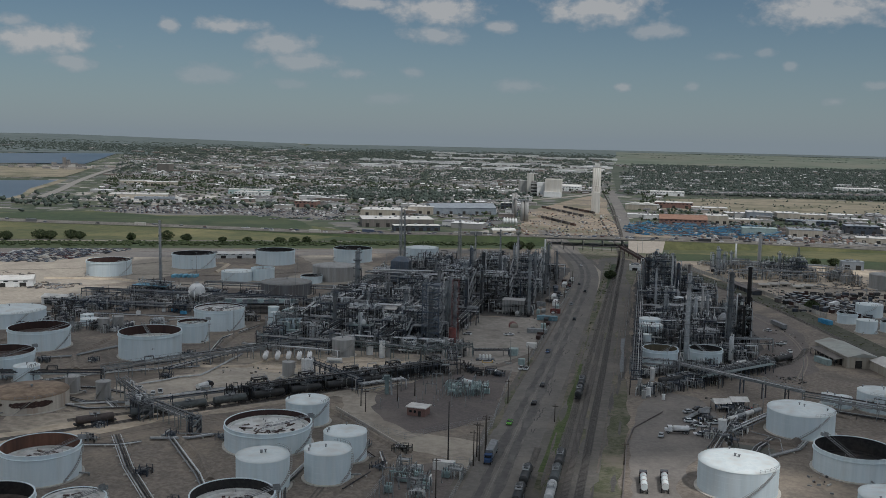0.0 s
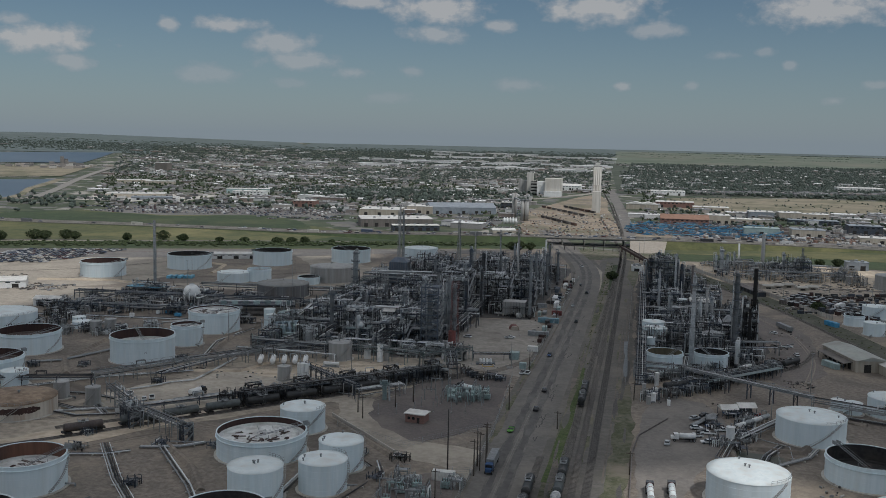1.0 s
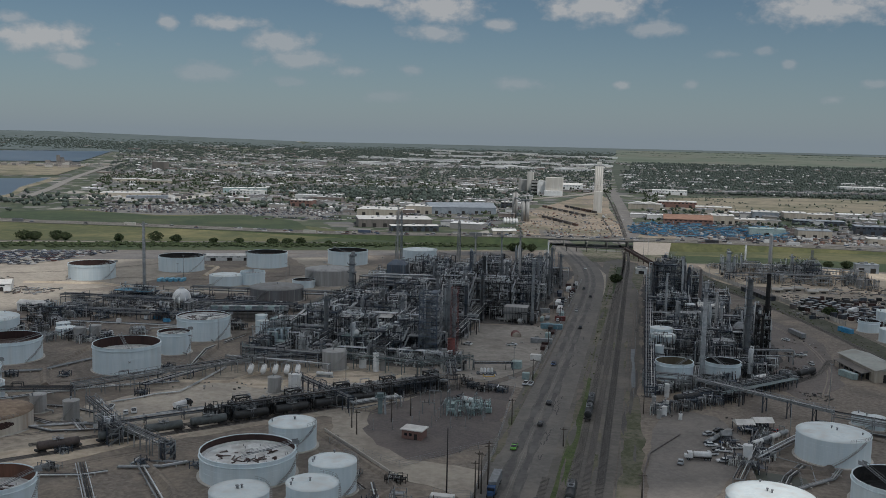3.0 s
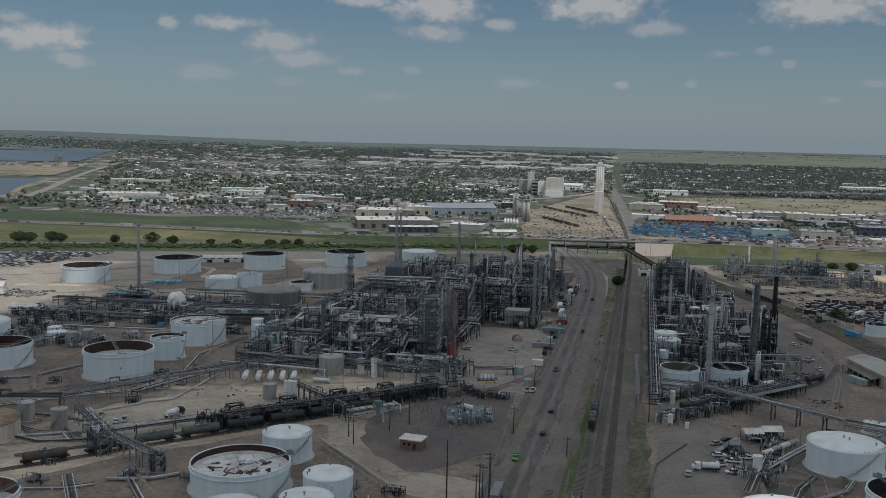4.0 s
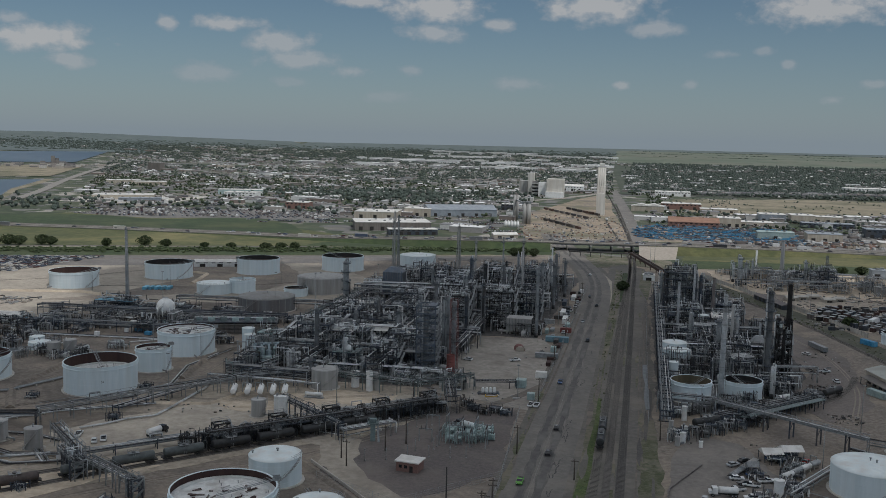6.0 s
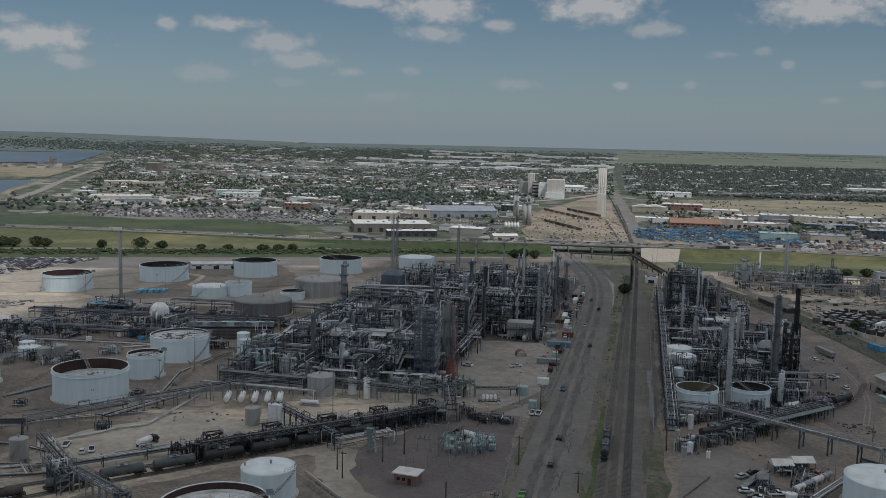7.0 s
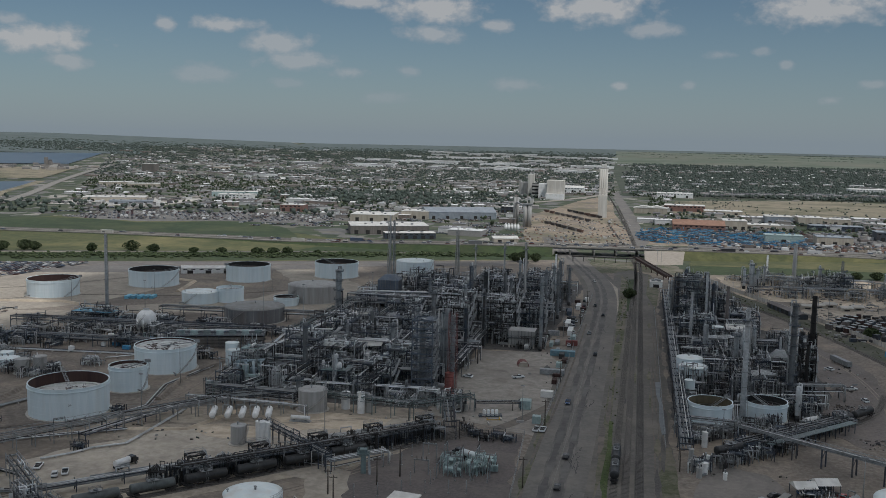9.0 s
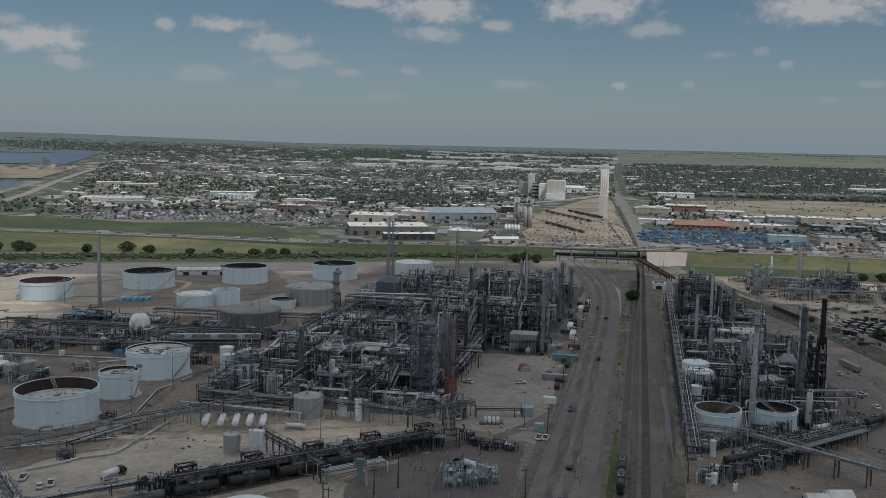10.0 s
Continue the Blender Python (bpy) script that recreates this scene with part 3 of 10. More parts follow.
sheet("refinery_ground", [(-700, -320), (320, -320), (320, 640), (225, 868), (120, 900), (20, 872), (-92, 926), (-330, 830), (-560, 738), (-700, 670)], 0.04, SOIL, "brown-grey bare soil of the refinery")
sheet("sandy_lot", [(-520, 560), (-395, 560), (-350, 612), (-335, 680), (-390, 742), (-500, 720)], 0.08, PALEYARD, "pale sandy ground round the far tanks")
# this paler sheet puts sunlight into the sandy ground colour
sheet("sandy_lot_2", [(-470, 505), (-392, 490), (-352, 520), (-300, 574), (-330, 592), (-395, 575), (-480, 572)], 0.085, PALEYARD, "sandy ground beside the old pipes, paled for sunlight")
sheet("tank_road", [(-345, 585), (-250, 612), (-200, 640), (-204, 720), (-260, 800), (-300, 790), (-250, 712), (-262, 660), (-340, 600)], 0.082, PALEYARD, "pale packed track between the far tanks")
sheet("sandy_patch", [(-215, 375), (-150, 396), (-110, 420), (-92, 436), (-100, 446), (-150, 444), (-205, 415)], 0.08, SIDING, "pale sandy patch beside the loading tracks")
sheet("siding_ground", [(-225, 286), (-186, 296), (-88, 398), (-96, 430), (-150, 392), (-235, 322)], 0.10, SIDING, "pale packed ground beside the sidings")
# sunlight on the loading yard is put into this paler colour
LOADYARD = surface("sun_paled_loading_yard", (0.33, 0.292, 0.24), (0.45, 0.40, 0.33), 0.35, 0.95, stain=(0.22, 0.195, 0.165), stain_scale=0.05, stain_amount=0.7, bump=0.3, vary=0, patch=(0.50, 0.445, 0.355), patch_scale=0.05, patch_amount=0.5)
sheet("loading_yard", [(-214, 350), (-200, 374), (-178, 398), (-160, 404), (-128, 424), (-100, 438), (-92, 428), (-112, 402), (-146, 366), (-180, 334), (-204, 332)], 0.115, LOADYARD, "beige packed yard beside the loading tracks, paled for sunlight")
# the sunlit patch by the bullet tanks is a brighter sand sheet
sheet("bullet_sand", [(-172, 397), (-176, 404), (-166, 408), (-146, 408), (-142, 400), (-160, 392)], 0.13, SAND, "sandy ground round the bullet tanks, brightened for sunlight")
sheet("vessel_sand", [(-152, 421), (-134, 432), (-108, 432), (-110, 417), (-138, 408)], 0.13, SAND, "bright sandy ground before the vessels")
# brighter sand stands for sunlight round the siding
sheet("brown_siding", [(-222, 280), (-206, 300), (-178, 330), (-160, 330), (-186, 292), (-206, 268)], 0.13, SAND, "packed ground round the siding, brightened for sunlight")
sheet("dirt_road", [(-118, 362), (-113, 345), (-78, 308), (-62, 301), (-53, 292), (-53, 320), (-62, 323), (-79, 324), (-93, 336), (-103, 352), (-106, 372), (-128, 378), (-140, 366)], 0.14, PALEYARD, "pale winding dirt road beside the substation", "road")
sheet("unit_yard", [(-98, 440), (-53, 424), (-52, 520), (-60, 560), (-96, 556)], 0.09, YARDMAT, "pale worn open yard")
sheet("process_paving", [(-190, 445), (-98, 445), (-98, 558), (-66, 560), (-58, 790), (-190, 800)], 0.07, SHADEPAVING, "stained concrete paving darkened for shade under the process units")
sheet("process_paving_2", [(-4, 425), (62, 480), (66, 600), (30, 735), (-6, 740)], 0.07, SHADEPAVING, "stained concrete paving darkened for shade under the process units")
sheet("substation_yard", [(-112, 365), (-80, 426), (-58, 424), (-53, 350), (-80, 318), (-108, 334)], 0.11, REDGRAVEL, "dark reddish gravel of the substation")
sheet("substation_yard_2", [(-76, 230), (-76, 286), (-64, 296), (-53, 294), (-52, 230)], 0.11, GRAVEL, "grey gravel of the small substation")
sheet("truck_yard", [(0, 240), (10, 240), (14, 300), (34, 372), (24, 404), (6, 408), (0, 380), (-2, 330)], 0.10, TRUCKYARD, "grey-brown packed truck yard")
sheet("far_unit_ground", [(50, 762), (170, 752), (205, 862), (120, 893), (40, 866)], 0.09, SAND, "pale sandy ground of the far unit")
sheet("storage_lot", [(84, 640), (176, 620), (200, 740), (120, 752), (78, 730)], 0.095, SIDING, "pale packed ground of the storage lot")
sheet("plant_road", [(62, 440), (84, 470), (90, 560), (72, 620), (58, 600), (66, 520), (50, 460)], 0.10, GRAVEL, "grey-brown plant road")

def tyre_tracks(pts, gauge=2.0, mat=None, label="pale tyre tracks worn into the soil"):
    """A pair of worn wheel ruts along a line."""
    for e in (-gauge / 2, gauge / 2):
        line = curve_line([(p[0] + e * 0.8, p[1] - e * 0.5) for p in pts])
        strip("tyre_track", line, 0.6, 0.135, mat or SANDY, label, "track", 0.1)


SANDY = surface("dusty_rut", (0.215, 0.185, 0.15), (0.26, 0.225, 0.185), 0.5, 0.95, stain=(0.18, 0.155, 0.13), stain_scale=0.12, stain_amount=0.9, vary=0.1)
DAMP = surface("damp_rut", (0.10, 0.088, 0.077), (0.14, 0.122, 0.106), 0.5, 0.95, stain=(0.19, 0.16, 0.13), stain_scale=0.12, stain_amount=0.9, vary=0.1)
for pts in ([(-300, 330), (-255, 372), (-216, 400), (-200, 440), (-205, 500)], [(-330, 355), (-290, 362), (-262, 385), (-256, 430), (-230, 500)], [(-190, 280), (-160, 315), (-120, 352), (-100, 380)],
           
            [(72, 450), (82, 500), (80, 560), (66, 615)], [(-200, 402), (-160, 408), (-126, 424), (-100, 436)]):
    tyre_tracks(pts)
for pts in ([(-420, 600), (-370, 640), (-300, 660), (-230, 720)], [(-480, 620), (-420, 660), (-380, 720)], [(-260, 360), (-236, 385), (-212, 392)], [(-240, 300), (-210, 316), (-180, 345), (-140, 384)], [(-130, 290), (-110, 300), (-96, 290), (-92, 250)], [(-46, 260), (-47.2, 340), (-46.4, 420)], [(-6, 330), (-7, 420), (-8.5, 520), (-10, 640)], [(-11, 300), (-10.4, 420), (-12, 560)]):
    tyre_tracks(pts, 1.8, DAMP, "darker damp tyre tracks in the soil")
# fields, creek and water
sheet("field", [(-1150, 960), (-754, 1075), (-709, 1167), (-512, 1133), (-330, 1020), (-110, 1045), (-85, 945), (-92, 926), (-330, 830), (-560, 738), (-700, 670), (-1150, 640)], 0.05, GRASS, "green and straw-yellow open grass field", "field")
sheet("creek_bank", [(-720, 672), (-560, 742), (-330, 834), (-92, 930), (-90, 968), (-330, 900), (-590, 812), (-760, 746)], 0.09, LUSH, "dark green creek bank", "grass")
LOTGREY = surface("oily_grey_gravel", (0.13, 0.122, 0.115), (0.185, 0.174, 0.163), 0.4, 0.95, stain=(0.095, 0.09, 0.085), stain_scale=0.03, stain_amount=0.7, bump=0.3, vary=0, patch=(0.24, 0.215, 0.18), patch_scale=0.03, patch_amount=0.5)
strip("creek_path", [(-700, 752), (-564, 806), (-476, 841), (-385, 878), (-300, 909)], 3.5, 0.1, PALEYARD, "pale dirt path between field and creek", "path")
sheet("dark_lot", [(-680, 686), (-526, 754), (-359, 818), (-240, 858), (-130, 896), (-130, 872), (-235, 830), (-330, 764), (-400, 736), (-484, 706), (-620, 655)], 0.11, LOTGREY, "grey oily gravel behind the far tanks")
strip("service_road", [(-680, 690), (-523, 752), (-441, 784), (-356, 816), (-240, 862), (-120, 905)], 7.0, 0.15, BALLAST, "grey gravel service road behind the tanks")
strip("spur_bed", [(-680, 678), (-513, 738), (-430, 768), (-348, 798), (-240, 842)], 4.0, 0.17, GRAVEL, "dark gravel bed of a spur track", "track")
sheet("creek_bank_2", [(-330, 905), (-95, 975), (-100, 1012), (-320, 945)], 0.09, LUSH, "dark green grass below the highway", "grass")
sheet("creek_bank_3", [(-70, 905), (-58, 945), (10, 925), (22, 880), (0, 868)], 0.09, WEEDS, "weedy ground under the overpass", "grass")
sheet("right_field", [(20, 876), (118, 902), (222, 872), (500, 860), (500, 1060), (248, 1052), (26, 1012)], 0.06, LUSH, "green grass beside the highway", "field")
# sunlight on the field is put into this brighter grass sheet
sheet("right_meadow", [(22, 930), (130, 945), (300, 930), (500, 920), (500, 1030), (250, 1015), (130, 1000), (26, 985)], 0.10, GRASS, "olive grass beside the highway, brightened as if sunlit", "field")
sheet("dry_field", [(25, 1520), (380, 1540), (520, 2060), (300, 1960), (36, 1830)], 0.08, DRYLAND, "bare tan earth and dry grass", "field")
sheet("dirt_yard", [(-135, 1060), (-24, 1090), (-60, 1500), (-68, 1700), (-95, 1900), (-128, 1740), (-150, 1560), (-176, 1380), (-158, 1240), (-150, 1150)], 0.08, EARTH, "brown and grey dirt rail yard")
sheet("scrap_yard", [(-20, 1085), (240, 1085), (240, 1180), (90, 1215), (-22, 1260)], 0.08, EARTH, "pale dirt scrap yard")
TRAILER_LOT = [(-715, 1128), (-600, 1108), (-500, 1155), (-432, 1158), (-372, 1235), (-480, 1292), (-560, 1268), (-700, 1236)]
PALE_LOT = [(-865, 1290), (-690, 1318), (-700, 1490), (-860, 1450)]
LOTMAT = surface("oily_trailer_lot", (0.125, 0.12, 0.115), (0.18, 0.172, 0.162), 0.2, 0.95, stain=(0.25, 0.235, 0.21), stain_scale=0.02, stain_amount=0.7, vary=0, patch=(0.085, 0.082, 0.08), patch_scale=0.03, patch_amount=0.7)
sheet("trailer_lot", TRAILER_LOT, 0.12, LOTMAT, "dark oily lot crowded with trailers")
sheet("pale_lot", PALE_LOT, 0.12, CONCRETE, "pale concrete lot among warehouses")
sheet("equipment_lot", [(26, 1078), (140, 1090), (300, 1085), (480, 1075), (500, 1300), (300, 1300), (165, 1262), (60, 1160)], 0.10, LOTMAT, "grey lot full of machines and trucks")


def draped(name, poly, lift, mat, label, category, n=14):
    """A four-cornered area that follows the rising land."""
    s = Shape()
    a, b, c, d = (Vector((*p, 0)) for p in poly)
    for j in range(n + 1):
        for i in range(n + 1):
            p = a.lerp(b, i / n).lerp(d.lerp(c, i / n), j / n)
            s.v.append((p.x, p.y, ground_z(p.x, p.y) + lift))
    for j in range(n):
        for i in range(n):
            k = j * (n + 1) + i
            s.face((k, k + 1, k + n + 2, k + n + 1), True)
    return tagged(part(name, s, mat), label, category, kind="structure")


# farmland tone is lightened to stand for haze
FARMLAND = surface("haze_paled_farmland", (0.10, 0.122, 0.088), (0.13, 0.148, 0.11), 0.006, 0.95, stain=(0.165, 0.15, 0.118), stain_scale=0.0022, stain_amount=0.9, vary=0, patch=(0.06, 0.085, 0.05), patch_scale=0.004, patch_amount=0.7)
# shade under the far canopy is put into this ground colour
WOODFLOOR = surface("wood_floor_painted_shade", (0.034, 0.046, 0.03), (0.06, 0.074, 0.05), 0.05, 0.95, stain=(0.10, 0.10, 0.08), stain_scale=0.012, stain_amount=0.6, vary=0)
# haze over the far hills is put into this bluish base colour
HAZEWOOD = surface("haze_tinted_woodland", (0.075, 0.098, 0.094), (0.105, 0.13, 0.124), 0.02, 0.95, stain=(0.075, 0.092, 0.082), stain_scale=0.004, stain_amount=0.6, vary=0)
draped("far_field", [(-150, 3640), (1500, 3350), (2100, 4300), (-180, 4950)], 1.0, FARMLAND, "far green and brown farmland", "field", 24)
draped("wood_floor", [(-58, 1930), (560, 2010), (1500, 3350), (-140, 3640)], 0.6, WOODFLOOR, "ground under the far woods coloured dark for leaf shade", "ground", 24)



def rim(name, az0, az1, r0, r1, mat, label):
    """A far arc of rising land between two bearings."""
    s = Shape()
    n, m = 40, 6
    for j in range(m + 1):
        for i in range(n + 1):
            a, r = radians(az0 + (az1 - az0) * i / n), r0 + (r1 - r0) * j / m
            x, y = r * math.sin(a), r * math.cos(a)
            s.v.append((x, y, ground_z(x, y) + 1.2))
    for j in range(m):
        for i in range(n):
            k = j * (n + 1) + i
            s.face((k, k + 1, k + n + 2, k + n + 1), True)
    return tagged(part(name, s, mat), label, "hills", kind="structure")


rim("far_hills", -48, -1.9, 4250, 4989, HAZEWOOD, "wooded far hills at the horizon tinted blue-green for haze")
rim("far_hills_2", -1.9, 30, 4780, 4989, HAZEWOOD, "far land at the horizon tinted blue-green for haze")
draped("far_field_2", [(-2600, 2700), (-1750, 3150), (-2150, 3900), (-3100, 3350)], 1.4, HAZEWOOD, "far woodland and meadow tinted blue-green for haze", "field")
sheet("water", [(-940, 1262), (-977, 1352), (-1064, 1488), (-1131, 1633), (-1242, 1861), (-1326, 1800), (-1800, 1440), (-1700, 1150)], 0.4, WATER, "blue-grey lake", "water")
sheet("shore_sand", [(-932, 1262), (-966, 1345), (-1050, 1482), (-1118, 1636), (-1232, 1868), (-1248, 1862), (-1137, 1633), (-1072, 1494), (-985, 1352), (-948, 1262)], 0.45, DRYLAND, "pale sandy lake shore", "shore", 0.4)
draped("water_2", [(-1595, 2480), (-1880, 3120), (-2750, 2250), (-2250, 2060)], 1.5, WATER, "far blue-grey lake", "water")
strip("shore_road", curve_line([(-905, 1262), (-945, 1358), (-1022, 1517), (-1155, 1772), (-1310, 2110, 3), (-1460, 2484, 9)]), 16, 0.9, HIGHWAYMAT, "grey shore road beside the lake")
draped("spit", [(-1262, 1880), (-1470, 2330), (-2100, 2000), (-1620, 1640)], 1.2, DRYLAND, "pale sandy spit between the lakes", "ground")
sheet("meadow", [(-785, 1076), (-732, 1112), (-655, 1114), (-599, 1098), (-554, 1110), (-522, 1150), (-457, 1140), (-414, 1104), (-372, 1030), (-360, 992), (-444, 996), (-573, 994), (-760, 990), (-800, 1010)], 0.09, MEADOW, "dark green meadow beyond the highway", "field")

sheet("railway_ground", [(-36, -300), (-4, -300), (-5, 500), (-10, 860), (-40, 900), (-36, 700)], 0.08, TRACKBED, "grey-brown packed railway ground")

# the main road, its shoulders and lines
ROADLINE = [(-42, -300), (-42, -60), (-42, 200), (-42, 330), (-41, 430), (-41, 540), (-41, 660), (-43, 740), (-50, 810), (-64, 880), (-80, 950), (-97, 1030), (-112, 1120)]
smooth_road = curve_line(ROADLINE)
ROADDUST = surface("dusty_old_asphalt", (0.128, 0.119, 0.107), (0.17, 0.158, 0.141), 0.5, 0.92, stain=(0.22, 0.20, 0.17), stain_scale=0.045, stain_amount=0.8, bump=0.2, vary=0, patch=(0.125, 0.117, 0.107), patch_scale=0.05, patch_amount=0.7)
WORNLANE = surface("worn_lane_asphalt", (0.082, 0.078, 0.073), (0.115, 0.108, 0.10), 0.4, 0.9, stain=(0.185, 0.17, 0.15), stain_scale=0.06, stain_amount=0.9, vary=0.05)
strip("road_shoulder", smooth_road, 26, 0.12, TRACKBED, "grey-brown gravel shoulders")
strip("road", smooth_road, 18.6, 0.16, ROADDUST, "dusty worn grey asphalt road with darker lanes")


def road_lines():
    """Darker driven lanes, faint old paint, and crack seals on the dusty asphalt."""
    road = bpy.data.objects["road"]
    rng = random.Random(5)
    for width, z, mat, nm in ((3.9, 0.164, WORNLANE, "lane"), (2.3, 0.170, DARKASPH, "wheel_track")):
        for off in (-3.4, 1.6):
            s = Shape()
            for i, (a, b) in enumerate(zip(smooth_road, smooth_road[1:])):
                p, q = Vector(a), Vector(b)
                for k in range(6):
                    u, v = p.lerp(q, k / 6), p.lerp(q, (k + 1) / 6)
                    d = (v - u).normalized()
                    side = Vector((d.y, -d.x, 0))
                    w0, w1 = (width / 2 * (0.82 + 0.35 * noise.noise(c * 0.09 + Vector((off * 9, 0, 0)))) for c in (u, v))
                    j = len(s.v)
                    for c, w in ((u, w0), (v, w1)):
                        s.v += [tuple(c + side * (off - w) + Vector((0, 0, z))), tuple(c + side * (off + w) + Vector((0, 0, z)))]
                    s.face((j, j + 1, j + 3, j + 2))
            part(nm, s, mat, road, "darker driven lane")
    s = Shape()
    for a, b in zip(smooth_road, smooth_road[1:]):
        p, q = Vector(a), Vector(b)
        d = (q - p).normalized()
        side = Vector((d.y, -d.x, 0))
        s.bar(p + side * -0.9 + Vector((0, 0, 0.168)), q + side * -0.9 + Vector((0, 0, 0.168)), 0.16, 0.02)
    part("lane_line", s, PAINTLINE, road, "faint worn lane line")
    s = Shape()
    for k in range(34):
        x, y = rng.choice((-36, -34.5, -48)) + rng.uniform(-1, 1), rng.uniform(290, 640)
        if k < 24:
            x, y = -37.5 + rng.uniform(-1.2, 1.6), rng.choice((rng.uniform(388, 424), rng.uniform(335, 368), rng.uniform(460, 500)))
        z = 0.176
        for i in range(rng.randint(3, 9)):
            nx, ny = x + rng.uniform(-0.45, 0.45), y + rng.uniform(0.5, 1.6)
            s.bar((x, y, z), (nx, ny, z), rng.uniform(0.12, 0.4), 0.012)
            x, y = nx, ny
    tagged(part("crack_seal", s, surface("tar_seal", (0.035, 0.034, 0.033), (0.06, 0.057, 0.054), 1, 0.8, vary=0), road, "black tar crack seals"), kind="stuff")


road_lines()
sheet("verge_4", wavy=False, poly=[(-30.4, 296), (-26.4, 296), (-26.5, 318), (-26.1, 340), (-25.6, 362), (-25.9, 384), (-25.7, 408), (-26.4, 450), (-27.8, 450), (-27.4, 415), (-28.2, 384), (-28.6, 360), (-29.6, 340), (-29.7, 318)], z=0.16, mat=surface("yellow_green_weeds", (0.045, 0.072, 0.018), (0.085, 0.115, 0.033), 0.6, 0.95, stain=(0.13, 0.125, 0.075), stain_scale=0.12, stain_amount=0.6, bump=0.3, vary=0, patch=(0.06, 0.08, 0.03), patch_scale=0.15, patch_amount=0.6), label="green weeds beside the track", category="grass")
sheet("verge", [(-30, 250), (-27.4, 250), (-27, 420), (-27.8, 560), (-27, 700), (-29.5, 800), (-31.5, 800), (-29.4, 700), (-29.8, 560)], 0.13, WEEDS, "green and dry weeds beside the track", "grass", 0.3, False)
sheet("verge_2", [(-12.5, 225), (-3.6, 225), (-3.8, 335), (-3.2, 372), (-5.5, 425), (-9, 420), (-10, 360), (-11, 300)], 0.14, WEEDS, "weedy strip beside the plant wall", "grass")
for k, (poly, mat, lab) in enumerate((([(-38, 700), (-33, 640), (-31, 700), (-34, 780), (-44, 830), (-50, 815)], PALEYARD, "pale dusty ground beside the road"), ([(-30, 560), (-27.6, 520), (-26, 600), (-26, 700), (-28, 820), (-33, 850), (-32, 760)], WEEDS, "straggling green weeds between road and track"), ([(-60, 850), (-40, 860), (-24, 890), (-30, 930), (-62, 925)], WEEDS, "weedy ground under the overpass"), ([(-14, 760), (-8, 700), (-5, 780), (-12, 860)], WEEDS, "weeds beside the plant edge"))):
    sheet("roadside", poly, 0.15 + 0.004 * k, mat, lab, "ground", 0.3, False)
sheet("verge_5", [(-52.5, 330), (-50.2, 330), (-49.6, 400), (-50, 470), (-52, 470)], 0.14, WEEDS, "dusty weeds beside the road", "grass")
strip("verge_3", [(-25, 690), (-24, 760), (-24, 830)], 6.5, 0.15, LUSH, "green brush between road and track", "grass")


def track(name, line, label, bed_mat=BALLAST, width=3.4):
    """A railway track: ballast, ties and two rails."""
    pts = curve_line(line)
    bed = strip(name, pts, width, 0.22, bed_mat, label, "railway")
    ties, rails = Shape(), Shape()
    run = 0.0
    for a, b in zip(pts, pts[1:]):
        p, q = Vector(a), Vector(b)
        d = (q - p).normalized()
        side = Vector((d.y, -d.x, 0))
        for off in (-0.75, 0.75):
            rails.bar(p + side * off + Vector((0, 0, 0.33)), q + side * off + Vector((0, 0, 0.33)), 0.09, 0.15)
        length = (q - p).length
        while run < length:
            c = p + d * run
            ties.box(c.x, c.y, 0.2, 2.5, 0.26, 0.07, math.atan2(side.y, side.x))
            run += 1.1
        run -= length
    part("tie", ties, TIE, bed)
    part("rail", rails, RAIL, bed)
    return bed


track("siding_track", [(-33.0, -300), (-33, 240), (-33, 320)], "railway track on dusty ballast beside the road", TRACKBED, 2.6)
track("middle_track", [(-24.0, -300), (-24, 300), (-24, 500), (-23.5, 700), (-22, 860), (-30, 1000), (-60, 1300)], "railway track on dusty ballast", TRACKBED, 2.6)
track("main_track", [(-15.6, -300), (-15.8, 60), (-16.2, 400), (-17.6, 700), (-19, 900), (-28, 1100), (-60, 1600), (-90, 2000)], "main railway track on dark ballast", DARKBALLAST, 2.9)
track("main_track_2", [(-20.2, -300), (-20.2, 60), (-20.4, 400), (-20.6, 520), (-21.2, 700), (-22.5, 900), (-26, 1100), (-56, 1600)], "older railway track on dusty ballast", BALLAST, 2.4)
track("loading_track", [(-214, 278), (-191.7, 300.8), (-167.8, 326.6), (-139.5, 355.5), (-110, 386), (-84, 412), (-74, 424)], "loading track under the rack")
track("loading_track_2", [(-205, 304), (-180, 326), (-146.5, 357.6), (-91.5, 410.6), (-80, 421)], "loading track under the rack")
track("spur_track", [(8, 415), (30, 433), (51, 456), (74, 486), (86, 520)], "spur track inside the plant")
track("diagonal_track", [(150, 380), (120, 500), (92, 615), (66, 695), (26, 795), (0, 880), (-14, 980)], "railway on a weedy bank")
strip("rail_bank", curve_line([(158, 380), (128, 502), (100, 618), (74, 700), (34, 800), (10, 880)]), 14, 0.14, surface("bank_weeds", (0.05, 0.056, 0.034), (0.095, 0.094, 0.066), 0.4, 0.95, stain=(0.13, 0.12, 0.098), stain_scale=0.06, stain_amount=0.8, bump=0.3, vary=0, patch=(0.045, 0.05, 0.03), patch_scale=0.07, patch_amount=0.6), "dark green weedy bank beside the railway", "grass")

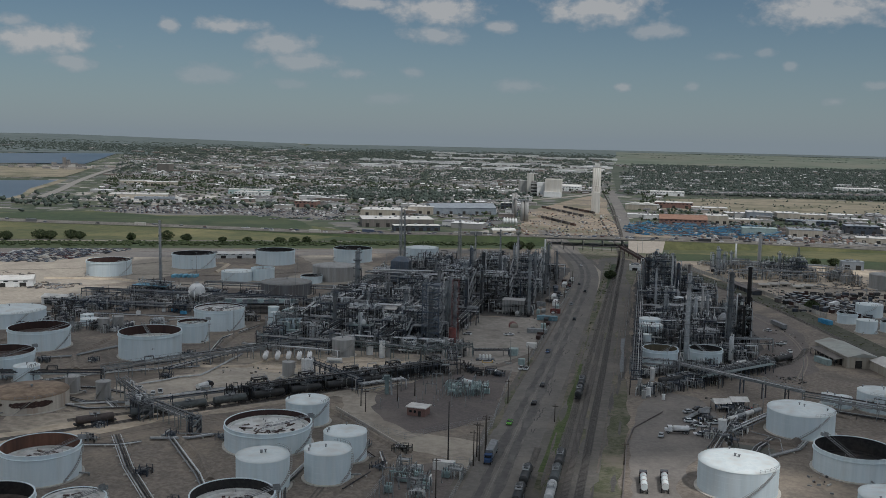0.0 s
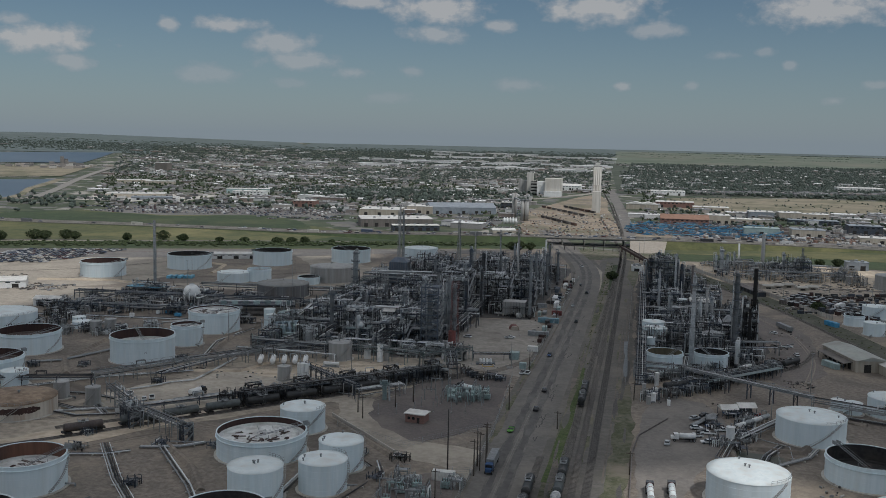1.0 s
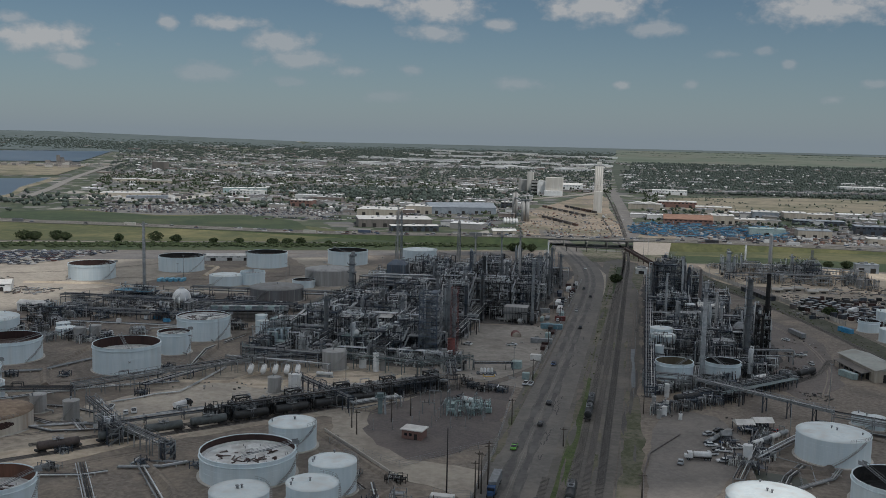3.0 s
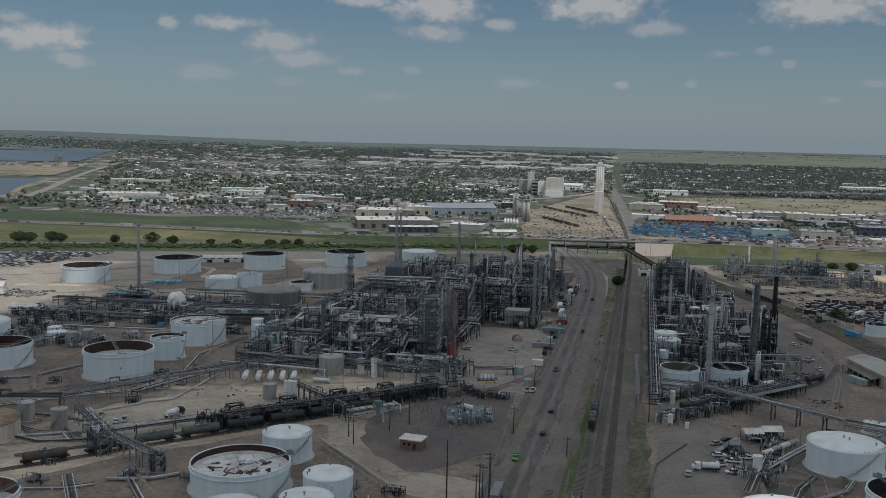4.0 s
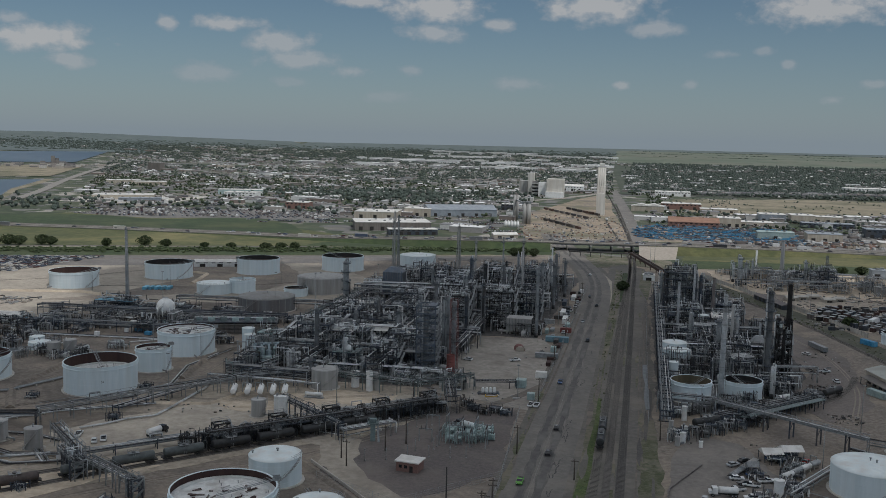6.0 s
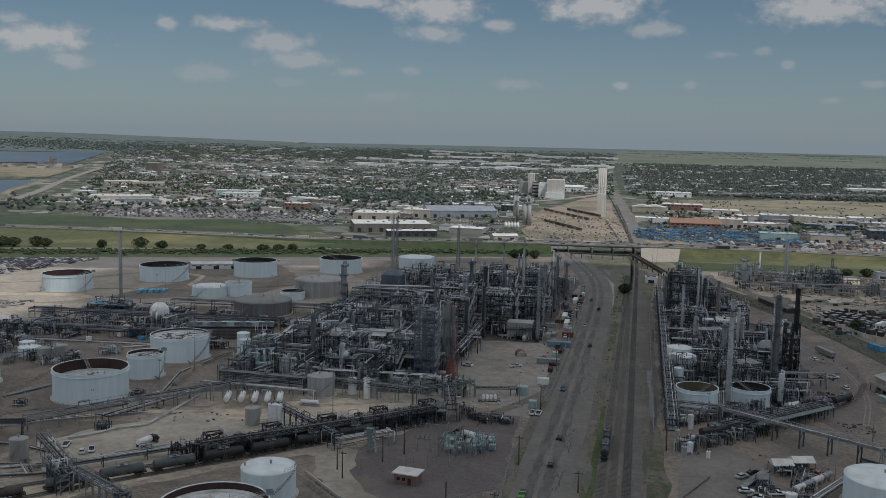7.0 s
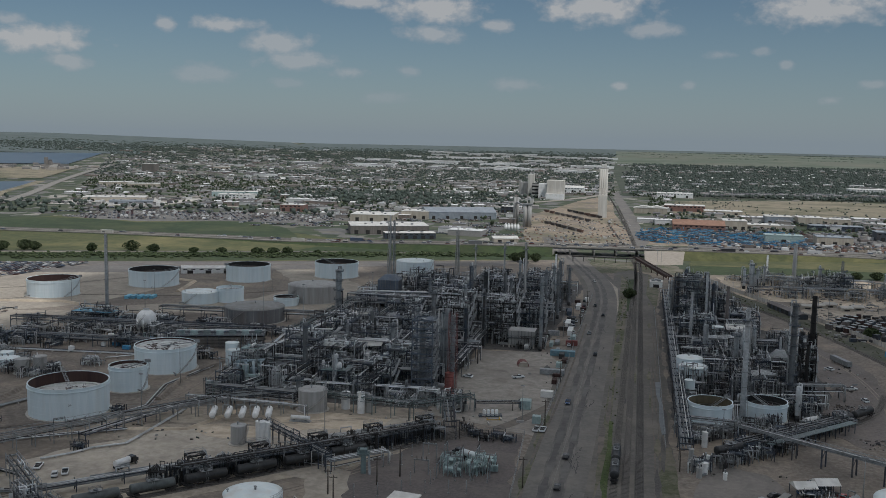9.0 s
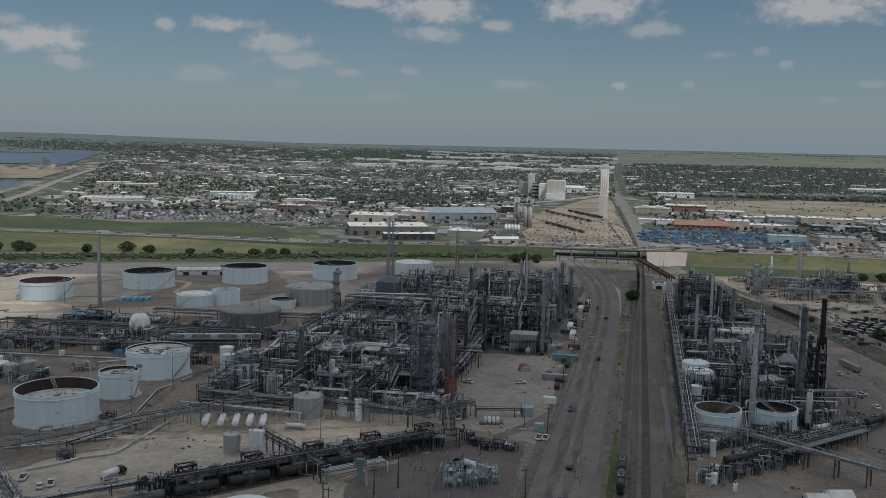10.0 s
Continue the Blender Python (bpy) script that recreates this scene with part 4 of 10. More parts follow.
sheet("puddle", [(-10.1, 515), (-7.9, 516), (-8.3, 492), (-7.3, 470), (-6.9, 439), (-8.4, 438), (-9.2, 455), (-8.9, 480), (-9.9, 495)], 0.232, surface("muddy_water", (0.10, 0.115, 0.125), (0.15, 0.16, 0.165), 0.3, 0.55, vary=0), "long shallow grey puddle beside the track", "water", 0.3, False)
rng = random.Random(17)
BLOTCHES = (WEEDS, TRACKBED, DARKBALLAST, WEEDS, TRACKBED, DAMP)
for k in range(64):
    x, y = rng.choice((-30.2, -28.6, -27.5, -22.3, -18.4, -12.5, -10.5, -8, -6.4, -51.5)) + rng.uniform(-0.5, 0.5), rng.uniform(230, 720)
    w, L, pts = rng.uniform(0.4, 1.3), rng.uniform(4, 22), []
    for i in range(12):
        a = 2 * math.pi * i / 12
        pts.append((x + w * math.cos(a) * rng.uniform(0.5, 1.2), y + L * math.sin(a) * rng.uniform(0.75, 1.15)))
    m = BLOTCHES[k % 6]
    sheet("ground_patch", pts, 0.1413 + 0.00117 * k, m, "irregular patch of dust, cinders and weeds", "ground", 0.2, False)

# highway with its overpass
HIGHWAY = [(-1500, 1130, 0), (-1100, 1040, 0), (-754, 975, 0), (-573, 978, 0.3), (-444, 980, 0.5), (-350, 972, 1.5), (-260, 968, 4), (-170, 968, 6.5), (-100, 975, 7), (-10, 985, 7), (60, 1000, 6), (130, 1020, 4), (250, 1035, 1.5), (420, 1030, 0), (900, 960, 0)]
hw = curve_line(HIGHWAY, 6)
strip("highway", hw, 24, 0.3, HIGHWAYMAT, "pale concrete highway", depth=0.9)
def highway_bank(x0, x1, mat, label):
    s = Shape()
    for i in range(1, len(hw) - 2):
        a, b = hw[i], hw[i + 1]
        if not x0 < (a[0] + b[0]) / 2 < x1:
            continue
        k = len(s.v)
        for j in (i, i + 1):
            c, d = Vector(hw[j]), Vector(hw[j + 1]) - Vector(hw[j - 1])
            n = Vector((d.y, -d.x, 0)).normalized()
            w, out = 12.4, 12.4 + 2 * c.z + 1.5
            s.v += [tuple(c + n * w + Vector((0, 0, 0.1))), (*(c + n * out).xy, 0.0), tuple(c - n * w + Vector((0, 0, 0.1))), (*(c - n * out).xy, 0.0)]
        s.face((k, k + 1, k + 5, k + 4))
        s.face((k + 2, k + 6, k + 7, k + 3))
    tagged(part("highway_bank", s, mat), label, "bank", kind="structure")


highway_bank(-620, -104, LUSH, "dark green grassed bank that carries the highway")
highway_bank(-4, 420, GRASS, "yellow-green grassed bank that carries the highway")
for off in (-12.2, 0.0, 12.2):
    s = Shape()
    for a, b in zip(hw, hw[1:]):
        p, q = Vector(a), Vector(b)
        d = Vector((q.x - p.x, q.y - p.y, 0)).normalized()
        n = Vector((d.y, -d.x, 0)) * off
        s.bar(p + n + Vector((0, 0, 0.75)), q + n + Vector((0, 0, 0.75)), 0.4, 0.9)
    tagged(part("highway_barrier", s, HIGHWAYMAT), "concrete highway barrier", "barrier", kind="structure")


def overpass():
    t = thing("overpass", "concrete and dark steel highway overpass on round piers", "bridge", -54, 980, 0, 6.3, kind="structure")
    s = Shape()
    s.box(0, -11.5, 5.9, 96, 0.8, 0.9).box(0, -4, 5.9, 96, 0.8, 0.9).box(0, 4, 5.9, 96, 0.8, 0.9).box(0, 11.5, 5.9, 96, 0.8, 0.9)
    part("girder", s, STEEL, t, "dark steel girders")
    for x in (-30, -8, 12, 32):
        s = Shape().box(x, 0, 5.0, 1.4, 25, 0.9)
        for y in (-10, 0, 10):
            s.cyl((x, y, 0), (x, y, 5.0), 0.6, 12)
        part("pier", s, CONCRETE, t)
    for x in (-46, 46):
        part("abutment", Shape().box(x, 0, 0, 3, 27, 5.6), CONCRETE, t)
    part("parapet", Shape().box(0, -12.6, 7.2, 100, 0.3, 0.9), HIGHWAYMAT, t)
    part("parapet", Shape().box(0, 12.6, 7.2, 100, 0.3, 0.9), HIGHWAYMAT, t)
    return t


overpass()
# sloping concrete apron beside the overpass and the dark trestle beside it
s = Shape()
s.v += [(-15, 921, 0.12), (17, 932, 0.12), (20, 973, 7.2), (-16, 967, 7.2)]
s.face((0, 1, 2, 3))
tagged(part("slope_paving", s, surface("slope_concrete", (0.29, 0.255, 0.21), (0.36, 0.32, 0.27), 0.4, 0.9, stain=(0.28, 0.25, 0.21), stain_scale=0.1, vary=0)), "pale concrete slope paving under the highway", "slope", kind="structure")


def trestle():
    t = thing("rail_trestle", "dark rusty steel railway trestle crossing under the highway", "bridge", 6, 905, 0, 0, kind="structure")
    a, b = Vector((-29, 30, 4.6)), Vector((-3, -75, 3.6))
    side = (b - a).cross((0, 0, 1)).normalized() * 2.0
    for e in (side, -side):
        part("plate_girder", Shape().bar(a + e, b + e, 0.5, 2.2), RUST, t)
    s = Shape()
    for i in range(30):
        c = a.lerp(b, (i + 0.5) / 30) + Vector((0, 0, 0.4))
        s.bar(c - side, c + side, 0.5, 0.3)
    part("deck_tie", s, TIE, t)
    for i in range(6):
        c = a.lerp(b, (i + 0.5) / 6)
        s = Shape().bar(c + side + Vector((0, 0, -1)), (*(c + side).xy, 0), 0.6).bar(c - side + Vector((0, 0, -1)), (*(c - side).xy, 0), 0.6).bar(c + side + Vector((0, 0, -1)), c - side + Vector((0, 0, -1)), 0.5)
        part("bent", s, RUST, t)


def black_pipe_bridge():
    t = thing("black_pipe_bridge", "black pipes on low bents under the highway", "pipe bridge", -78, 925, 0, 1.5, kind="structure")
    for k in range(3):
        part("pipe", Shape().cyl((0, k * 1.1, 4.4), (58, k * 1.1, 4.4), 0.42, 10), BLACK, t)
    for k in range(7):
        part("bent", Shape().box(1 + k * 9.2, 0, 0, 0.5, 0.5, 4.0).box(1 + k * 9.2, 2.4, 0, 0.5, 0.5, 4.0).box(1 + k * 9.2, 1.2, 3.6, 0.5, 3.4, 0.4), BLACK, t)


black_pipe_bridge()
trestle()
strip("far_road", [(-30, 1010), (-19, 1106), (-40, 1500), (-74, 2007), (-118, 2600)], 16, 0.2, ASPHALT, "straight far road running to the horizon")
strip("frontage_road", curve_line([(-900, 760), (-617, 800), (-470, 848), (-326, 900), (-220, 930), (-110, 962)]), 6, 0.2, TRACKBED, "dusty frontage road across the field")
strip("far_street", curve_line([(40, 1075), (200, 1085), (500, 1060), (900, 1000)]), 14, 0.2, ASPHALT, "street beside the scrap yard")
strip("dirt_track", curve_line([(-84, 419), (-75, 425), (-67, 431), (-58, 449), (-50.5, 468)]), 4.6, 0.145, DAMP, "dark damp dirt track beside the yard")
sheet("dark_ground", [(-84, 425), (-69, 430), (-66, 417), (-80, 412)], 0.128, DAMP, "darker ground beside the yard")
strip("fence_line", curve_line([(-51.5, 400), (-50.4, 430), (-49.2, 467), (-48.2, 553), (-48, 640)]), 0.9, 0.215, DAMP, "dark weedy line under the fence", "ground")


# ---- storage tanks ----
def stair(parent, r, h, a0, sweep, mat=TANKGREY, n=26):
    """Spiral stair up a tank's side: treads, stringer and hand rail."""
    s = Shape()
    for i in range(n):
        a, z = a0 + sweep * i / n, h * (i + 0.5) / n
        s.box((r + 0.4) * math.cos(a), (r + 0.4) * math.sin(a), z, 0.7, max(0.3, 0.8 * r * abs(sweep) / n), 0.08, a)
    for rr, dz in ((r + 0.75, 0.05), (r + 0.75, 1.0), (r + 0.06, 0.0)):
        pts = [(rr * math.cos(a0 + sweep * i / n), rr * math.sin(a0 + sweep * i / n), h * (i + 0.5) / n + dz) for i in range(n)]
        for p, q in zip(pts, pts[1:]):
            s.bar(p, q, 0.06, 0.09)
    return part("stair", s, mat, parent, "grey steel spiral stair")


def rim_rail(parent, r, z, mat=GALV, n=40, a0=0.0, a1=2 * math.pi):
    s = Shape()
    m = max(6, int(n * (a1 - a0) / (2 * math.pi)))
    pts = [(r * math.cos(a0 + (a1 - a0) * i / m), r * math.sin(a0 + (a1 - a0) * i / m)) for i in range(m + 1)]
    for p, q in zip(pts, pts[1:]):
        s.bar((*p, z), (*p, z + 1.1), 0.07)
        for dz in (0.55, 1.1):
            s.bar((*p, z + dz), (*q, z + dz), 0.06)
    return part("hand_rail", s, mat, parent)


def tank_base(t, r, rng):
    s = Shape().lathe([(r + 0.9, 0.0), (r + 0.9, 0.30), (r - 0.3, 0.35)], n=48, smooth=False)
    part("foundation_ring", s, CONCRETE, t, "pale concrete ring")
    a = rng.uniform(0, 6.28)
    for k in range(1):
        b = a + 0.16 * k
        s = Shape().pipe([(r * 0.98 * math.cos(b), r * 0.98 * math.sin(b), 1.0), ((r + 3.0) * math.cos(b), (r + 3.0) * math.sin(b), 1.0), ((r + 3.0) * math.cos(b), (r + 3.0) * math.sin(b), 0.2)], 0.3)
        part("nozzle_pipe", s, GALV, t)


def shell_seams(t, r, h, mat, courses=5):
    s = Shape()
    for i in range(1, courses):
        z = h * i / courses
        s.lathe([(r + 0.002, z - 0.05), (r + 0.035, z - 0.03), (r + 0.035, z + 0.03), (r + 0.002, z + 0.05)], n=64)
    part("weld_seam", s, mat, t)


def open_tank(x, y, r, h, seed, inside=RUST, deck=DECKPAN, deck_at=0.6, shell=TANKWHITE, ladder=2.2, label="", vents=True):
    """A floating-roof tank, open above: shell, wind girder, floating roof and its rolling ladder."""
    rng = random.Random(seed)
    t = thing("storage_tank", label or "white steel floating-roof tank with a rusty inside, standing on bare soil", "storage tank", x, y, 0, 0, "storage tanks")
    n = 72
    part("shell", Shape().lathe([(r, 0.0), (r, h)], n=n), shell, t)
    # inner wall tone comes from the inside argument, near-black on several tanks
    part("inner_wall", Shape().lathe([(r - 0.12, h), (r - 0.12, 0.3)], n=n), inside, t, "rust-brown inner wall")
    part("top_angle", Shape().lathe([(r, h - 0.12), (r + 0.14, h - 0.12), (r + 0.14, h + 0.06), (r - 0.3, h + 0.06), (r - 0.3, h - 0.1), (r - 0.12, h - 0.1)], n=n, smooth=False), shell, t)
    zg = h - 1.3
    part("wind_girder", Shape().lathe([(r + 0.01, zg), (r + 0.4, zg), (r + 0.4, zg + 0.12), (r + 0.01, zg + 0.15)], n=n, smooth=False), shell, t)
    zr = h * deck_at
    roof = part("floating_roof", Shape().lathe([(r - 0.2, zr), (r - 0.2, zr + 0.7), (r - 1.6, zr + 0.7), (r - 1.7, zr + 0.2), (0.05, zr + 0.05)], n=n, smooth=False), deck, t, "floating roof with puddles and dirt")
    legs = Shape()
    for i in range(14):
        a, q = rng.uniform(0, 6.28), r * math.sqrt(rng.uniform(0.02, 0.75))
        legs.cyl((q * math.cos(a), q * math.sin(a), zr), (q * math.cos(a), q * math.sin(a), zr + 0.9), 0.12, 6)
    tagged(part("roof_leg", legs, GALV, roof), kind="stuff")
    junk = Shape()
    for i in range(46 if r > 11 else 18):
        a, q = rng.uniform(0, 6.28), r * math.sqrt(rng.uniform(0.0, 0.42))
        junk.slot = i % 3
        junk.box(q * math.cos(a), q * math.sin(a), zr + 0.1 + 0.05 * (i % 5), rng.uniform(0.8, 3.4), rng.uniform(0.3, 1.1), 0.2, rng.uniform(0, 3.1))
    tagged(part("roof_debris", junk, (RUST, deck, DECKDARK), roof), kind="stuff")
    a = ladder
    p0 = Vector(((r - 0.3) * math.cos(a), (r - 0.3) * math.sin(a), h + 0.3))
    p1 = Vector((-0.15 * r * math.cos(a + 0.3), -0.15 * r * math.sin(a + 0.3), zr + 0.8))
    side = (p1 - p0).cross((0, 0, 1)).normalized() * 0.5
    s = Shape()
    for e in (side, -side):
        s.bar(p0 + e, p1 + e, 0.12, 0.2)
        s.bar(p0 + e + Vector((0, 0, 0.9)), p1 + e + Vector((0, 0, 0.9)), 0.06)
    for i in range(18):
        q = p0.lerp(p1, i / 17)
        s.bar(q - side, q + side, 0.16, 0.08)
    part("rolling_ladder", s, GALV, t, "grey steel rolling ladder")
    s = Shape().box((r + 0.4) * math.cos(a), (r + 0.4) * math.sin(a), h, 2.2, 1.8, 0.15, a)
    for e in (-0.8, 0.8):
        s.box((r + 0.4) * math.cos(a) - e * math.sin(a), (r + 0.4) * math.sin(a) + e * math.cos(a), h, 2.0, 0.08, 1.2, a)
    part("gauge_platform", s, GALV, t)
    stair(t, r, h, a - 1.2, 1.15)
    shell_seams(t, r, h, shell)
    tank_base(t, r, rng)
    return t


def roofed_tank(x, y, r, h, seed, shell=TANKWHITE, roof=TANKROOF, rise=0.09, label="", rail=True, stair_at=None, courses=5):
    """A tank with a shallow cone or dome roof."""
    rng = random.Random(seed)
    t = thing("storage_tank", label or "white steel cone-roof tank with a side stair", "storage tank", x, y, 0, 0, "storage tanks")
    n = 64 if r > 4 else 36
    part("shell", Shape().lathe([(r, 0.0), (r, h)], n=n), shell, t)
    k = r * rise
    part("roof", Shape().lathe([(r + 0.12, h - 0.08), (r + 0.12, h + 0.05), (r * 0.8, h + k * 0.38), (r * 0.5, h + k * 0.74), (r * 0.22, h + k * 0.94), (0.01, h + k)], n=n), roof, t)
    for i in range(3 if r > 4 else 1):
        s = Shape()
        a, q = rng.uniform(0, 6.28), r * rng.choice((0.1, 0.75, 0.85))
        z = h + k * (1 - q / r)
        s.cyl((q * math.cos(a), q * math.sin(a), z), (q * math.cos(a), q * math.sin(a), z + 0.8), 0.22, 8)
        s.cyl((q * math.cos(a), q * math.sin(a), z + 0.8), (q * math.cos(a), q * math.sin(a), z + 1.0), 0.4, 8)
        part("roof_vent", s, GALV, t)
    a = rng.uniform(3.4, 5.6) if stair_at is None else stair_at
    if r > 2.2:
        stair(t, r, h, a, min(2.0, h * 1.35 / r))
    if rail and r > 4:
        b = a + min(2.0, h * 1.35 / r)
        rim_rail(t, r - 0.1, h + 0.05, GALV, 40, b - 0.5, b + 0.6)
    if r > 2.2:
        shell_seams(t, r, h, shell, courses)
        tank_base(t, r, rng)
    return t


RUSTBRIGHT = surface("red_brown_rust", (0.12, 0.058, 0.038), (0.17, 0.085, 0.055), 0.7, 0.85, stain=(0.06, 0.035, 0.028), stain_scale=0.15, stain_amount=0.8, streak=True, vary=0.05)
DARK_IN = "white steel floating-roof tank with a dark rusty inside and pale roof"
open_tank(-389.9, 634.6, 16.0, 10.8, 1, deck=DECKDARK, deck_at=0.55, ladder=0.6, label="white floating-roof tank with a red-brown rusty inside on sandy soil")
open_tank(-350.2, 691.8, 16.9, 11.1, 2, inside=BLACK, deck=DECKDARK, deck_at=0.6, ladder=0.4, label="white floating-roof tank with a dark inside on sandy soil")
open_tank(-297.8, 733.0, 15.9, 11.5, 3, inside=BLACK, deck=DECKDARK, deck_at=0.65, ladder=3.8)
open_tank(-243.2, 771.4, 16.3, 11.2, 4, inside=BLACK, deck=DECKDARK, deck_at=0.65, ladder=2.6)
roofed_tank(-288.8, 638.0, 11.4, 6.9, 5, stair_at=4.2, label="low pale tank with a flat cone roof")
open_tank(-272.6, 646.6, 8.5, 9.0, 6, inside=TANKWHITE, deck=DECKPAN, deck_at=0.75, ladder=2.0, label="pale blue-white tank with an open top")
roofed_tank(-224.0, 667.0, 16.5, 10.5, 7, TANKGREY, TANKGREY, 0.1, "large grey cone-roof tank")
open_tank(-234.5, 645.5, 7.8, 5.3, 8, inside=BLACK, deck=DECKDARK, deck_at=0.6, ladder=1.0, label="small low tank with a dark open top")
old_grey = surface("weathered_blue_grey_tank", (0.125, 0.13, 0.135), (0.18, 0.185, 0.188), 0.5, 0.7, stain=(0.13, 0.10, 0.085), stain_scale=0.15, stain_amount=0.7, streak=True, vary=0)
dark_tank = roofed_tank(-233.9, 594.7, 17.0, 8.2, 9, old_grey, surface("dull_grey_tank_roof", (0.20, 0.20, 0.19), (0.26, 0.26, 0.25), 0.5, 0.7, stain=(0.15, 0.13, 0.115), stain_scale=0.15, stain_amount=0.6, vary=0), 0.11, "dark weathered blue-grey cone-roof tank with rusty plates", courses=5)
rib = Shape().box(0, 0, 0, 0.08, 0.12, 8.1).mesh("plate_seam", TANKGREY)
for k in range(26):
    a = 2 * math.pi * k / 26
    o = new("plate_seam", rib)
    o.parent, o.location, o.rotation_euler = dark_tank, (17.03 * math.cos(a), 17.03 * math.sin(a), 0), (0, 0, a)
roofed_tank(-337.7, 452.8, 17.5, 8.2, 10, label="white cone-roof tank with a wide pale roof")
open_tank(-290.0, 408.9, 14.5, 9.9, 11, deck=DECKDARK, deck_at=0.55, ladder=0.7)
open_tank(-274.1, 360.0, 13.5, 9.4, 12, deck=DECKDARK, deck_at=0.6, ladder=0.9)
numbered = open_tank(-229.4, 407.7, 14.6, 11.9, 13, deck=DECKPAN, deck_at=0.58, ladder=2.3, label=DARK_IN)
numeral = bpy.data.curves.new("tank_number", "FONT")
numeral.body, numeral.size, numeral.align_x, numeral.extrude = "34", 1.15, "CENTER", 0.02
numeral.materials.append(BLACK)
ob = new("tank_number", numeral)
side = Vector((0.56, -0.83, 0)).normalized()
ob.parent = numbered
ob.matrix_local = pose(side.x * 14.64, side.y * 14.64, 5.6, 90, 0, math.degrees(math.atan2(side.x, -side.y)))
open_tank(-224.7, 442.2, 7.7, 10.3, 14, deck=DECKPAN, deck_at=0.8, ladder=0.8, label="small white tank with a dark open rim")
open_tank(-227.0, 478.1, 13.5, 11.3, 15, deck=DECKPAN, deck_at=0.86, ladder=0.5, label="white floating-roof tank with a high rust-stained roof")
roofed_tank(-296.1, 462.1, 5.1, 3.7, 16, rail=False, label="small low white tank among pipes")
roofed_tank(-303.0, 470.0, 3.6, 4.2, 17, rail=False, label="small low white tank among pipes")
roofed_tank(-281.5, 452.0, 3.0, 6.5, 18, TANKGREY, TANKGREY, rail=False, label="small grey upright tank")
roofed_tank(-275.5, 456.0, 3.0, 7.2, 19, TANKGREY, TANKGREY, rail=False, label="small grey upright tank")
roofed_tank(-198.0, 487.0, 2.8, 8.6, 20, rail=False, label="small white upright tank")
roofed_tank(-201.0, 492.0, 3.1, 10.6, 21, rail=False, label="small white upright tank")
old_tank = roofed_tank(-231.0, 318.2, 14.6, 5.9, 22, OLDPAINT, RUSTROOF, 0.11, "old rusted tank with peeling cream paint and a rusty roof")


def rust_patch(parent, r, a0, a1, z0, z1, seed):
    """A patch with a ragged outline where the paint has come off the shell."""
    s, n = Shape(), 40
    for i in range(n + 1):
        a = a0 + (a1 - a0) * i / n
        e = min(1.0, 6 * min(i, n - i) / n)
        lo = z0 + noise.noise(Vector((i * 0.5, seed, 0))) * 0.9 + (1 - e) * 0.8
        hi = z1 + noise.noise(Vector((i * 0.35, seed, 9))) * 0.5 - (1 - e) * 0.8
        for q, z in ((r - 0.01, lo), (r + 0.03, lo), (r + 0.03, max(hi, lo + 0.1)), (r - 0.01, max(hi, lo + 0.1))):
            s.v.append((q * math.cos(a), q * math.sin(a), z))
    for i in range(n):
        for k in range(3):
            s.face((4 * i + k, 4 * i + 4 + k, 4 * i + 5 + k, 4 * i + 1 + k))
    part("rust_patch", s, RUST, parent, "dark rust where the paint has peeled")


rust_patch(old_tank, 14.6, -1.45, -0.35, 2.6, 4.9, 3)
rust_patch(old_tank, 14.6, -2.1, -1.6, 3.2, 4.4, 8)
roofed_tank(-255.5, 350.8, 5.4, 6.3, 23, label="small pale upright tank beside the pipes")
roofed_tank(-225.7, 338.8, 3.0, 6.8, 24, TANKGREY, TANKGREY, rail=False, label="small grey upright tank")
roofed_tank(-208.4, 333.4, 2.9, 7.3, 25, TANKGREY, TANKGREY, rail=False, label="small grey upright tank with a stair")
open_tank(-179.8, 252.4, 11.8, 9.8, 26, inside=RUSTBRIGHT, deck=DECKPAN, deck_at=0.5, ladder=0.75, label="white floating-roof tank with a rust-brown inside and pale roof")
open_tank(-124.1, 298.9, 14.8, 8.1, 27, deck=DECKPAN, deck_at=0.66, ladder=0.62, label="wide white floating-roof tank with rubble-like stains on its roof")
roofed_tank(-120.3, 327.5, 8.1, 8.5, 28)
roofed_tank(-94.4, 293.1, 7.2, 9.1, 29)
roofed_tank(-93.7, 273.3, 7.3, 9.5, 30)
roofed_tank(-110.4, 261.7, 8.1, 9.9, 31)
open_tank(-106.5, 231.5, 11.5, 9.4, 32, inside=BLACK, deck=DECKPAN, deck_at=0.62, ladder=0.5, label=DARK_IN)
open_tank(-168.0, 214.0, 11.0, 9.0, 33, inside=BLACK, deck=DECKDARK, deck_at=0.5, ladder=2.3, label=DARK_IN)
open_tank(-146.5, 219.0, 8.4, 8.6, 34, inside=BLACK, deck=DECKPAN, deck_at=0.88, ladder=1.1, label="white floating-roof tank with a high pale roof")
roofed_tank(31.4, 297.6, 12.1, 9.1, 35, rise=0.13, label="large white dome-roof tank with a bright top")
roofed_tank(59.9, 366.0, 12.1, 8.8, 36, label="large white cone-roof tank inside an earth bank")
open_tank(70.7, 325.2, 12.7, 8.0, 37, inside=BLACK, deck=BLACK, deck_at=0.3, ladder=2.2, label="white floating-roof tank with a black inside")
roofed_tank(71.5, 279.0, 9.0, 9.0, 38, label="white cone-roof tank beside the yard")
roofed_tank(96.8, 406.5, 9.1, 7.6, 39)
roofed_tank(82.0, 405.0, 3.6, 4.6, 40, rail=False, label="small white upright tank")
roofed_tank(77.0, 409.0, 2.6, 4.4, 41, rail=False, label="small white upright tank")
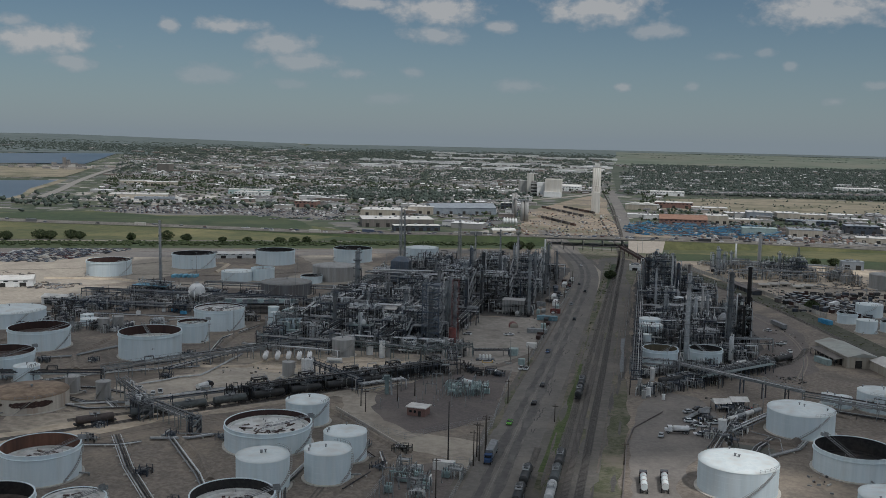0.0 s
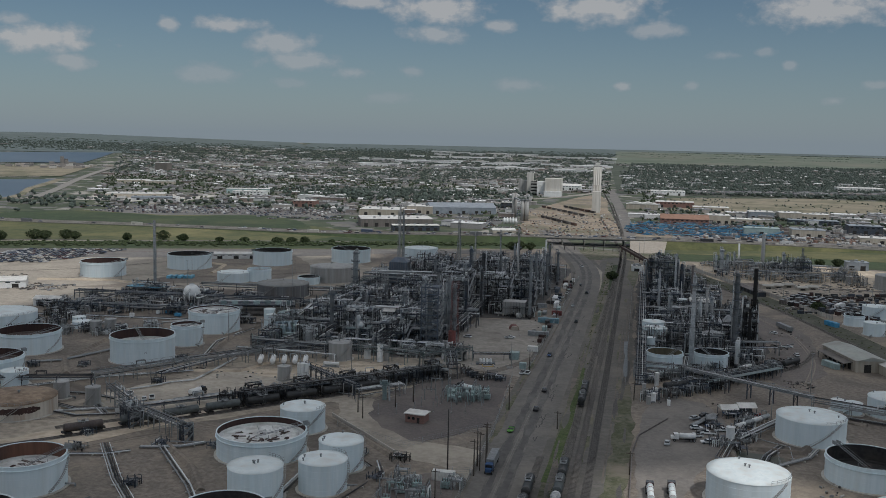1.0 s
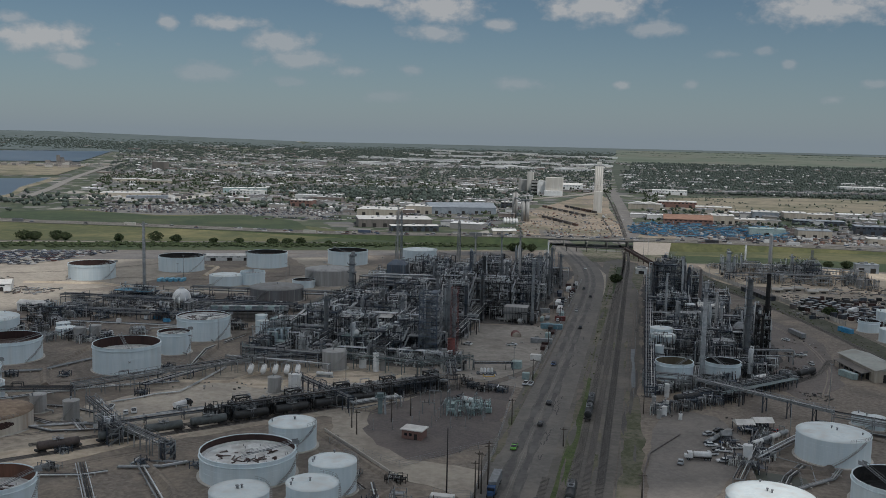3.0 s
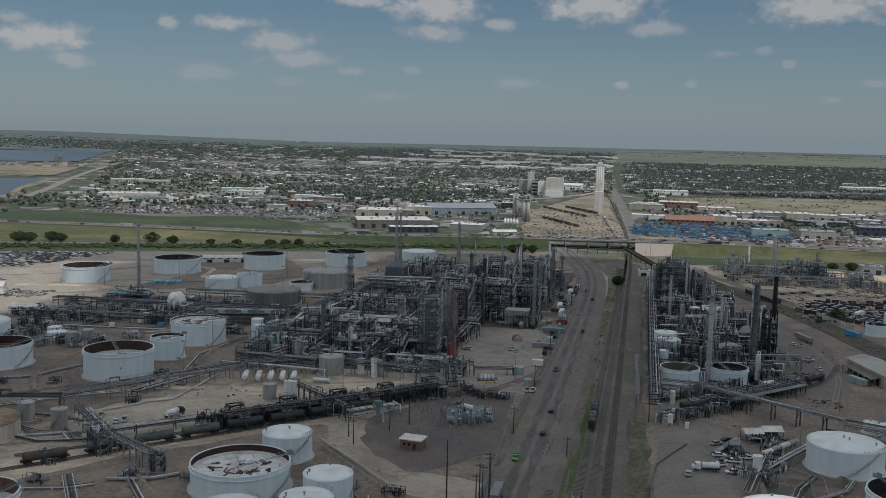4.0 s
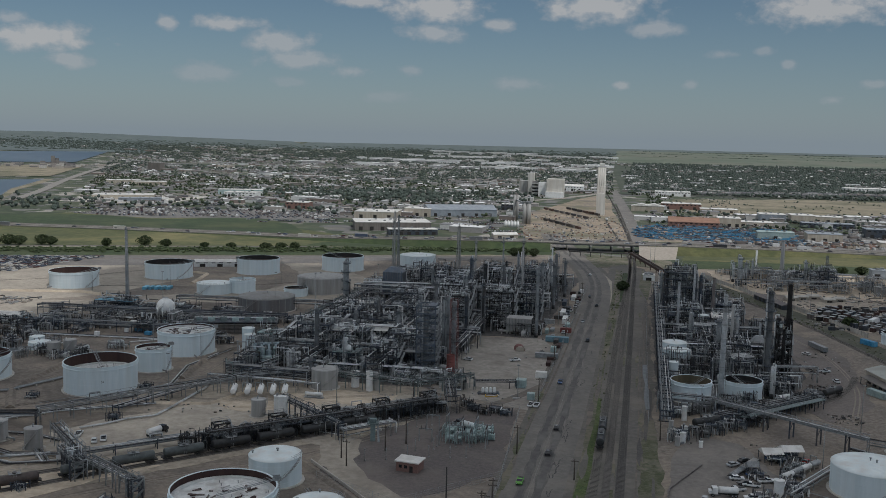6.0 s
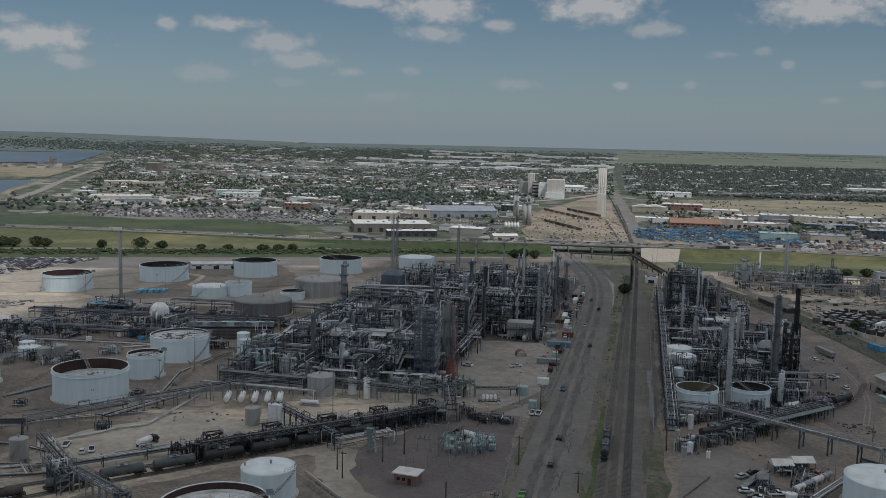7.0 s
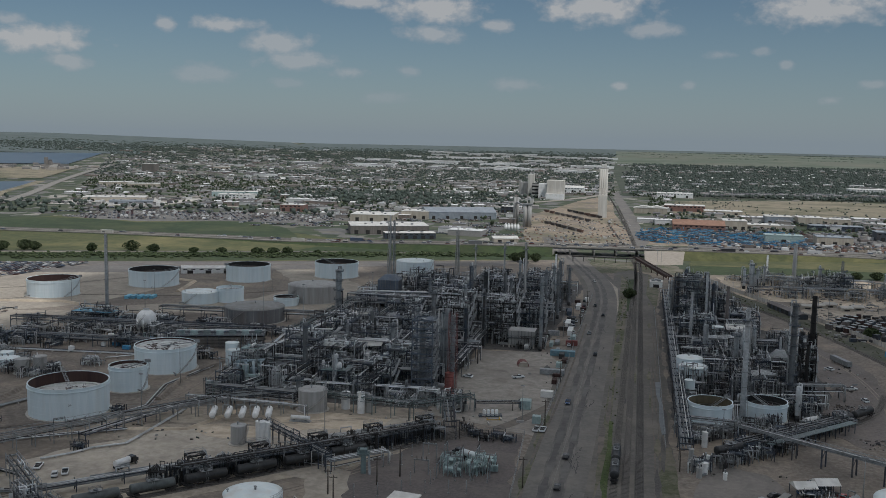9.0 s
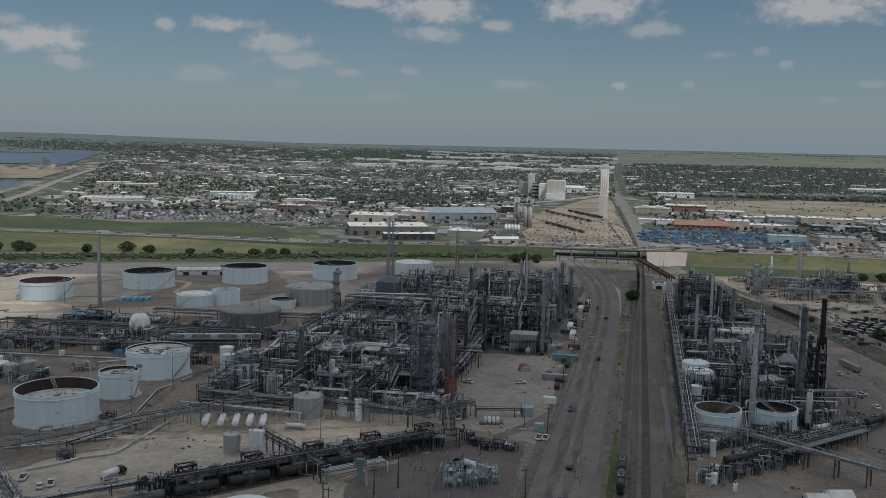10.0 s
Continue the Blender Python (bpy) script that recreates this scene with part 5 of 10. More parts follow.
YELLOWED = surface("yellowed_tank_lining", (0.10, 0.085, 0.052), (0.16, 0.138, 0.09), 0.6, 0.7, stain=(0.12, 0.095, 0.06), stain_scale=0.3, stain_amount=0.7, streak=True, vary=0)
MURK = surface("murky_tank_water", (0.03, 0.028, 0.02), (0.055, 0.048, 0.033), 0.4, 0.35, stain=(0.10, 0.085, 0.055), stain_scale=0.2, stain_amount=0.5, vary=0)
open_tank(9.6, 460.6, 8.4, 8.2, 42, inside=YELLOWED, deck=MURK, deck_at=0.5, ladder=0.7, label="white open tank with a yellowed rim and dark water")
open_tank(31.2, 470.3, 8.1, 7.4, 43, inside=BLACK, deck=BLACK, deck_at=0.6, ladder=2.2, label="white tank with a black open top")
roofed_tank(5.6, 511.1, 6.0, 9.7, 44)
roofed_tank(4.6, 523.5, 5.8, 10.6, 45)
roofed_tank(3.4, 490.5, 2.1, 8.4, 46, rail=False, label="narrow white upright tank")
open_tank(121.6, 604.1, 5.8, 6.5, 47, inside=BLACK, deck=DECKDARK, ladder=2.0, label="small white tank with a dark open top")
roofed_tank(139.9, 632.8, 8.1, 7.8, 48)
roofed_tank(126.8, 576.6, 5.8, 7.3, 49)
open_tank(141.5, 583.0, 6.0, 6.0, 50, inside=BLACK, deck=DECKDARK, ladder=2.0, label="small white tank with a dark open top")
roofed_tank(179.6, 763.1, 12.4, 10.6, 51, TANKGREY, TANKGREY, label="large grey cone-roof tank at the far edge of the plant")
roofed_tank(155.1, 784.5, 4.1, 5.7, 52, TANKGREY, TANKGREY, rail=False, label="small grey upright tank")
roofed_tank(-141.3, 434.3, 5.6, 8.3, 53, TANKGREY, TANKGREY, 0.08, "grey tank with a curved side stair", stair_at=4.4)
roofed_tank(-129.3, 438.9, 1.7, 6.7, 54, WHITE, WHITE, rail=False, label="narrow white upright vessel")
roofed_tank(-121.8, 434.7, 1.4, 8.3, 55, WHITE, WHITE, rail=False, label="narrow white upright vessel")
roofed_tank(-119.2, 436.7, 1.4, 7.5, 56, TANKGREY, TANKGREY, rail=False, label="narrow grey upright vessel")
roofed_tank(-165.9, 470.0, 4.7, 2.8, 57, TANKGREY, TANKGREY, rail=False, label="low grey tank under the pipe racks")
roofed_tank(-151.8, 388.6, 2.7, 6.6, 58, TANKGREY, TANKGREY, rail=False, label="small grey upright tank")
for k, (dx, dy) in enumerate(((-1.5, 0.4), (0, -0.6), (1.5, 0.4))):
    roofed_tank(-144.2 + dx, 391.8 + dy, 1.3, 7.4 + 0.3 * (k == 1), 590 + k, WHITE, WHITE, rail=False, label="slim white upright silo in a row of three")
roofed_tank(22.0, 597.0, 3.0, 11.5, 60, TANKWHITE, TANKROOF, rail=False, label="pale blue-white upright tank")


# ---- process plant kit ----
def rail_loop(s, pts, z, h=1.1, w=0.07):
    for a, b in zip(pts, pts[1:]):
        n = max(1, int((Vector(b) - Vector(a)).length / 2.4))
        for i in range(n):
            p = Vector(a).lerp(Vector(b), i / n)
            s.bar((p.x, p.y, z), (p.x, p.y, z + h), w)
        for k in (0.5, 1.0):
            s.bar((*a, z + h * k), (*b, z + h * k), w)


def column(x, y, r, h, seed, mat=COLUMNGREY, label="", decks=None, pipe=True, category="distillation column", name="process_column", neck=None):
    """An upright process column: skirt, shell with domed head, ring platforms with rails, ladder and overhead line."""
    rng = random.Random(seed)
    t = thing(name, label or "tall grey insulated process column with ring platforms", category, x, y, 0, rng.uniform(0, 360), "process columns")
    part("skirt", Shape().cyl((0, 0, 0), (0, 0, 2.4), r * 1.12, 20, r), DARKPIPE, t)
    if neck:
        part("shell", Shape().lathe([(r, 2.4), (r, h * neck), (r * 0.62, h * neck + r), (r * 0.62, h - r * 0.4), (r * 0.3, h), (0.01, h + 0.05)], n=24), mat, t)
    else:
        part("shell", Shape().lathe([(r, 2.4), (r, h - r * 0.55), (r * 0.86, h - r * 0.22), (r * 0.5, h), (0.01, h + r * 0.06)], n=24), mat, t)
    k = decks if decks is not None else max(1, int(h / 7))
    for i in range(k):
        z = h * (i + 1) / (k + 0.25)
        a0, span = rng.uniform(0, 6.28), rng.uniform(2.4, 6.2)
        rr = r * (0.62 if neck and z > h * neck else 1.0)
        s = Shape()
        n = 10
        ring = [((rr + 1.25) * math.cos(a0 + span * j / n), (rr + 1.25) * math.sin(a0 + span * j / n)) for j in range(n + 1)]
        inner = [(rr * math.cos(a0 + span * j / n), rr * math.sin(a0 + span * j / n)) for j in range(n + 1)]
        for j in range(n):
            s.hexa([(*inner[j], z), (*ring[j], z), (*ring[j + 1], z), (*inner[j + 1], z), (*inner[j], z + 0.15), (*ring[j], z + 0.15), (*ring[j + 1], z + 0.15), (*inner[j + 1], z + 0.15)])
        rail_loop(s, ring, z + 0.15)
        part("platform", s, STEEL, t)
    s = Shape()
    for e in (-0.3, 0.3):
        s.bar((r + 0.35, e, 0.2), (r + 0.35, e, h - 1), 0.09)
    for i in range(int(h / 0.9)):
        s.bar((r + 0.35, -0.3, 0.6 + i * 0.9), (r + 0.35, 0.3, 0.6 + i * 0.9), 0.06)
    for i in range(2, int(h / 3)):
        s.lathe([(0.48, 0), (0.48, 0.08)], n=8)
        for j in range(len(s.v) - 16, len(s.v)):
            v = s.v[j]
            s.v[j] = (v[0] + r + 0.75, v[1], v[2] + i * 3)
    if pipe:
        part("ladder", s, GALV, t)
    if pipe:
        q = max(0.22, r * 0.28)
        part("overhead_pipe", Shape().pipe([(0, 0, h - 0.1), (0, 0, h + 1.2), (-r - 0.8, 0, h + 1.2), (-r - 0.8, 0, 1.0), (-r - 4, 0, 1.0)], q, 8), rng.choice((CLADDING, GALV)), t)
        part("reboiler_pipe", Shape().pipe([(0, r * 0.9, h * 0.55), (0, r + 1.1, h * 0.55), (0, r + 1.1, 4), (2.5, r + 1.1, 4)], q * 0.8, 8), rng.choice((CLADDING, GALV, DARKPIPE)), t)
    return t


def vessel(x, y, z, length, r, rz, seed, mat=CLADDING, label="", saddles=True):
    """A horizontal drum or exchanger on two saddles."""
    t = thing("horizontal_vessel", label or "grey horizontal drum on saddles", "vessel", x, y, z, rz, "horizontal vessels")
    zc = r + (0.9 if saddles else 0.1)
    h = length / 2
    s = Shape().cyl((-h, 0, zc), (h, 0, zc), r, 20, caps=False)
    for e in (-1, 1):
        for a, b, ra, rb in ((0, 0.3, 1, 0.86), (0.3, 0.5, 0.86, 0.5), (0.5, 0.56, 0.5, 0.02)):
            s.cyl((e * (h + a * r), 0, zc), (e * (h + b * r), 0, zc), ra * r, 20, rb * r, caps=False)
    part("shell", s, mat, t)
    if saddles:
        for e in (-0.3, 0.3):
            part("saddle", Shape().box(e * length, 0, 0, 0.5, r * 1.7, zc - r * 0.6), CONCRETE, t)
    if saddles:
        part("nozzle", Shape().pipe([(h * 0.4, 0, zc + r * 0.9), (h * 0.4, 0, zc + r + 1.0), (h * 0.4, r + 1.2, zc + r + 1.0), (h * 0.4, r + 1.2, 0.3)], max(0.12, r * 0.18), 6), GALV, t)
    return t


def structure(x, y, w, d, heights, seed, mat=STEEL, label="", nx=3, ny=2, rz=0.0, kit=True, deck_mat=None, roof=False):
    """An open steel frame with decks, hand rails, bracing and equipment on its floors."""
    rng = random.Random(seed)
    t = thing("steel_structure", label or "dark grey open steel structure with pipe-filled decks", "steel structure", x, y, 0, rz, "steel structures")
    top = heights[-1]
    xs = [-w / 2 + w * i / (nx - 1) for i in range(nx)]
    ys = [-d / 2 + d * j / (ny - 1) for j in range(ny)]
    post = Shape().box(0, 0, 0, 0.42, 0.42, top).mesh("post", mat)
    for px in xs:
        for py in ys:
            p = new("post", post)
            p.parent, p.location = t, (px, py, 0)
    for z in heights:
        s = Shape()
        for py in ys:
            s.box(0, py, z - 0.5, w, 0.3, 0.45)
        for px in xs:
            s.box(px, 0, z - 0.5, 0.3, d, 0.45)
        part("floor_frame", s, mat, t)
        fill = 0.9 if deck_mat else rng.uniform(0.25, 0.5)
        part("deck", Shape().box(rng.choice((-1, 1)) * (1 - fill) * w / 2, 0, z - 0.04, w * fill, d * 0.96, 0.08), deck_mat or mat, t)
        s = Shape()
        e = 0.1
        rail_loop(s, [(-w / 2 - e, -d / 2 - e), (w / 2 + e, -d / 2 - e), (w / 2 + e, d / 2 + e), (-w / 2 - e, d / 2 + e), (-w / 2 - e, -d / 2 - e)], z)
        part("hand_rail", s, GALV, t)
    zs = [0] + list(heights)
    for a, b in zip(zs, zs[1:]):
        for py in (ys[0], ys[-1]):
            i = rng.randrange(nx - 1)
            s = Shape().bar((xs[i], py, a), (xs[i + 1], py, b - 0.4), 0.2)
            s.bar((xs[i + 1], py, a), (xs[i], py, b - 0.4), 0.2)
            part("brace", s, mat, t)
    for a, b in zip(zs, zs[1:]):
        part("stair_flight", Shape().bar((w / 2 + 0.8, -d / 2, a), (w / 2 + 0.8, d / 2, b), 0.9, 0.25), GALV, t)
    if kit:
        kinds_of = [BRIGHT, GALV, DARKPIPE, STEEL]
        s = Shape()
        for z in [0.2] + list(heights):
            for k in range(int(w * d / 6)):
                s.slot = rng.choice((0, 0, 0, 1, 2, 2, 3))
                r, px, py, pz = rng.uniform(0.07, 0.22), rng.uniform(-0.5, 0.5) * w, rng.uniform(-0.52, 0.52) * d, z + rng.uniform(0.3, 3.2)
                ex, ey = (rng.uniform(-0.5, 0.5) * w, py) if rng.random() < 0.55 else (px, rng.uniform(-0.52, 0.52) * d)
                pts = [(px, py, pz), (ex, ey, pz), (ex, ey, max(0.1, pz + rng.uniform(-4.5, 3)))]
                if rng.random() < 0.5:
                    pts.insert(0, (px, py, max(0.1, pz + rng.uniform(-4, 3))))
                s.pipe(pts, r, 5)
            for k in range(int(w * d / 40)):
                s.slot = rng.choice((0, 1, 2))
                s.box(rng.uniform(-0.42, 0.42) * w, rng.uniform(-0.4, 0.4) * d, z + 0.05, rng.uniform(0.7, 2), rng.uniform(0.7, 1.6), rng.uniform(0.7, 2.2))
        tagged(part("deck_piping", s, kinds_of, t), kind="stuff")
        for z in heights[:-1] + ([top] if not roof else []):
            for k in range(rng.randint(1, 2)):
                horizontal = rng.random() < 0.6
                vx, vy = rng.uniform(-0.32, 0.32) * w, rng.uniform(-0.28, 0.28) * d
                c, sn = math.cos(radians(rz)), math.sin(radians(rz))
                gx, gy = x + vx * c - vy * sn, y + vx * sn + vy * c
                m = rng.choice((CLADDING, GALV, CLADDING, DARKPIPE, WHITE, TANKGREY))
                if horizontal:
                    vessel(gx, gy, z + 0.04, min(w * 0.5, rng.uniform(3, 6)), rng.uniform(0.45, 0.95), rz + rng.choice((0, 90)), rng.random(), m, "drum lying on a steel deck", False)
                else:
                    column(gx, gy, rng.uniform(0.4, 0.8), rng.uniform(3.5, 6.5), rng.random(), m, "small upright vessel on a steel deck", 1, False, "vessel", "upright_vessel").location.z = z + 0.04
    if roof:
        part("roof", Shape().gable(-w / 2 - 0.6, w / 2 + 0.6, -d / 2 - 0.6, d / 2 + 0.6, top + 0.1, top + 1.8), ROOFPALE, t)
    return t


PIPEMATS = (BRIGHT, CLADDING, DARKPIPE, DARKPIPE, GALV, GALV)
OLDPIPES = (GALV, DARKPIPE, STEEL, TANKGREY, GALV, DARKPIPE)


def rack(x0, y0, x1, y1, w, levels, seed, per=5, mat=STEEL, spacing=12, label="", pipes=PIPEMATS, rmax=0.25, truss=False):
    """A pipe rack: portal bents, and pipes side by side on each level."""
    rng = random.Random(seed)
    length = math.hypot(x1 - x0, y1 - y0)
    t = thing("pipe_rack", label or "steel pipe rack carrying rows of grey pipes", "pipe rack", x0, y0, 0, math.degrees(math.atan2(y1 - y0, x1 - x0)), "pipe racks")
    top = levels[-1]
    s = Shape()
    for e in (-w / 2, w / 2):
        s.box(0, e, 0, 0.26, 0.26, top + 0.5)
    for z in levels:
        s.box(0, 0, z - 0.4, 0.34, w, 0.4)
    me = s.mesh("bent", mat)
    n = max(2, int(length / spacing) + 1)
    for i in range(n):
        b = new("bent", me)
        b.parent, b.location = t, (length * i / (n - 1), 0, 0)
    for z in levels:
        for k in range(per):
            r = rng.uniform(0.12, rmax)
            yy = -w / 2 + w * (k + 0.5) / per
            a, b = (0, length) if rng.random() < 0.7 else sorted((rng.uniform(0, 0.35) * length, rng.uniform(0.6, 1) * length))
            pts = [(a, yy, z + r), (b, yy, z + r)]
            if rng.random() < 0.4:
                side = rng.choice((-1, 1)) * (w / 2 + 1.2)
                pts += [(b, side, z + r), (b, side, 0.4)]
            if rng.random() < 0.25 and length > 30:
                m = (a + b) / 2
                pts = [(a, yy, z + r), (m - 2, yy, z + r), (m - 2, yy, z + r + 1.6), (m + 2, yy, z + r + 1.6), (m + 2, yy, z + r)] + pts[1:]
            part("pipe", Shape().pipe(pts, r, 8), rng.choice(pipes), t)
    s = Shape()
    for e in (-w / 2, w / 2):
        s.box(length / 2, e, top - 0.4 + 0.02, length, 0.2, 0.32)
    part("runner_beam", s, mat, t)
    if truss:
        m = max(4, int(length / 2.2))
        for e in (-w / 2 - 0.1, w / 2 + 0.1):
            s = Shape().bar((0, e, top + 1.1), (length, e, top + 1.1), 0.09).bar((0, e, levels[0] - 0.2), (length, e, levels[0] - 0.2), 0.14)
            for i in range(m):
                z0, z1 = (levels[0] - 0.2, top + 1.1) if i % 2 else (top + 1.1, levels[0] - 0.2)
                s.bar((length * i / m, e, z0), (length * (i + 1) / m, e, z1), 0.09)
            part("side_truss", s, mat, t)
    return t


far_pipes, far_mats = Shape(), []


def piping(x, y, w, d, h, seed, n=12, mats=PIPEMATS, label="", rmax=0.34, frame_mat=STEEL):
    """A knot of process pipes: risers, loops and headers between supports."""
    rng = random.Random(seed)
    turned, first = rng.choice((0, 90, 180, 270)), None
    small, kinds_of = Shape(), list(dict.fromkeys(mats))
    for k in range(n):
        r = rng.uniform(0.09, rmax) * rng.uniform(0.55, 1)
        p = Vector((rng.uniform(-w / 2, w / 2), rng.uniform(-d / 2, d / 2), 0.0))
        pts = [tuple(p)]
        p.z = rng.uniform(0.25, 1.0) * h
        pts.append(tuple(p))
        for j in range(rng.randint(1, 4)):
            ax = rng.randrange(3)
            if ax == 0:
                p.x = rng.uniform(-w / 2, w / 2)
            elif ax == 1:
                p.y = rng.uniform(-d / 2, d / 2)
            else:
                p.z = rng.uniform(0.2, 1) * h
            if (Vector(pts[-1]) - p).length > 0.6:
                pts.append(tuple(p))
        if rng.random() < 0.7 and p.z > 1:
            pts.append((p.x, p.y, 0.0))
        m = rng.choice(mats)
        if k < 1:
            first = (pts, max(r, 0.22), m)
        else:
            small.slot = kinds_of.index(m)
            small.pipe(pts, r, 5)
    for k in range(max(2, n // 3)):
        small.slot, r, count, gap = rng.randrange(len(kinds_of)), rng.uniform(0.07, 0.16), rng.randint(3, 5), rng.uniform(0.45, 0.7)
        x0, x1, y0, z0 = rng.uniform(-w / 2, 0), rng.uniform(0, w / 2), rng.uniform(-d / 2, d / 2), rng.uniform(0.15, 0.95) * h
        turn, drop = rng.random() < 0.5, rng.uniform(0.0, 0.6) * z0
        for i in range(count):
            o = i * gap
            line = [(x0 + o, y0 + o, drop), (x0 + o, y0 + o, z0), (x1 - o, y0 + o, z0), (x1 - o, y0 + o, drop)] if turn else [(y0 + o, x0 + o, drop), (y0 + o, x0 + o, z0), (y0 + o, x1 - o, z0), (y0 + o, x1 - o, drop)]
            small.pipe([(max(-w / 2, min(w / 2, px)), max(-d / 2, min(d / 2, py)), pz) for px, py, pz in line], r, 5)
    small.slot = len(kinds_of)
    for k in range(3):
        fx, fy, fw, fd, fz = rng.uniform(-0.35, 0.35) * w, rng.uniform(-0.35, 0.35) * d, rng.uniform(2, 4.5), rng.uniform(1.6, 3.5), rng.uniform(0.35, 0.9) * h
        for e in (-fw / 2, fw / 2):
            for f in (-fd / 2, fd / 2):
                small.box(fx + e, fy + f, 0, 0.2, 0.2, fz + 1.1)
        for e in (-fd / 2, fd / 2):
            small.box(fx, fy + e, fz - 0.25, fw, 0.16, 0.25).box(fx, fy + e, fz + 1.0, fw, 0.08, 0.08)
        small.box(fx, fy, fz, fw * 0.9, fd * 0.6, 0.06)
    kinds_of.append(rng.choice((STEEL, STEEL, STEEL, BLACK, GALV)) if frame_mat is STEEL else frame_mat)
    if y > 560:
        # deep inside the units the tangles cannot be told apart: they join the far piping
        for m in kinds_of:
            if m not in far_mats:
                far_mats.append(m)
        base, spot = len(far_pipes.v), pose(x, y, 0, 0, 0, turned)
        far_pipes.v += [tuple(spot @ Vector(v)) for v in small.v]
        far_pipes.f += [tuple(base + i for i in f) for f in small.f]
        far_pipes.s += small.s
        far_pipes.k += [far_mats.index(kinds_of[k]) for k in small.k]
        return None
    t = thing("process_piping", label or "tangle of grey process pipes, risers and headers", "piping", x, y, 0, turned, "process piping")
    part("header_pipe", Shape().pipe(first[0], first[1], 7), first[2], t)
    tagged(part("pipe_tangle", small, kinds_of, t), kind="stuff")
    return t


def air_cooler(x, y, z0, w, d, seed, rz=0.0, label=""):
    """A bank of fin-fan coolers on legs, with slatted bays and fan rings below."""
    t = thing("air_cooler", label or "raised bank of grey fin-fan air coolers", "air cooler", x, y, 0, rz, "air coolers")
    for px in (-w / 2 + 0.3, 0, w / 2 - 0.3):
        for py in (-d / 2 + 0.3, d / 2 - 0.3):
            part("leg", Shape().box(px, py, 0, 0.35, 0.35, z0), STEEL, t)
    part("plenum", Shape().box(0, 0, z0, w, d, 1.1), GALV, t)
    bays = max(2, int(w / 3))
    for i in range(bays):
        bx = -w / 2 + w * (i + 0.5) / bays
        s = Shape()
        for j in range(int(d / 0.6)):
            s.box(bx, -d / 2 + 0.3 + j * 0.6, z0 + 1.1, w / bays * 0.9, 0.3, 0.14)
        tagged(part("fin_bundle", s, CLADDING, t), kind="stuff")
        part("fan_ring", Shape().lathe([(1.2, z0 - 0.6), (1.2, z0), (1.1, z0), (1.1, z0 - 0.6)], bx, 0, 16), DARKPIPE, t)
    s = Shape()
    rail_loop(s, [(-w / 2, -d / 2), (w / 2, -d / 2), (w / 2, d / 2), (-w / 2, d / 2), (-w / 2, -d / 2)], z0 + 1.1)
    part("hand_rail", s, GALV, t)
    return t


def heater(x, y, w, d, h, stack_r, stack_h, seed, mat=GALV, rz=0.0, label="", stacks=1, hood=True):
    """A fired heater: ribbed box, tapering hood and stack."""
    t = thing("fired_heater", label or "grey ribbed box furnace with a tall stack", "furnace", x, y, 0, rz, "fired heaters")
    for px in (-w / 2 + 0.4, w / 2 - 0.4):
        for py in (-d / 2 + 0.4, d / 2 - 0.4):
            part("leg", Shape().box(px, py, 0, 0.6, 0.6, 2.0), CONCRETE, t)
    part("firebox", Shape().box(0, 0, 2.0, w, d, h - 2.0), mat, t)
    n = int(w / 1.6)
    rib = Shape().box(0, 0, 2.0, 0.2, 0.24, h - 2.0).mesh("buckstay", COLUMNGREY)
    m = int(d / 1.6)
    spots = [(-w / 2 + w * i / n, e * (d / 2 + 0.1)) for i in range(n + 1) for e in (-1, 1)] + [(e * (w / 2 + 0.1), -d / 2 + d * i / m) for i in range(1, m) for e in (-1, 1)]
    for px, py in spots:
        o = new("buckstay", rib)
        o.parent, o.location = t, (px, py, 0)
    if hood:
        part("hood", Shape().hexa([(-w / 2, -d / 2, h), (w / 2, -d / 2, h), (w / 2, d / 2, h), (-w / 2, d / 2, h), (-w / 4, -d / 6, h + 3), (w / 4, -d / 6, h + 3), (w / 4, d / 6, h + 3), (-w / 4, d / 6, h + 3)]), mat, t)
    s = Shape()
    rail_loop(s, [(-w / 2 - 0.8, -d / 2 - 0.8), (w / 2 + 0.8, -d / 2 - 0.8), (w / 2 + 0.8, d / 2 + 0.8), (-w / 2 - 0.8, d / 2 + 0.8), (-w / 2 - 0.8, -d / 2 - 0.8)], h * 0.6)
    s.box(0, -d / 2 - 0.45, h * 0.6 - 0.12, w + 1.7, 0.7, 0.12).box(0, d / 2 + 0.45, h * 0.6 - 0.12, w + 1.7, 0.7, 0.12)
    part("walkway", s, STEEL, t)
    if stack_h:
        for i in range(stacks):
            sx = (i - (stacks - 1) / 2) * stack_r * 4
            part("stack", Shape().lathe([(stack_r, h + 2.6), (stack_r * 0.85, stack_h), (stack_r * 0.7, stack_h), (stack_r * 0.7, stack_h - 2)], sx, 0, 20), mat, t)
    return t


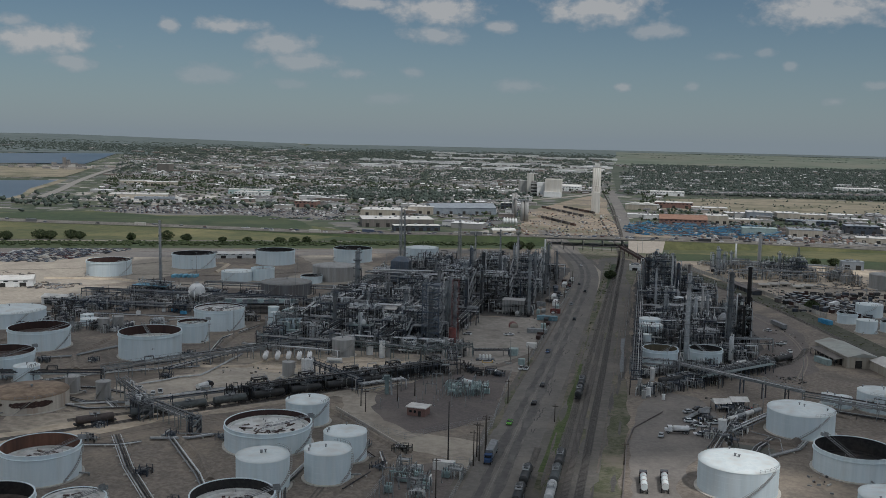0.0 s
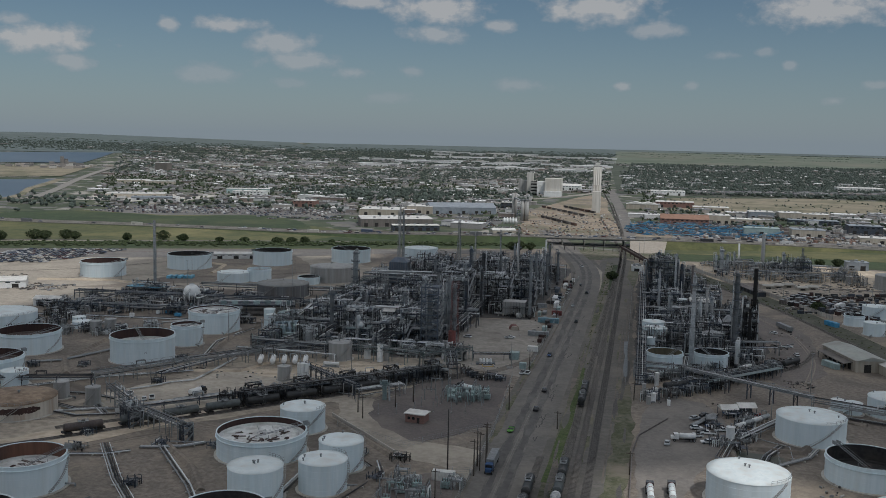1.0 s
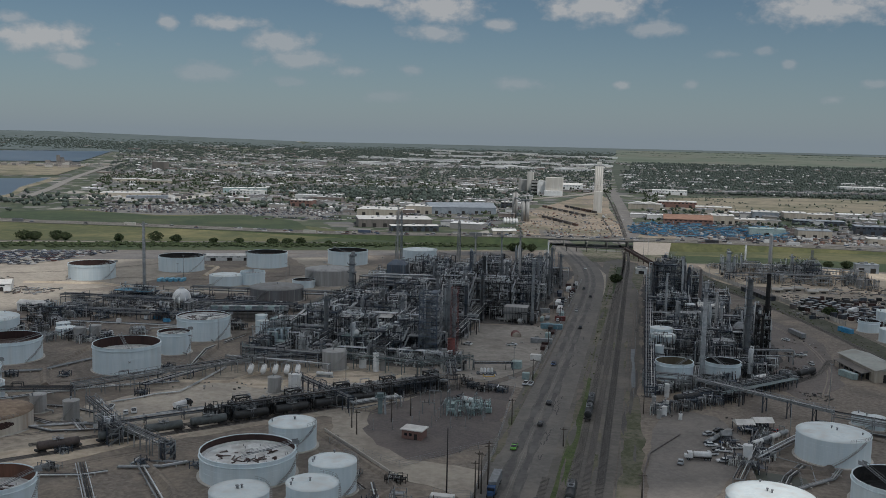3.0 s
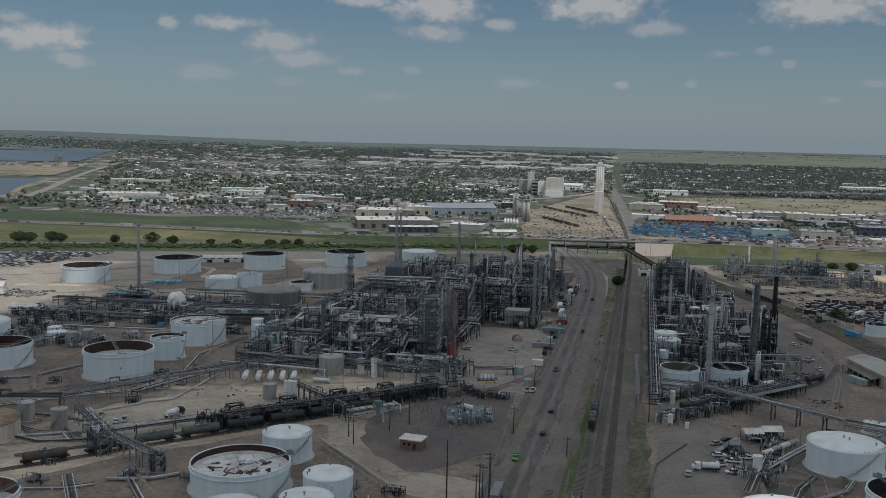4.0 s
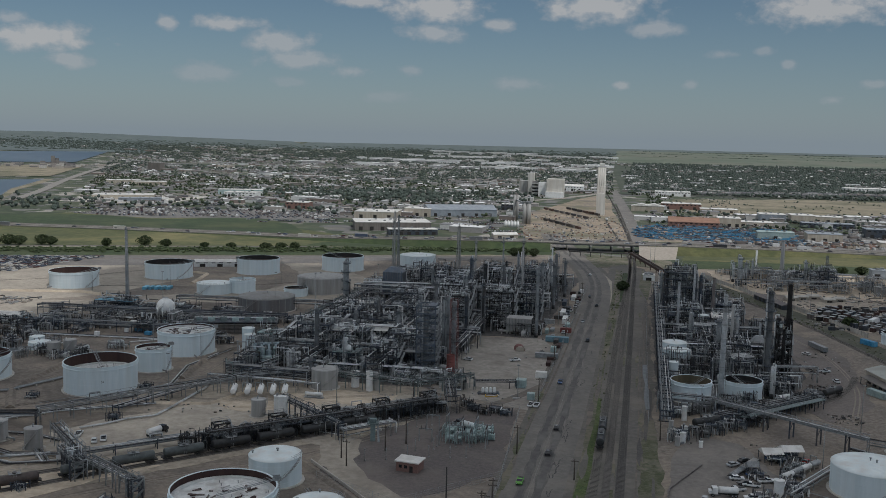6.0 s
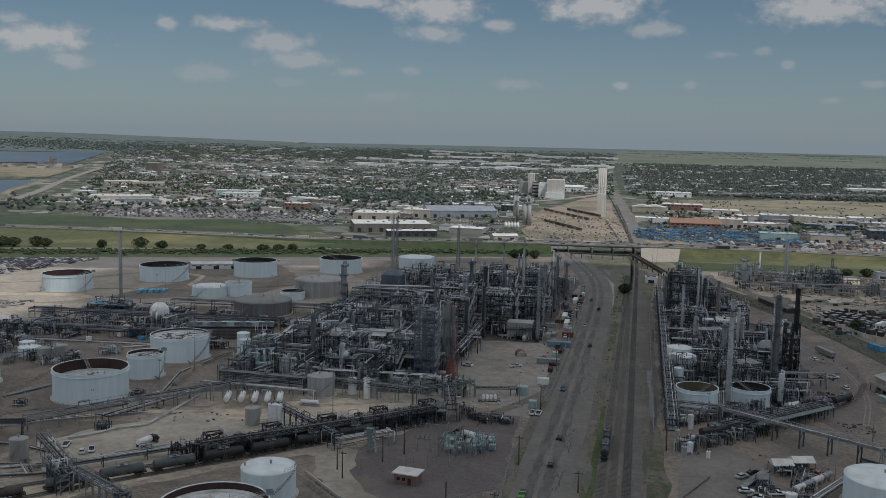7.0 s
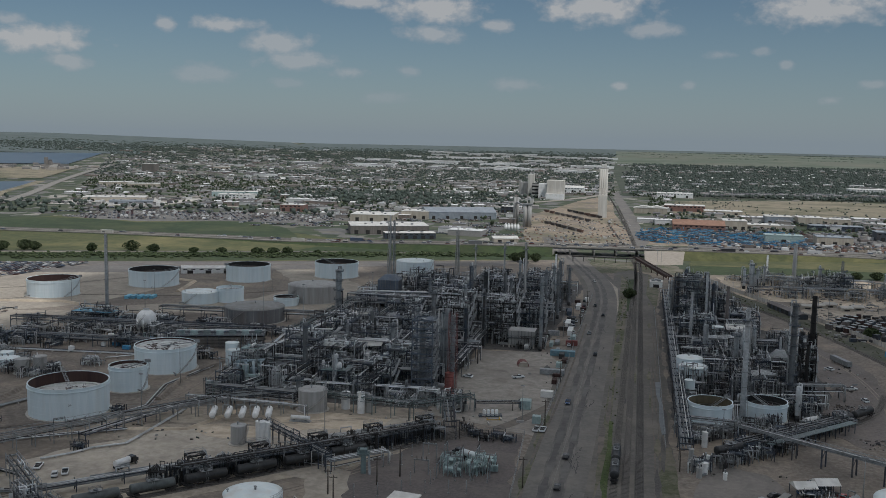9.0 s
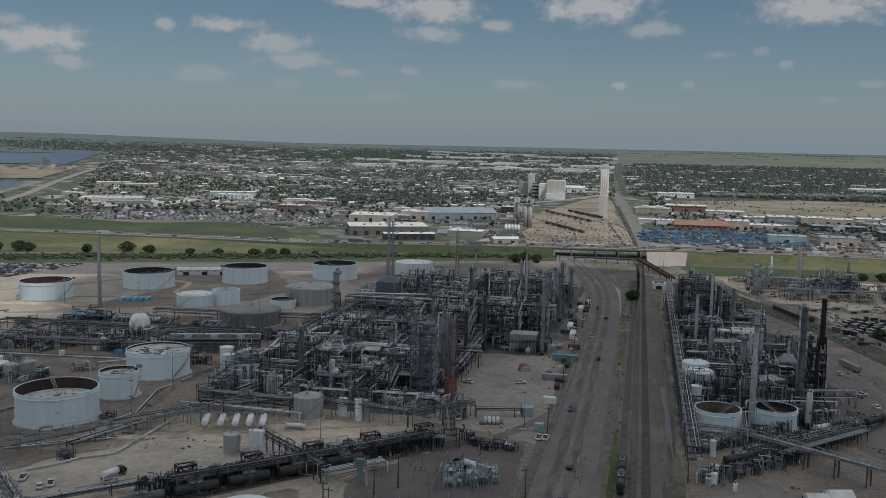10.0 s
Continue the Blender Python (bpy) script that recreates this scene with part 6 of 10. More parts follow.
def chimney(x, y, r0, r1, h, mat, label, rings=5, decks=0, seed=0):
    """A free-standing steel stack: tapering tube, flanges, platforms."""
    t = thing("stack", label, "chimney", x, y, 0, 0, "stacks")
    part("tube", Shape().lathe([(r0 * 1.25, 0), (r0, h * 0.12), (r1, h), (r1 * 0.8, h), (r1 * 0.8, h - 3)], n=24), mat, t)
    for i in range(rings):
        z = h * (0.2 + 0.78 * i / max(1, rings - 1))
        q = r0 + (r1 - r0) * (z / h) + 0.02
        part("flange", Shape().lathe([(q, z), (q + 0.18, z), (q + 0.18, z + 0.25), (q, z + 0.25)], n=20, smooth=False), mat, t)
    for i in range(decks):
        z = h * (i + 0.9) / decks
        q = r0 + (r1 - r0) * (z / h)
        s = Shape().lathe([(q, z), (q + 1.2, z), (q + 1.2, z + 0.15), (q, z + 0.15)], n=16, smooth=False)
        rail_loop(s, [((q + 1.15) * math.cos(a * 0.6283), (q + 1.15) * math.sin(a * 0.6283)) for a in range(11)], z + 0.15)
        part("platform", s, STEEL, t)
    s = Shape()
    for e in (-0.3, 0.3):
        s.bar((r0 + 0.5, e, 0), (r1 + 0.35, e, h - 0.5), 0.09)
    for i in range(int(h)):
        q = r0 + (r1 - r0) * i / h + 0.42
        s.bar((q, -0.3, i + 0.5), (q, 0.3, i + 0.5), 0.06)
    part("ladder", s, GALV, t)
    return t


def lattice(x, y, w0, w1, h, mat, label, name="lattice_tower", category="tower", bays=9, leg=0.28, rz=0.0):
    """A braced steel lattice tower."""
    t = thing(name, label, category, x, y, 0, rz, "lattice towers")
    corners = ((-1, -1), (1, -1), (1, 1), (-1, 1))

    def at(c, k):
        q = (w0 + (w1 - w0) * k / bays) / 2
        return (c[0] * q, c[1] * q, h * k / bays)

    for c in corners:
        part("leg", Shape().bar(at(c, 0), at(c, bays), leg), mat, t)
    for k in range(bays):
        for i in range(4):
            a, b = corners[i], corners[(i + 1) % 4]
            s = Shape().bar(at(a, k), at(b, k + 1), leg * 0.55)
            s.bar(at(b, k), at(a, k + 1), leg * 0.55)
            s.bar(at(a, k + 1), at(b, k + 1), leg * 0.55)
            part("brace", s, mat, t)
    return t


def light_pole(x, y, h, label="thin grey steel floodlight pole", mat=GALV):
    t = thing("light_pole", label, "light pole", x, y, 0, 0, "light poles")
    part("pole", Shape().cyl((0, 0, 0), (0, 0, h), 0.16, 8, 0.08), mat, t)
    part("lamp_head", Shape().box(0, 0, h, 1.4, 0.5, 0.3), GALV, t)
    return t


def sphere_tank(x, y, r, label):
    t = thing("sphere_tank", label, "pressure sphere", x, y, 0, 0)
    zc = r + 2.2
    part("sphere", Shape().ball((0, 0, zc), r, 32, 20), WHITE, t)
    for i in range(9):
        a = 2 * math.pi * i / 9
        part("leg", Shape().cyl((r * math.cos(a), r * math.sin(a), 0), (r * math.cos(a), r * math.sin(a), zc + 0.3), 0.32, 8), WHITE, t)
    part("top_platform", Shape().lathe([(0.1, zc + r + 0.3), (1.6, zc + r + 0.3), (1.6, zc + r + 0.45), (0.1, zc + r + 0.45)], n=12, smooth=False), GALV, t)
    stair(t, r, zc + r * 0.6, 3.6, 1.6, GALV, 18)


BLUESTEEL = surface("blue_grey_painted_steel", (0.085, 0.108, 0.14), (0.13, 0.155, 0.19), 0.6, 0.6, 0.1, stain=(0.09, 0.08, 0.07), stain_scale=0.15, stain_amount=0.5, vary=0.15)
PALEBLUE = surface("pale_blue_tarpaulin", (0.10, 0.32, 0.46), (0.18, 0.42, 0.55), 0.6, 0.6, stain=(0.28, 0.45, 0.52), stain_scale=0.4, stain_amount=0.6, vary=0.2)
OLDTEAL = surface("faded_teal_steel", (0.12, 0.165, 0.165), (0.17, 0.22, 0.22), 0.7, 0.6, 0.1, stain=(0.12, 0.12, 0.11), stain_scale=0.15, stain_amount=0.55, vary=0.15)


# ---- the main process area beside the road ----
structure(-105, 469, 8.5, 8.5, [4, 7.5, 11, 14.5, 18, 21.5, 25, 28.5, 32], 101, BLUESTEEL, "tall blue-grey braced steel tower structure", 2, 2, kit=False)
column(-106.0, 469.5, 1.2, 29, 102, COLUMNGREY, decks=3)
column(-98.5, 483, 1.1, 34, 103, COLUMNGREY, decks=4)
column(-101.5, 489, 1.2, 31, 104, GALV, decks=4)
lattice(-94.0, 474, 3.6, 3.2, 34, surface("weathered_red_steel", (0.16, 0.06, 0.055), (0.22, 0.085, 0.075), 0.8, 0.6, stain=(0.07, 0.06, 0.06), stain_scale=0.2, stain_amount=0.7, vary=0.2), "dull red steel lattice tower beside the columns", bays=10, leg=0.17)
column(-94.0, 474, 0.9, 33, 1021, COLUMNGREY, "slim grey column inside the red lattice", 2, False)
chimney(-94.3, 469.5, 1.9, 1.8, 9.5, surface("dull_red_enamel", (0.17, 0.045, 0.036), (0.24, 0.068, 0.055), 0.7, 0.6, stain=(0.09, 0.06, 0.055), stain_scale=0.25, stain_amount=0.7, streak=True, vary=0), "short red-painted upright drum with bands", 6)
column(-159, 474, 1.1, 26, 105, COLUMNGREY, decks=3)
light_pole(-160.5, 476, 42, "thin tall grey mast beside a column")
column(-190, 614, 1.7, 29, 106, GALV, decks=5)
column(-140, 458, 1.25, 17, 107, CLADDING, decks=2)
column(-131.3, 476, 1.0, 14, 108, WHITE, decks=2)
column(-66.5, 563, 0.95, 38, 109, GALV, "tall pale insulated column standing beside the yard", 2, False)
heater(-76.5, 571, 13.5, 10, 9.0, 0.9, 0, 110, TANKGREY, 0, "pale grey ribbed furnace box beside the yard", hood=False)
heater(-172, 662, 13, 10, 17, 1.1, 0, 111, BLUESTEEL, 0, "blue-grey furnace with a sloping hood")
lattice(-175, 676, 4.4, 3.6, 52, GALV, "tall grey lattice stack tower behind the furnace", bays=14, leg=0.22)
chimney(-176, 676, 0.5, 0.42, 56, TANKGREY, "slim grey stack inside the lattice tower", 8)
chimney(-173.6, 676, 0.45, 0.4, 53, GALV, "slim grey stack inside the lattice tower", 8)
lattice(-151, 774, 3.4, 1.6, 38, GALV, "grey lattice mast at the edge of the plant", bays=12, leg=0.2)
chimney(-151, 774, 0.3, 0.28, 40, TANKGREY, "slim grey flare stack held by a lattice", 6)
chimney(-85, 645, 0.75, 0.55, 46, TANKGREY, "grey steel stack among dark units", 5, 1)
chimney(-104, 690, 0.6, 0.45, 40, GALV, "grey steel stack among dark units", 5, 1)
chimney(-128, 720, 0.6, 0.45, 35, TANKGREY, "grey steel stack among dark units", 5, 1)
chimney(-72, 700, 0.6, 0.5, 33, WHITE, "slim white stack among dark units", 4)
structure(-141, 462, 12, 10, [5, 10], 112, STEEL, "open steel table structure with a white drum on top", 4, 2)
structure(-122, 462, 12, 11, [5, 9.5, 14], 113, STEEL, nx=3)
structure(-118, 486, 16, 12, [5, 10, 15], 114, STEEL, nx=4)
structure(-148, 492, 18, 12, [5, 9.5, 13.5], 115, STEEL, nx=4)
structure(-170, 505, 16, 12, [4.5, 9, 13], 116, STEEL, nx=3)
structure(-140, 520, 20, 12, [5, 10, 14.5], 117, STEEL, nx=4)
structure(-112, 516, 18, 14, [5, 10, 15, 19], 118, STEEL, nx=4)
structure(-166, 545, 16, 14, [5, 10, 14], 119, STEEL, nx=3)
structure(-132, 556, 18, 12, [5, 10, 15], 120, STEEL, nx=4)
structure(-108, 552, 14, 14, [6, 12, 18, 23], 121, BLACK, "dark sooty steel structure crowded with pipes", 3)
structure(-92, 590, 20, 14, [5, 10, 15, 20], 122, BLACK, "dark sooty steel structure crowded with pipes", 4)
structure(-118, 600, 20, 14, [5, 10, 15, 21], 123, BLACK, "dark sooty steel structure crowded with pipes", 4)
structure(-78, 618, 16, 14, [5, 10, 16], 124, STEEL, nx=3)
structure(-146, 600, 18, 14, [5, 10, 15], 125, STEEL, nx=4)
structure(-100, 640, 22, 14, [6, 12, 18, 24], 126, BLACK, "dark sooty steel structure crowded with pipes", 4)
structure(-130, 650, 20, 16, [6, 12, 18], 127, STEEL, nx=4)
structure(-80, 660, 18, 14, [6, 12, 18, 23], 128, STEEL, nx=3)
structure(-150, 690, 18, 14, [6, 12, 17], 129, STEEL, nx=3)
structure(-110, 700, 20, 14, [6, 12, 18], 130, STEEL, nx=4)
structure(-82, 715, 18, 14, [6, 12, 17], 131, STEEL, nx=3)
structure(-165, 580, 14, 12, [5, 10], 132, STEEL, nx=3, roof=True)
for k, (cx, cy, r, h, m) in enumerate(((-152, 512, 1.2, 19, CLADDING), (-128, 505, 1.4, 22, CLADDING), (-124, 536, 1.1, 24, GALV), (-148, 540, 1.3, 20, CLADDING), (-99, 530, 1.0, 26, STEEL), (-96, 566, 1.2, 28, DARKPIPE),
                                   (-108, 576, 1.3, 30, GALV), (-126, 582, 1.2, 25, CLADDING), (-103, 612, 1.5, 32, DARKPIPE), (-88, 606, 1.0, 30, CLADDING), (-114, 626, 1.3, 33, STEEL))):
    column(cx, cy, r * 0.78, h, 140 + k, COLUMNGREY if m is CLADDING else m)
for k, (cx, cy, r, h, m) in enumerate(((-94, 626, 1.1, 30, CLADDING), (-72, 640, 1.3, 31, GALV), (-66, 652, 1.1, 29, CLADDING), (-67, 676, 1.2, 32, CLADDING), (-72, 690, 1.0, 27, GALV), (-63, 700, 1.1, 25, CLADDING),
                                   (-90, 684, 1.4, 30, DARKPIPE), (-122, 676, 1.2, 27, GALV), (-140, 634, 1.1, 24, CLADDING), (-138, 668, 1.3, 22, STEEL), (-98, 724, 1.1, 25, GALV))):
    column(cx, cy, r * 0.78, h, 160 + k, COLUMNGREY if m is CLADDING else m)
for k, (gx, gy, w, d, h, m) in enumerate(((-139, 506, 11, 8, 11, ROOFPALE), (-122, 500, 6, 5, 12, WHITE), (-149, 492, 17, 11, 12.6, ROOFPALE), (-126, 488, 9, 6, 8, GALV), (-112, 474, 8, 7, 9, GALV), (-108, 508, 9, 6, 14, GALV))):
    t = thing("shelter_roof", "pale weathered shelter roof on steel legs", "shelter", gx, gy, 0, (8, -12, 3, 0, 5, 0)[k], "shelters")
    if k in (0, 1):
        part("roof", Shape().gable(-w / 2, w / 2, -d / 2, d / 2, h, h + 1.6), m, t)
    else:
        part("roof", Shape().box(0, 0, h, w, d, 0.3), m, t)
    for e in (-1, 1):
        for f in (-1, 1):
            part("leg", Shape().box(e * (w / 2 - 0.3), f * (d / 2 - 0.3), 0, 0.3, 0.3, h), STEEL, t)
t = thing("drum_table", "teal-decked steel table carrying a white round drum", "steel structure", -140, 461, 0, 6)
part("deck", Shape().box(0, 0, 10.2, 12, 9, 0.25), OLDTEAL, t)
part("drum", Shape().ball((1, -2.6, 12.0), 1.5, 20, 12), WHITE, t)
part("hand_rail", Shape().bar((-6, -4.5, 11.4), (6, -4.5, 11.4), 0.07).bar((6, -4.5, 11.4), (6, 4.5, 11.4), 0.07).bar((-6, -4.5, 11.4), (-6, 4.5, 11.4), 0.07), GALV, t)
for e in (-1, 1):
    for f in (-1, 1):
        part("leg", Shape().box(e * 5.7, f * 4.2, 0, 0.4, 0.4, 10.2), STEEL, t)
rack(-186, 450, -186, 760, 7, [5.5, 8], 171, 5)
rack(-158, 452, -158, 700, 7, [6, 8.5], 172, 5)
rack(-124, 448, -126, 740, 7, [6, 8.5, 11], 173, 5)
rack(-98, 500, -98, 740, 6, [6, 8.5], 174, 5)
rack(-190, 478, -100, 478, 6, [7, 9.5], 175, 5)
rack(-190, 530, -92, 530, 7, [7, 9.5], 176, 6)
rack(-188, 574, -92, 576, 7, [8, 10.5], 177, 6)
rack(-188, 628, -66, 630, 7, [8, 10.5, 13], 178, 6)
rack(-170, 740, -60, 740, 6, [7, 9.5], 179, 5)
rack(-140, 438, -101, 432, 3.4, [5.2, 6.8], 180, 3, OLDTEAL, 7, pipes=OLDPIPES, rmax=0.2, truss=True, label="teal-grey truss pipe bridge along the plant edge")
rack(-101, 432, -81, 450, 3.2, [5.2, 6.6], 1801, 3, OLDTEAL, 9, pipes=OLDPIPES, rmax=0.2, truss=True, label="teal-grey truss pipe bridge over the yard edge")
rack(-186, 436, -148, 434, 4, [3.4, 5.0, 6.6], 1802, 5, STEEL, 6, pipes=OLDPIPES, rmax=0.2, label="dark wall of stacked pipes behind the bullet tanks")
rng = random.Random(77)
for k in range(112):
    gx, gy = rng.uniform(-186, -66), rng.uniform(452, 755)
    if gx > -98 and gy < 556:
        gx -= 60
    dark = gx > -124 and gy > 560
    piping(gx, gy, rng.uniform(8, 16), rng.uniform(8, 16), rng.uniform(6, 17), 1000 + k, 20, (DARKPIPE, BLACK, GALV, DARKPIPE, BRIGHT) if dark else PIPEMATS)
for k in range(26):
    gx, gy = rng.uniform(-184, -66), rng.uniform(455, 750)
    if gx > -98 and gy < 556:
        gx -= 55
    vessel(gx, gy, 0, rng.uniform(4, 9), rng.uniform(0.6, 1.3), rng.choice((0, 90)), 1100 + k, rng.choice((CLADDING, GALV, WHITE, TANKGREY)))
for k, (gx, gy, w, d, z) in enumerate(((-172, 512, 14, 8, 11), (-112, 500, 15, 8, 13), (-140, 574, 18, 8, 11), (-110, 630, 18, 8, 14), (-158, 632, 15, 8, 11), (-84, 740, 16, 8, 10))):
    air_cooler(gx, gy, z, w, d, 190 + k)

# the pale lagged pipe runs that cross the unit above its decks
for k, (pts, r, n) in enumerate((([(-182, 481, 9), (-188.6, 523, 9), (-188.6, 523, 11.5), (-166, 529, 11.5)], 0.42, 2), ([(-182, 484, 10.5), (-175, 579, 10.5)], 0.4, 3), ([(-164.5, 490, 9.5), (-164, 524, 9.5), (-160, 524, 14)], 0.34, 3), ([(-121, 509, 10.5), (-116, 540, 10.5)], 0.34, 3), ([(-119, 547, 14), (-118, 590, 14)], 0.6, 1),
                                  ([(-185, 634, 13.5), (-132, 643, 13.5)], 0.45, 2), ([(-150, 503, 13), (-108, 506, 13)], 0.3, 3), ([(-160, 512, 12), (-122, 513, 12), (-122, 513, 7)], 0.32, 2), ([(-176, 458, 5.5), (-150, 456, 5.5), (-150, 456, 1)], 0.3, 3), ([(-146, 452, 6.0), (-104, 455, 6.0), (-104, 455, 0.5)], 0.26, 3))):
    t = thing("overhead_pipe_run", "pale lagged pipes carried high on steel legs", "piping", 0, 0, 0, 0, "overhead pipe runs")
    for j in range(n):
        run = [(x + j * 0.55, y + j * 1.15, z) for x, y, z in pts]
        part("pipe", Shape().pipe(run, r * (1 - 0.15 * j), 9), BRIGHT if (k + j) % 2 else CLADDING, t)
    for a, b in zip(pts, pts[1:]):
        d = math.hypot(b[0] - a[0], b[1] - a[1])
        for i in range(int(d / 9) + 1 if d > 5 else 0):
            u = (i + 0.5) / (int(d / 9) + 1)
            part("support_leg", Shape().box(a[0] + (b[0] - a[0]) * u + n * 0.27, a[1] + (b[1] - a[1]) * u + n * 0.5, 0, 0.26, 0.26, a[2] - r * 0.9), STEEL, t)

# the front row of the main unit: low pipes, pumps and small vessels before the tall frames
for k in (0, *range(6, 26)):
    piping(-186 + k * 3.9 + rng.uniform(-2, 2), rng.uniform(447, 462), rng.uniform(7, 11), rng.uniform(6, 9), rng.uniform(4, 9), 2000 + k, 18, (BRIGHT, CLADDING, CLADDING, GALV, BRIGHT, DARKPIPE))
for k, (gx, gy, h, r) in enumerate(((-164, 456, 11, 0.7), (-153, 450, 9, 0.9), (-130, 452, 8, 0.7), (-116, 451, 7, 0.8), (-109, 455, 9, 0.6), (-92, 452, 6, 0.8), (-148, 466, 12, 0.7), (-126, 474, 15, 0.6))):
    column(gx, gy, r, h, 2100 + k, (CLADDING, COLUMNGREY, GALV)[k % 3], "small upright vessel among low pipes", 1, False, "vessel", "upright_vessel")
for k in range(8):
    vessel(-180 + k * 11, 449 + rng.uniform(-3, 5), 0, rng.uniform(3, 6), rng.uniform(0.5, 0.9), rng.choice((0, 90)), 2150 + k, (WHITE, CLADDING, WHITE)[k % 3], "pale exchanger drum among low pipes")


# ---- the process area beyond the railway ----
chimney(21.6, 459, 1.2, 0.8, 45, GALV, "tall grey weathered steel stack", 7, 1)
column(44, 496, 1.15, 42, 201, COLUMNGREY, "tall grey insulated column with many platforms", 10)
SOOT = surface("matt_soot", (0.006, 0.006, 0.0065), (0.014, 0.0135, 0.013), 0.8, 0.95, stain=(0.025, 0.021, 0.018), stain_scale=0.2, stain_amount=0.5, vary=0.05)
chimney(55, 518, 1.3, 1.0, 42, SOOT, "tall black sooty steel stack", 4)
structure(53, 515, 6, 6, [5, 10, 15, 20], 202, BLACK, "black sooty steel frame round the stack", 3, 2)
chimney(52.5, 512, 0.7, 0.6, 22, SOOT, "short black steel stack beside the tall one", 3)
lattice(55, 518, 4.6, 3.0, 26, SOOT, "black braced steel frame that props the stack", bays=6, leg=0.3)
column(51, 520, 1.2, 26, 203, BLACK, "black sooty upright vessel", 3)
structure(11, 658, 19, 16, [6, 12, 18, 23, 27], 204, STEEL, "tall dark steel structure with columns and pipe loops", 4, 3)
for k, (dx, dy, h) in enumerate(((-8, -4, 31), (-3, 5, 34), (2, -5, 33), (8, 3, 32), (12, -6, 28), (-11, 6, 27))):
    column(11 + dx, 658 + dy, 1.0, h - 2, 210 + k, (DARKPIPE, STEEL, GALV)[k % 3])
chimney(29, 629, 1.0, 0.85, 28, BROWNSTACK, "brown weathered steel stack", 4)
chimney(19, 648, 0.8, 0.7, 33, GALV, "slim grey steel stack", 4)
chimney(8, 590, 0.8, 0.65, 30, GALV, "slim grey steel stack", 4)
chimney(34, 560, 0.8, 0.65, 24, TANKGREY, "slim grey steel stack", 4)
column(26, 540, 1.2, 20, 220, GALV, decks=3)
column(30, 552, 1.1, 19, 221, CLADDING, decks=3)
column(14, 566, 1.3, 18, 222, GALV, decks=2)
column(43, 470, 0.9, 14, 223, CLADDING, decks=2)
column(38, 578, 1.0, 17, 224, CLADDING, decks=2)
structure(18, 545, 14, 12, [5, 9], 225, STEEL, nx=3)
structure(34, 535, 12, 12, [5, 10], 226, STEEL, nx=3)
structure(12, 606, 18, 14, [5, 10, 14], 227, STEEL, nx=4)
structure(34, 604, 14, 14, [5, 10], 228, STEEL, nx=3, roof=True)
structure(22, 690, 22, 16, [5, 10, 15], 229, STEEL, nx=4)
structure(40, 650, 16, 14, [5, 10], 230, STEEL, nx=3)
air_cooler(32, 508, 8, 14, 9, 231, 35, "sloping grey slatted air cooler bank on legs")
air_cooler(22, 576, 9, 16, 8, 232)
heater(46, 545, 8, 7, 9, 0.6, 18, 233, GALV)
rack(-1, 412, -1.5, 735, 4.5, [4, 6, 8], 234, 4, pipes=(CLADDING, CLADDING, GALV, BRIGHT, COLUMNGREY), label="pipe rack beside the railway with pale pipes")
rack(2, 532, 58, 538, 6, [6, 8.5], 235, 5)
rack(0, 580, 50, 584, 6, [6, 8.5], 236, 5)
rack(-2, 625, 46, 630, 6, [7, 9.5], 237, 5)
rack(22, 520, 20, 700, 6, [7, 9.5], 238, 5)
rack(40, 500, 66, 506, 4, [4, 7], 239, 4, GALV, label="pale steel pipe rack beside the black stack")
rng = random.Random(78)
for k in range(68):
    gx, gy = rng.uniform(2, 54), rng.uniform(476, 716)
    if gx > 40 and gy > 640:
        gx -= 18
    piping(gx, gy, rng.uniform(7, 14), rng.uniform(7, 14), rng.uniform(5, 14), 1200 + k, 28, (DARKPIPE, STEEL, GALV, CLADDING, DARKPIPE))
for k in range(16):
    vessel(rng.uniform(6, 50), rng.uniform(530, 700), 0, rng.uniform(4, 8), rng.uniform(0.6, 1.2), rng.choice((0, 90)), 1300 + k, rng.choice((CLADDING, GALV, WHITE, TANKGREY)))
for k, (pts, r) in enumerate((([(3, 478, 3), (22, 482, 3), (22, 482, 6), (40, 486, 6)], 0.3), ([(4, 500, 5), (30, 503, 5), (30, 503, 1)], 0.32), ([(12, 520, 6.5), (44, 526, 6.5), (44, 526, 2)], 0.34), ([(40, 488, 5.5), (57, 492, 5.5), (57, 492, 1)], 0.2), ([(42, 482, 3.5), (56, 486, 3.5), (56, 486, 1)], 0.2), ([(24, 584, 9), (34, 526, 7)], 0.42), ([(2, 556, 8), (30, 560, 8), (30, 560, 3)], 0.34), ([(18, 452, 2.5), (20, 478, 2.5), (44, 482, 2.5)], 0.26))):
    t = thing("overhead_pipe_run", "pale lagged pipes on steel legs", "piping", 0, 0, 0, 0, "overhead pipe runs")
    for j in range(3):
        part("pipe", Shape().pipe([(x + j * 0.8, y + j * 0.7, z) for x, y, z in pts], r * (1 - 0.2 * j), 8), (BRIGHT, CLADDING, GALV)[(j + k) % 3], t)
    for a, b in zip(pts, pts[1:]):
        d = math.hypot(b[0] - a[0], b[1] - a[1])
        for i in range(int(d / 9) + 1 if d > 5 else 0):
            u = (i + 0.5) / (int(d / 9) + 1)
            part("support_leg", Shape().box(a[0] + (b[0] - a[0]) * u + 0.8, a[1] + (b[1] - a[1]) * u + 0.7, 0, 0.24, 0.24, a[2] + (b[2] - a[2]) * u - r * 0.5), STEEL, t)
# pipe bridge over the yard and the small vessels at its foot
rack(-4, 439, 18, 437, 4, [5, 7.5], 240, 4, GALV, label="pale pipe bridge beside the railway")


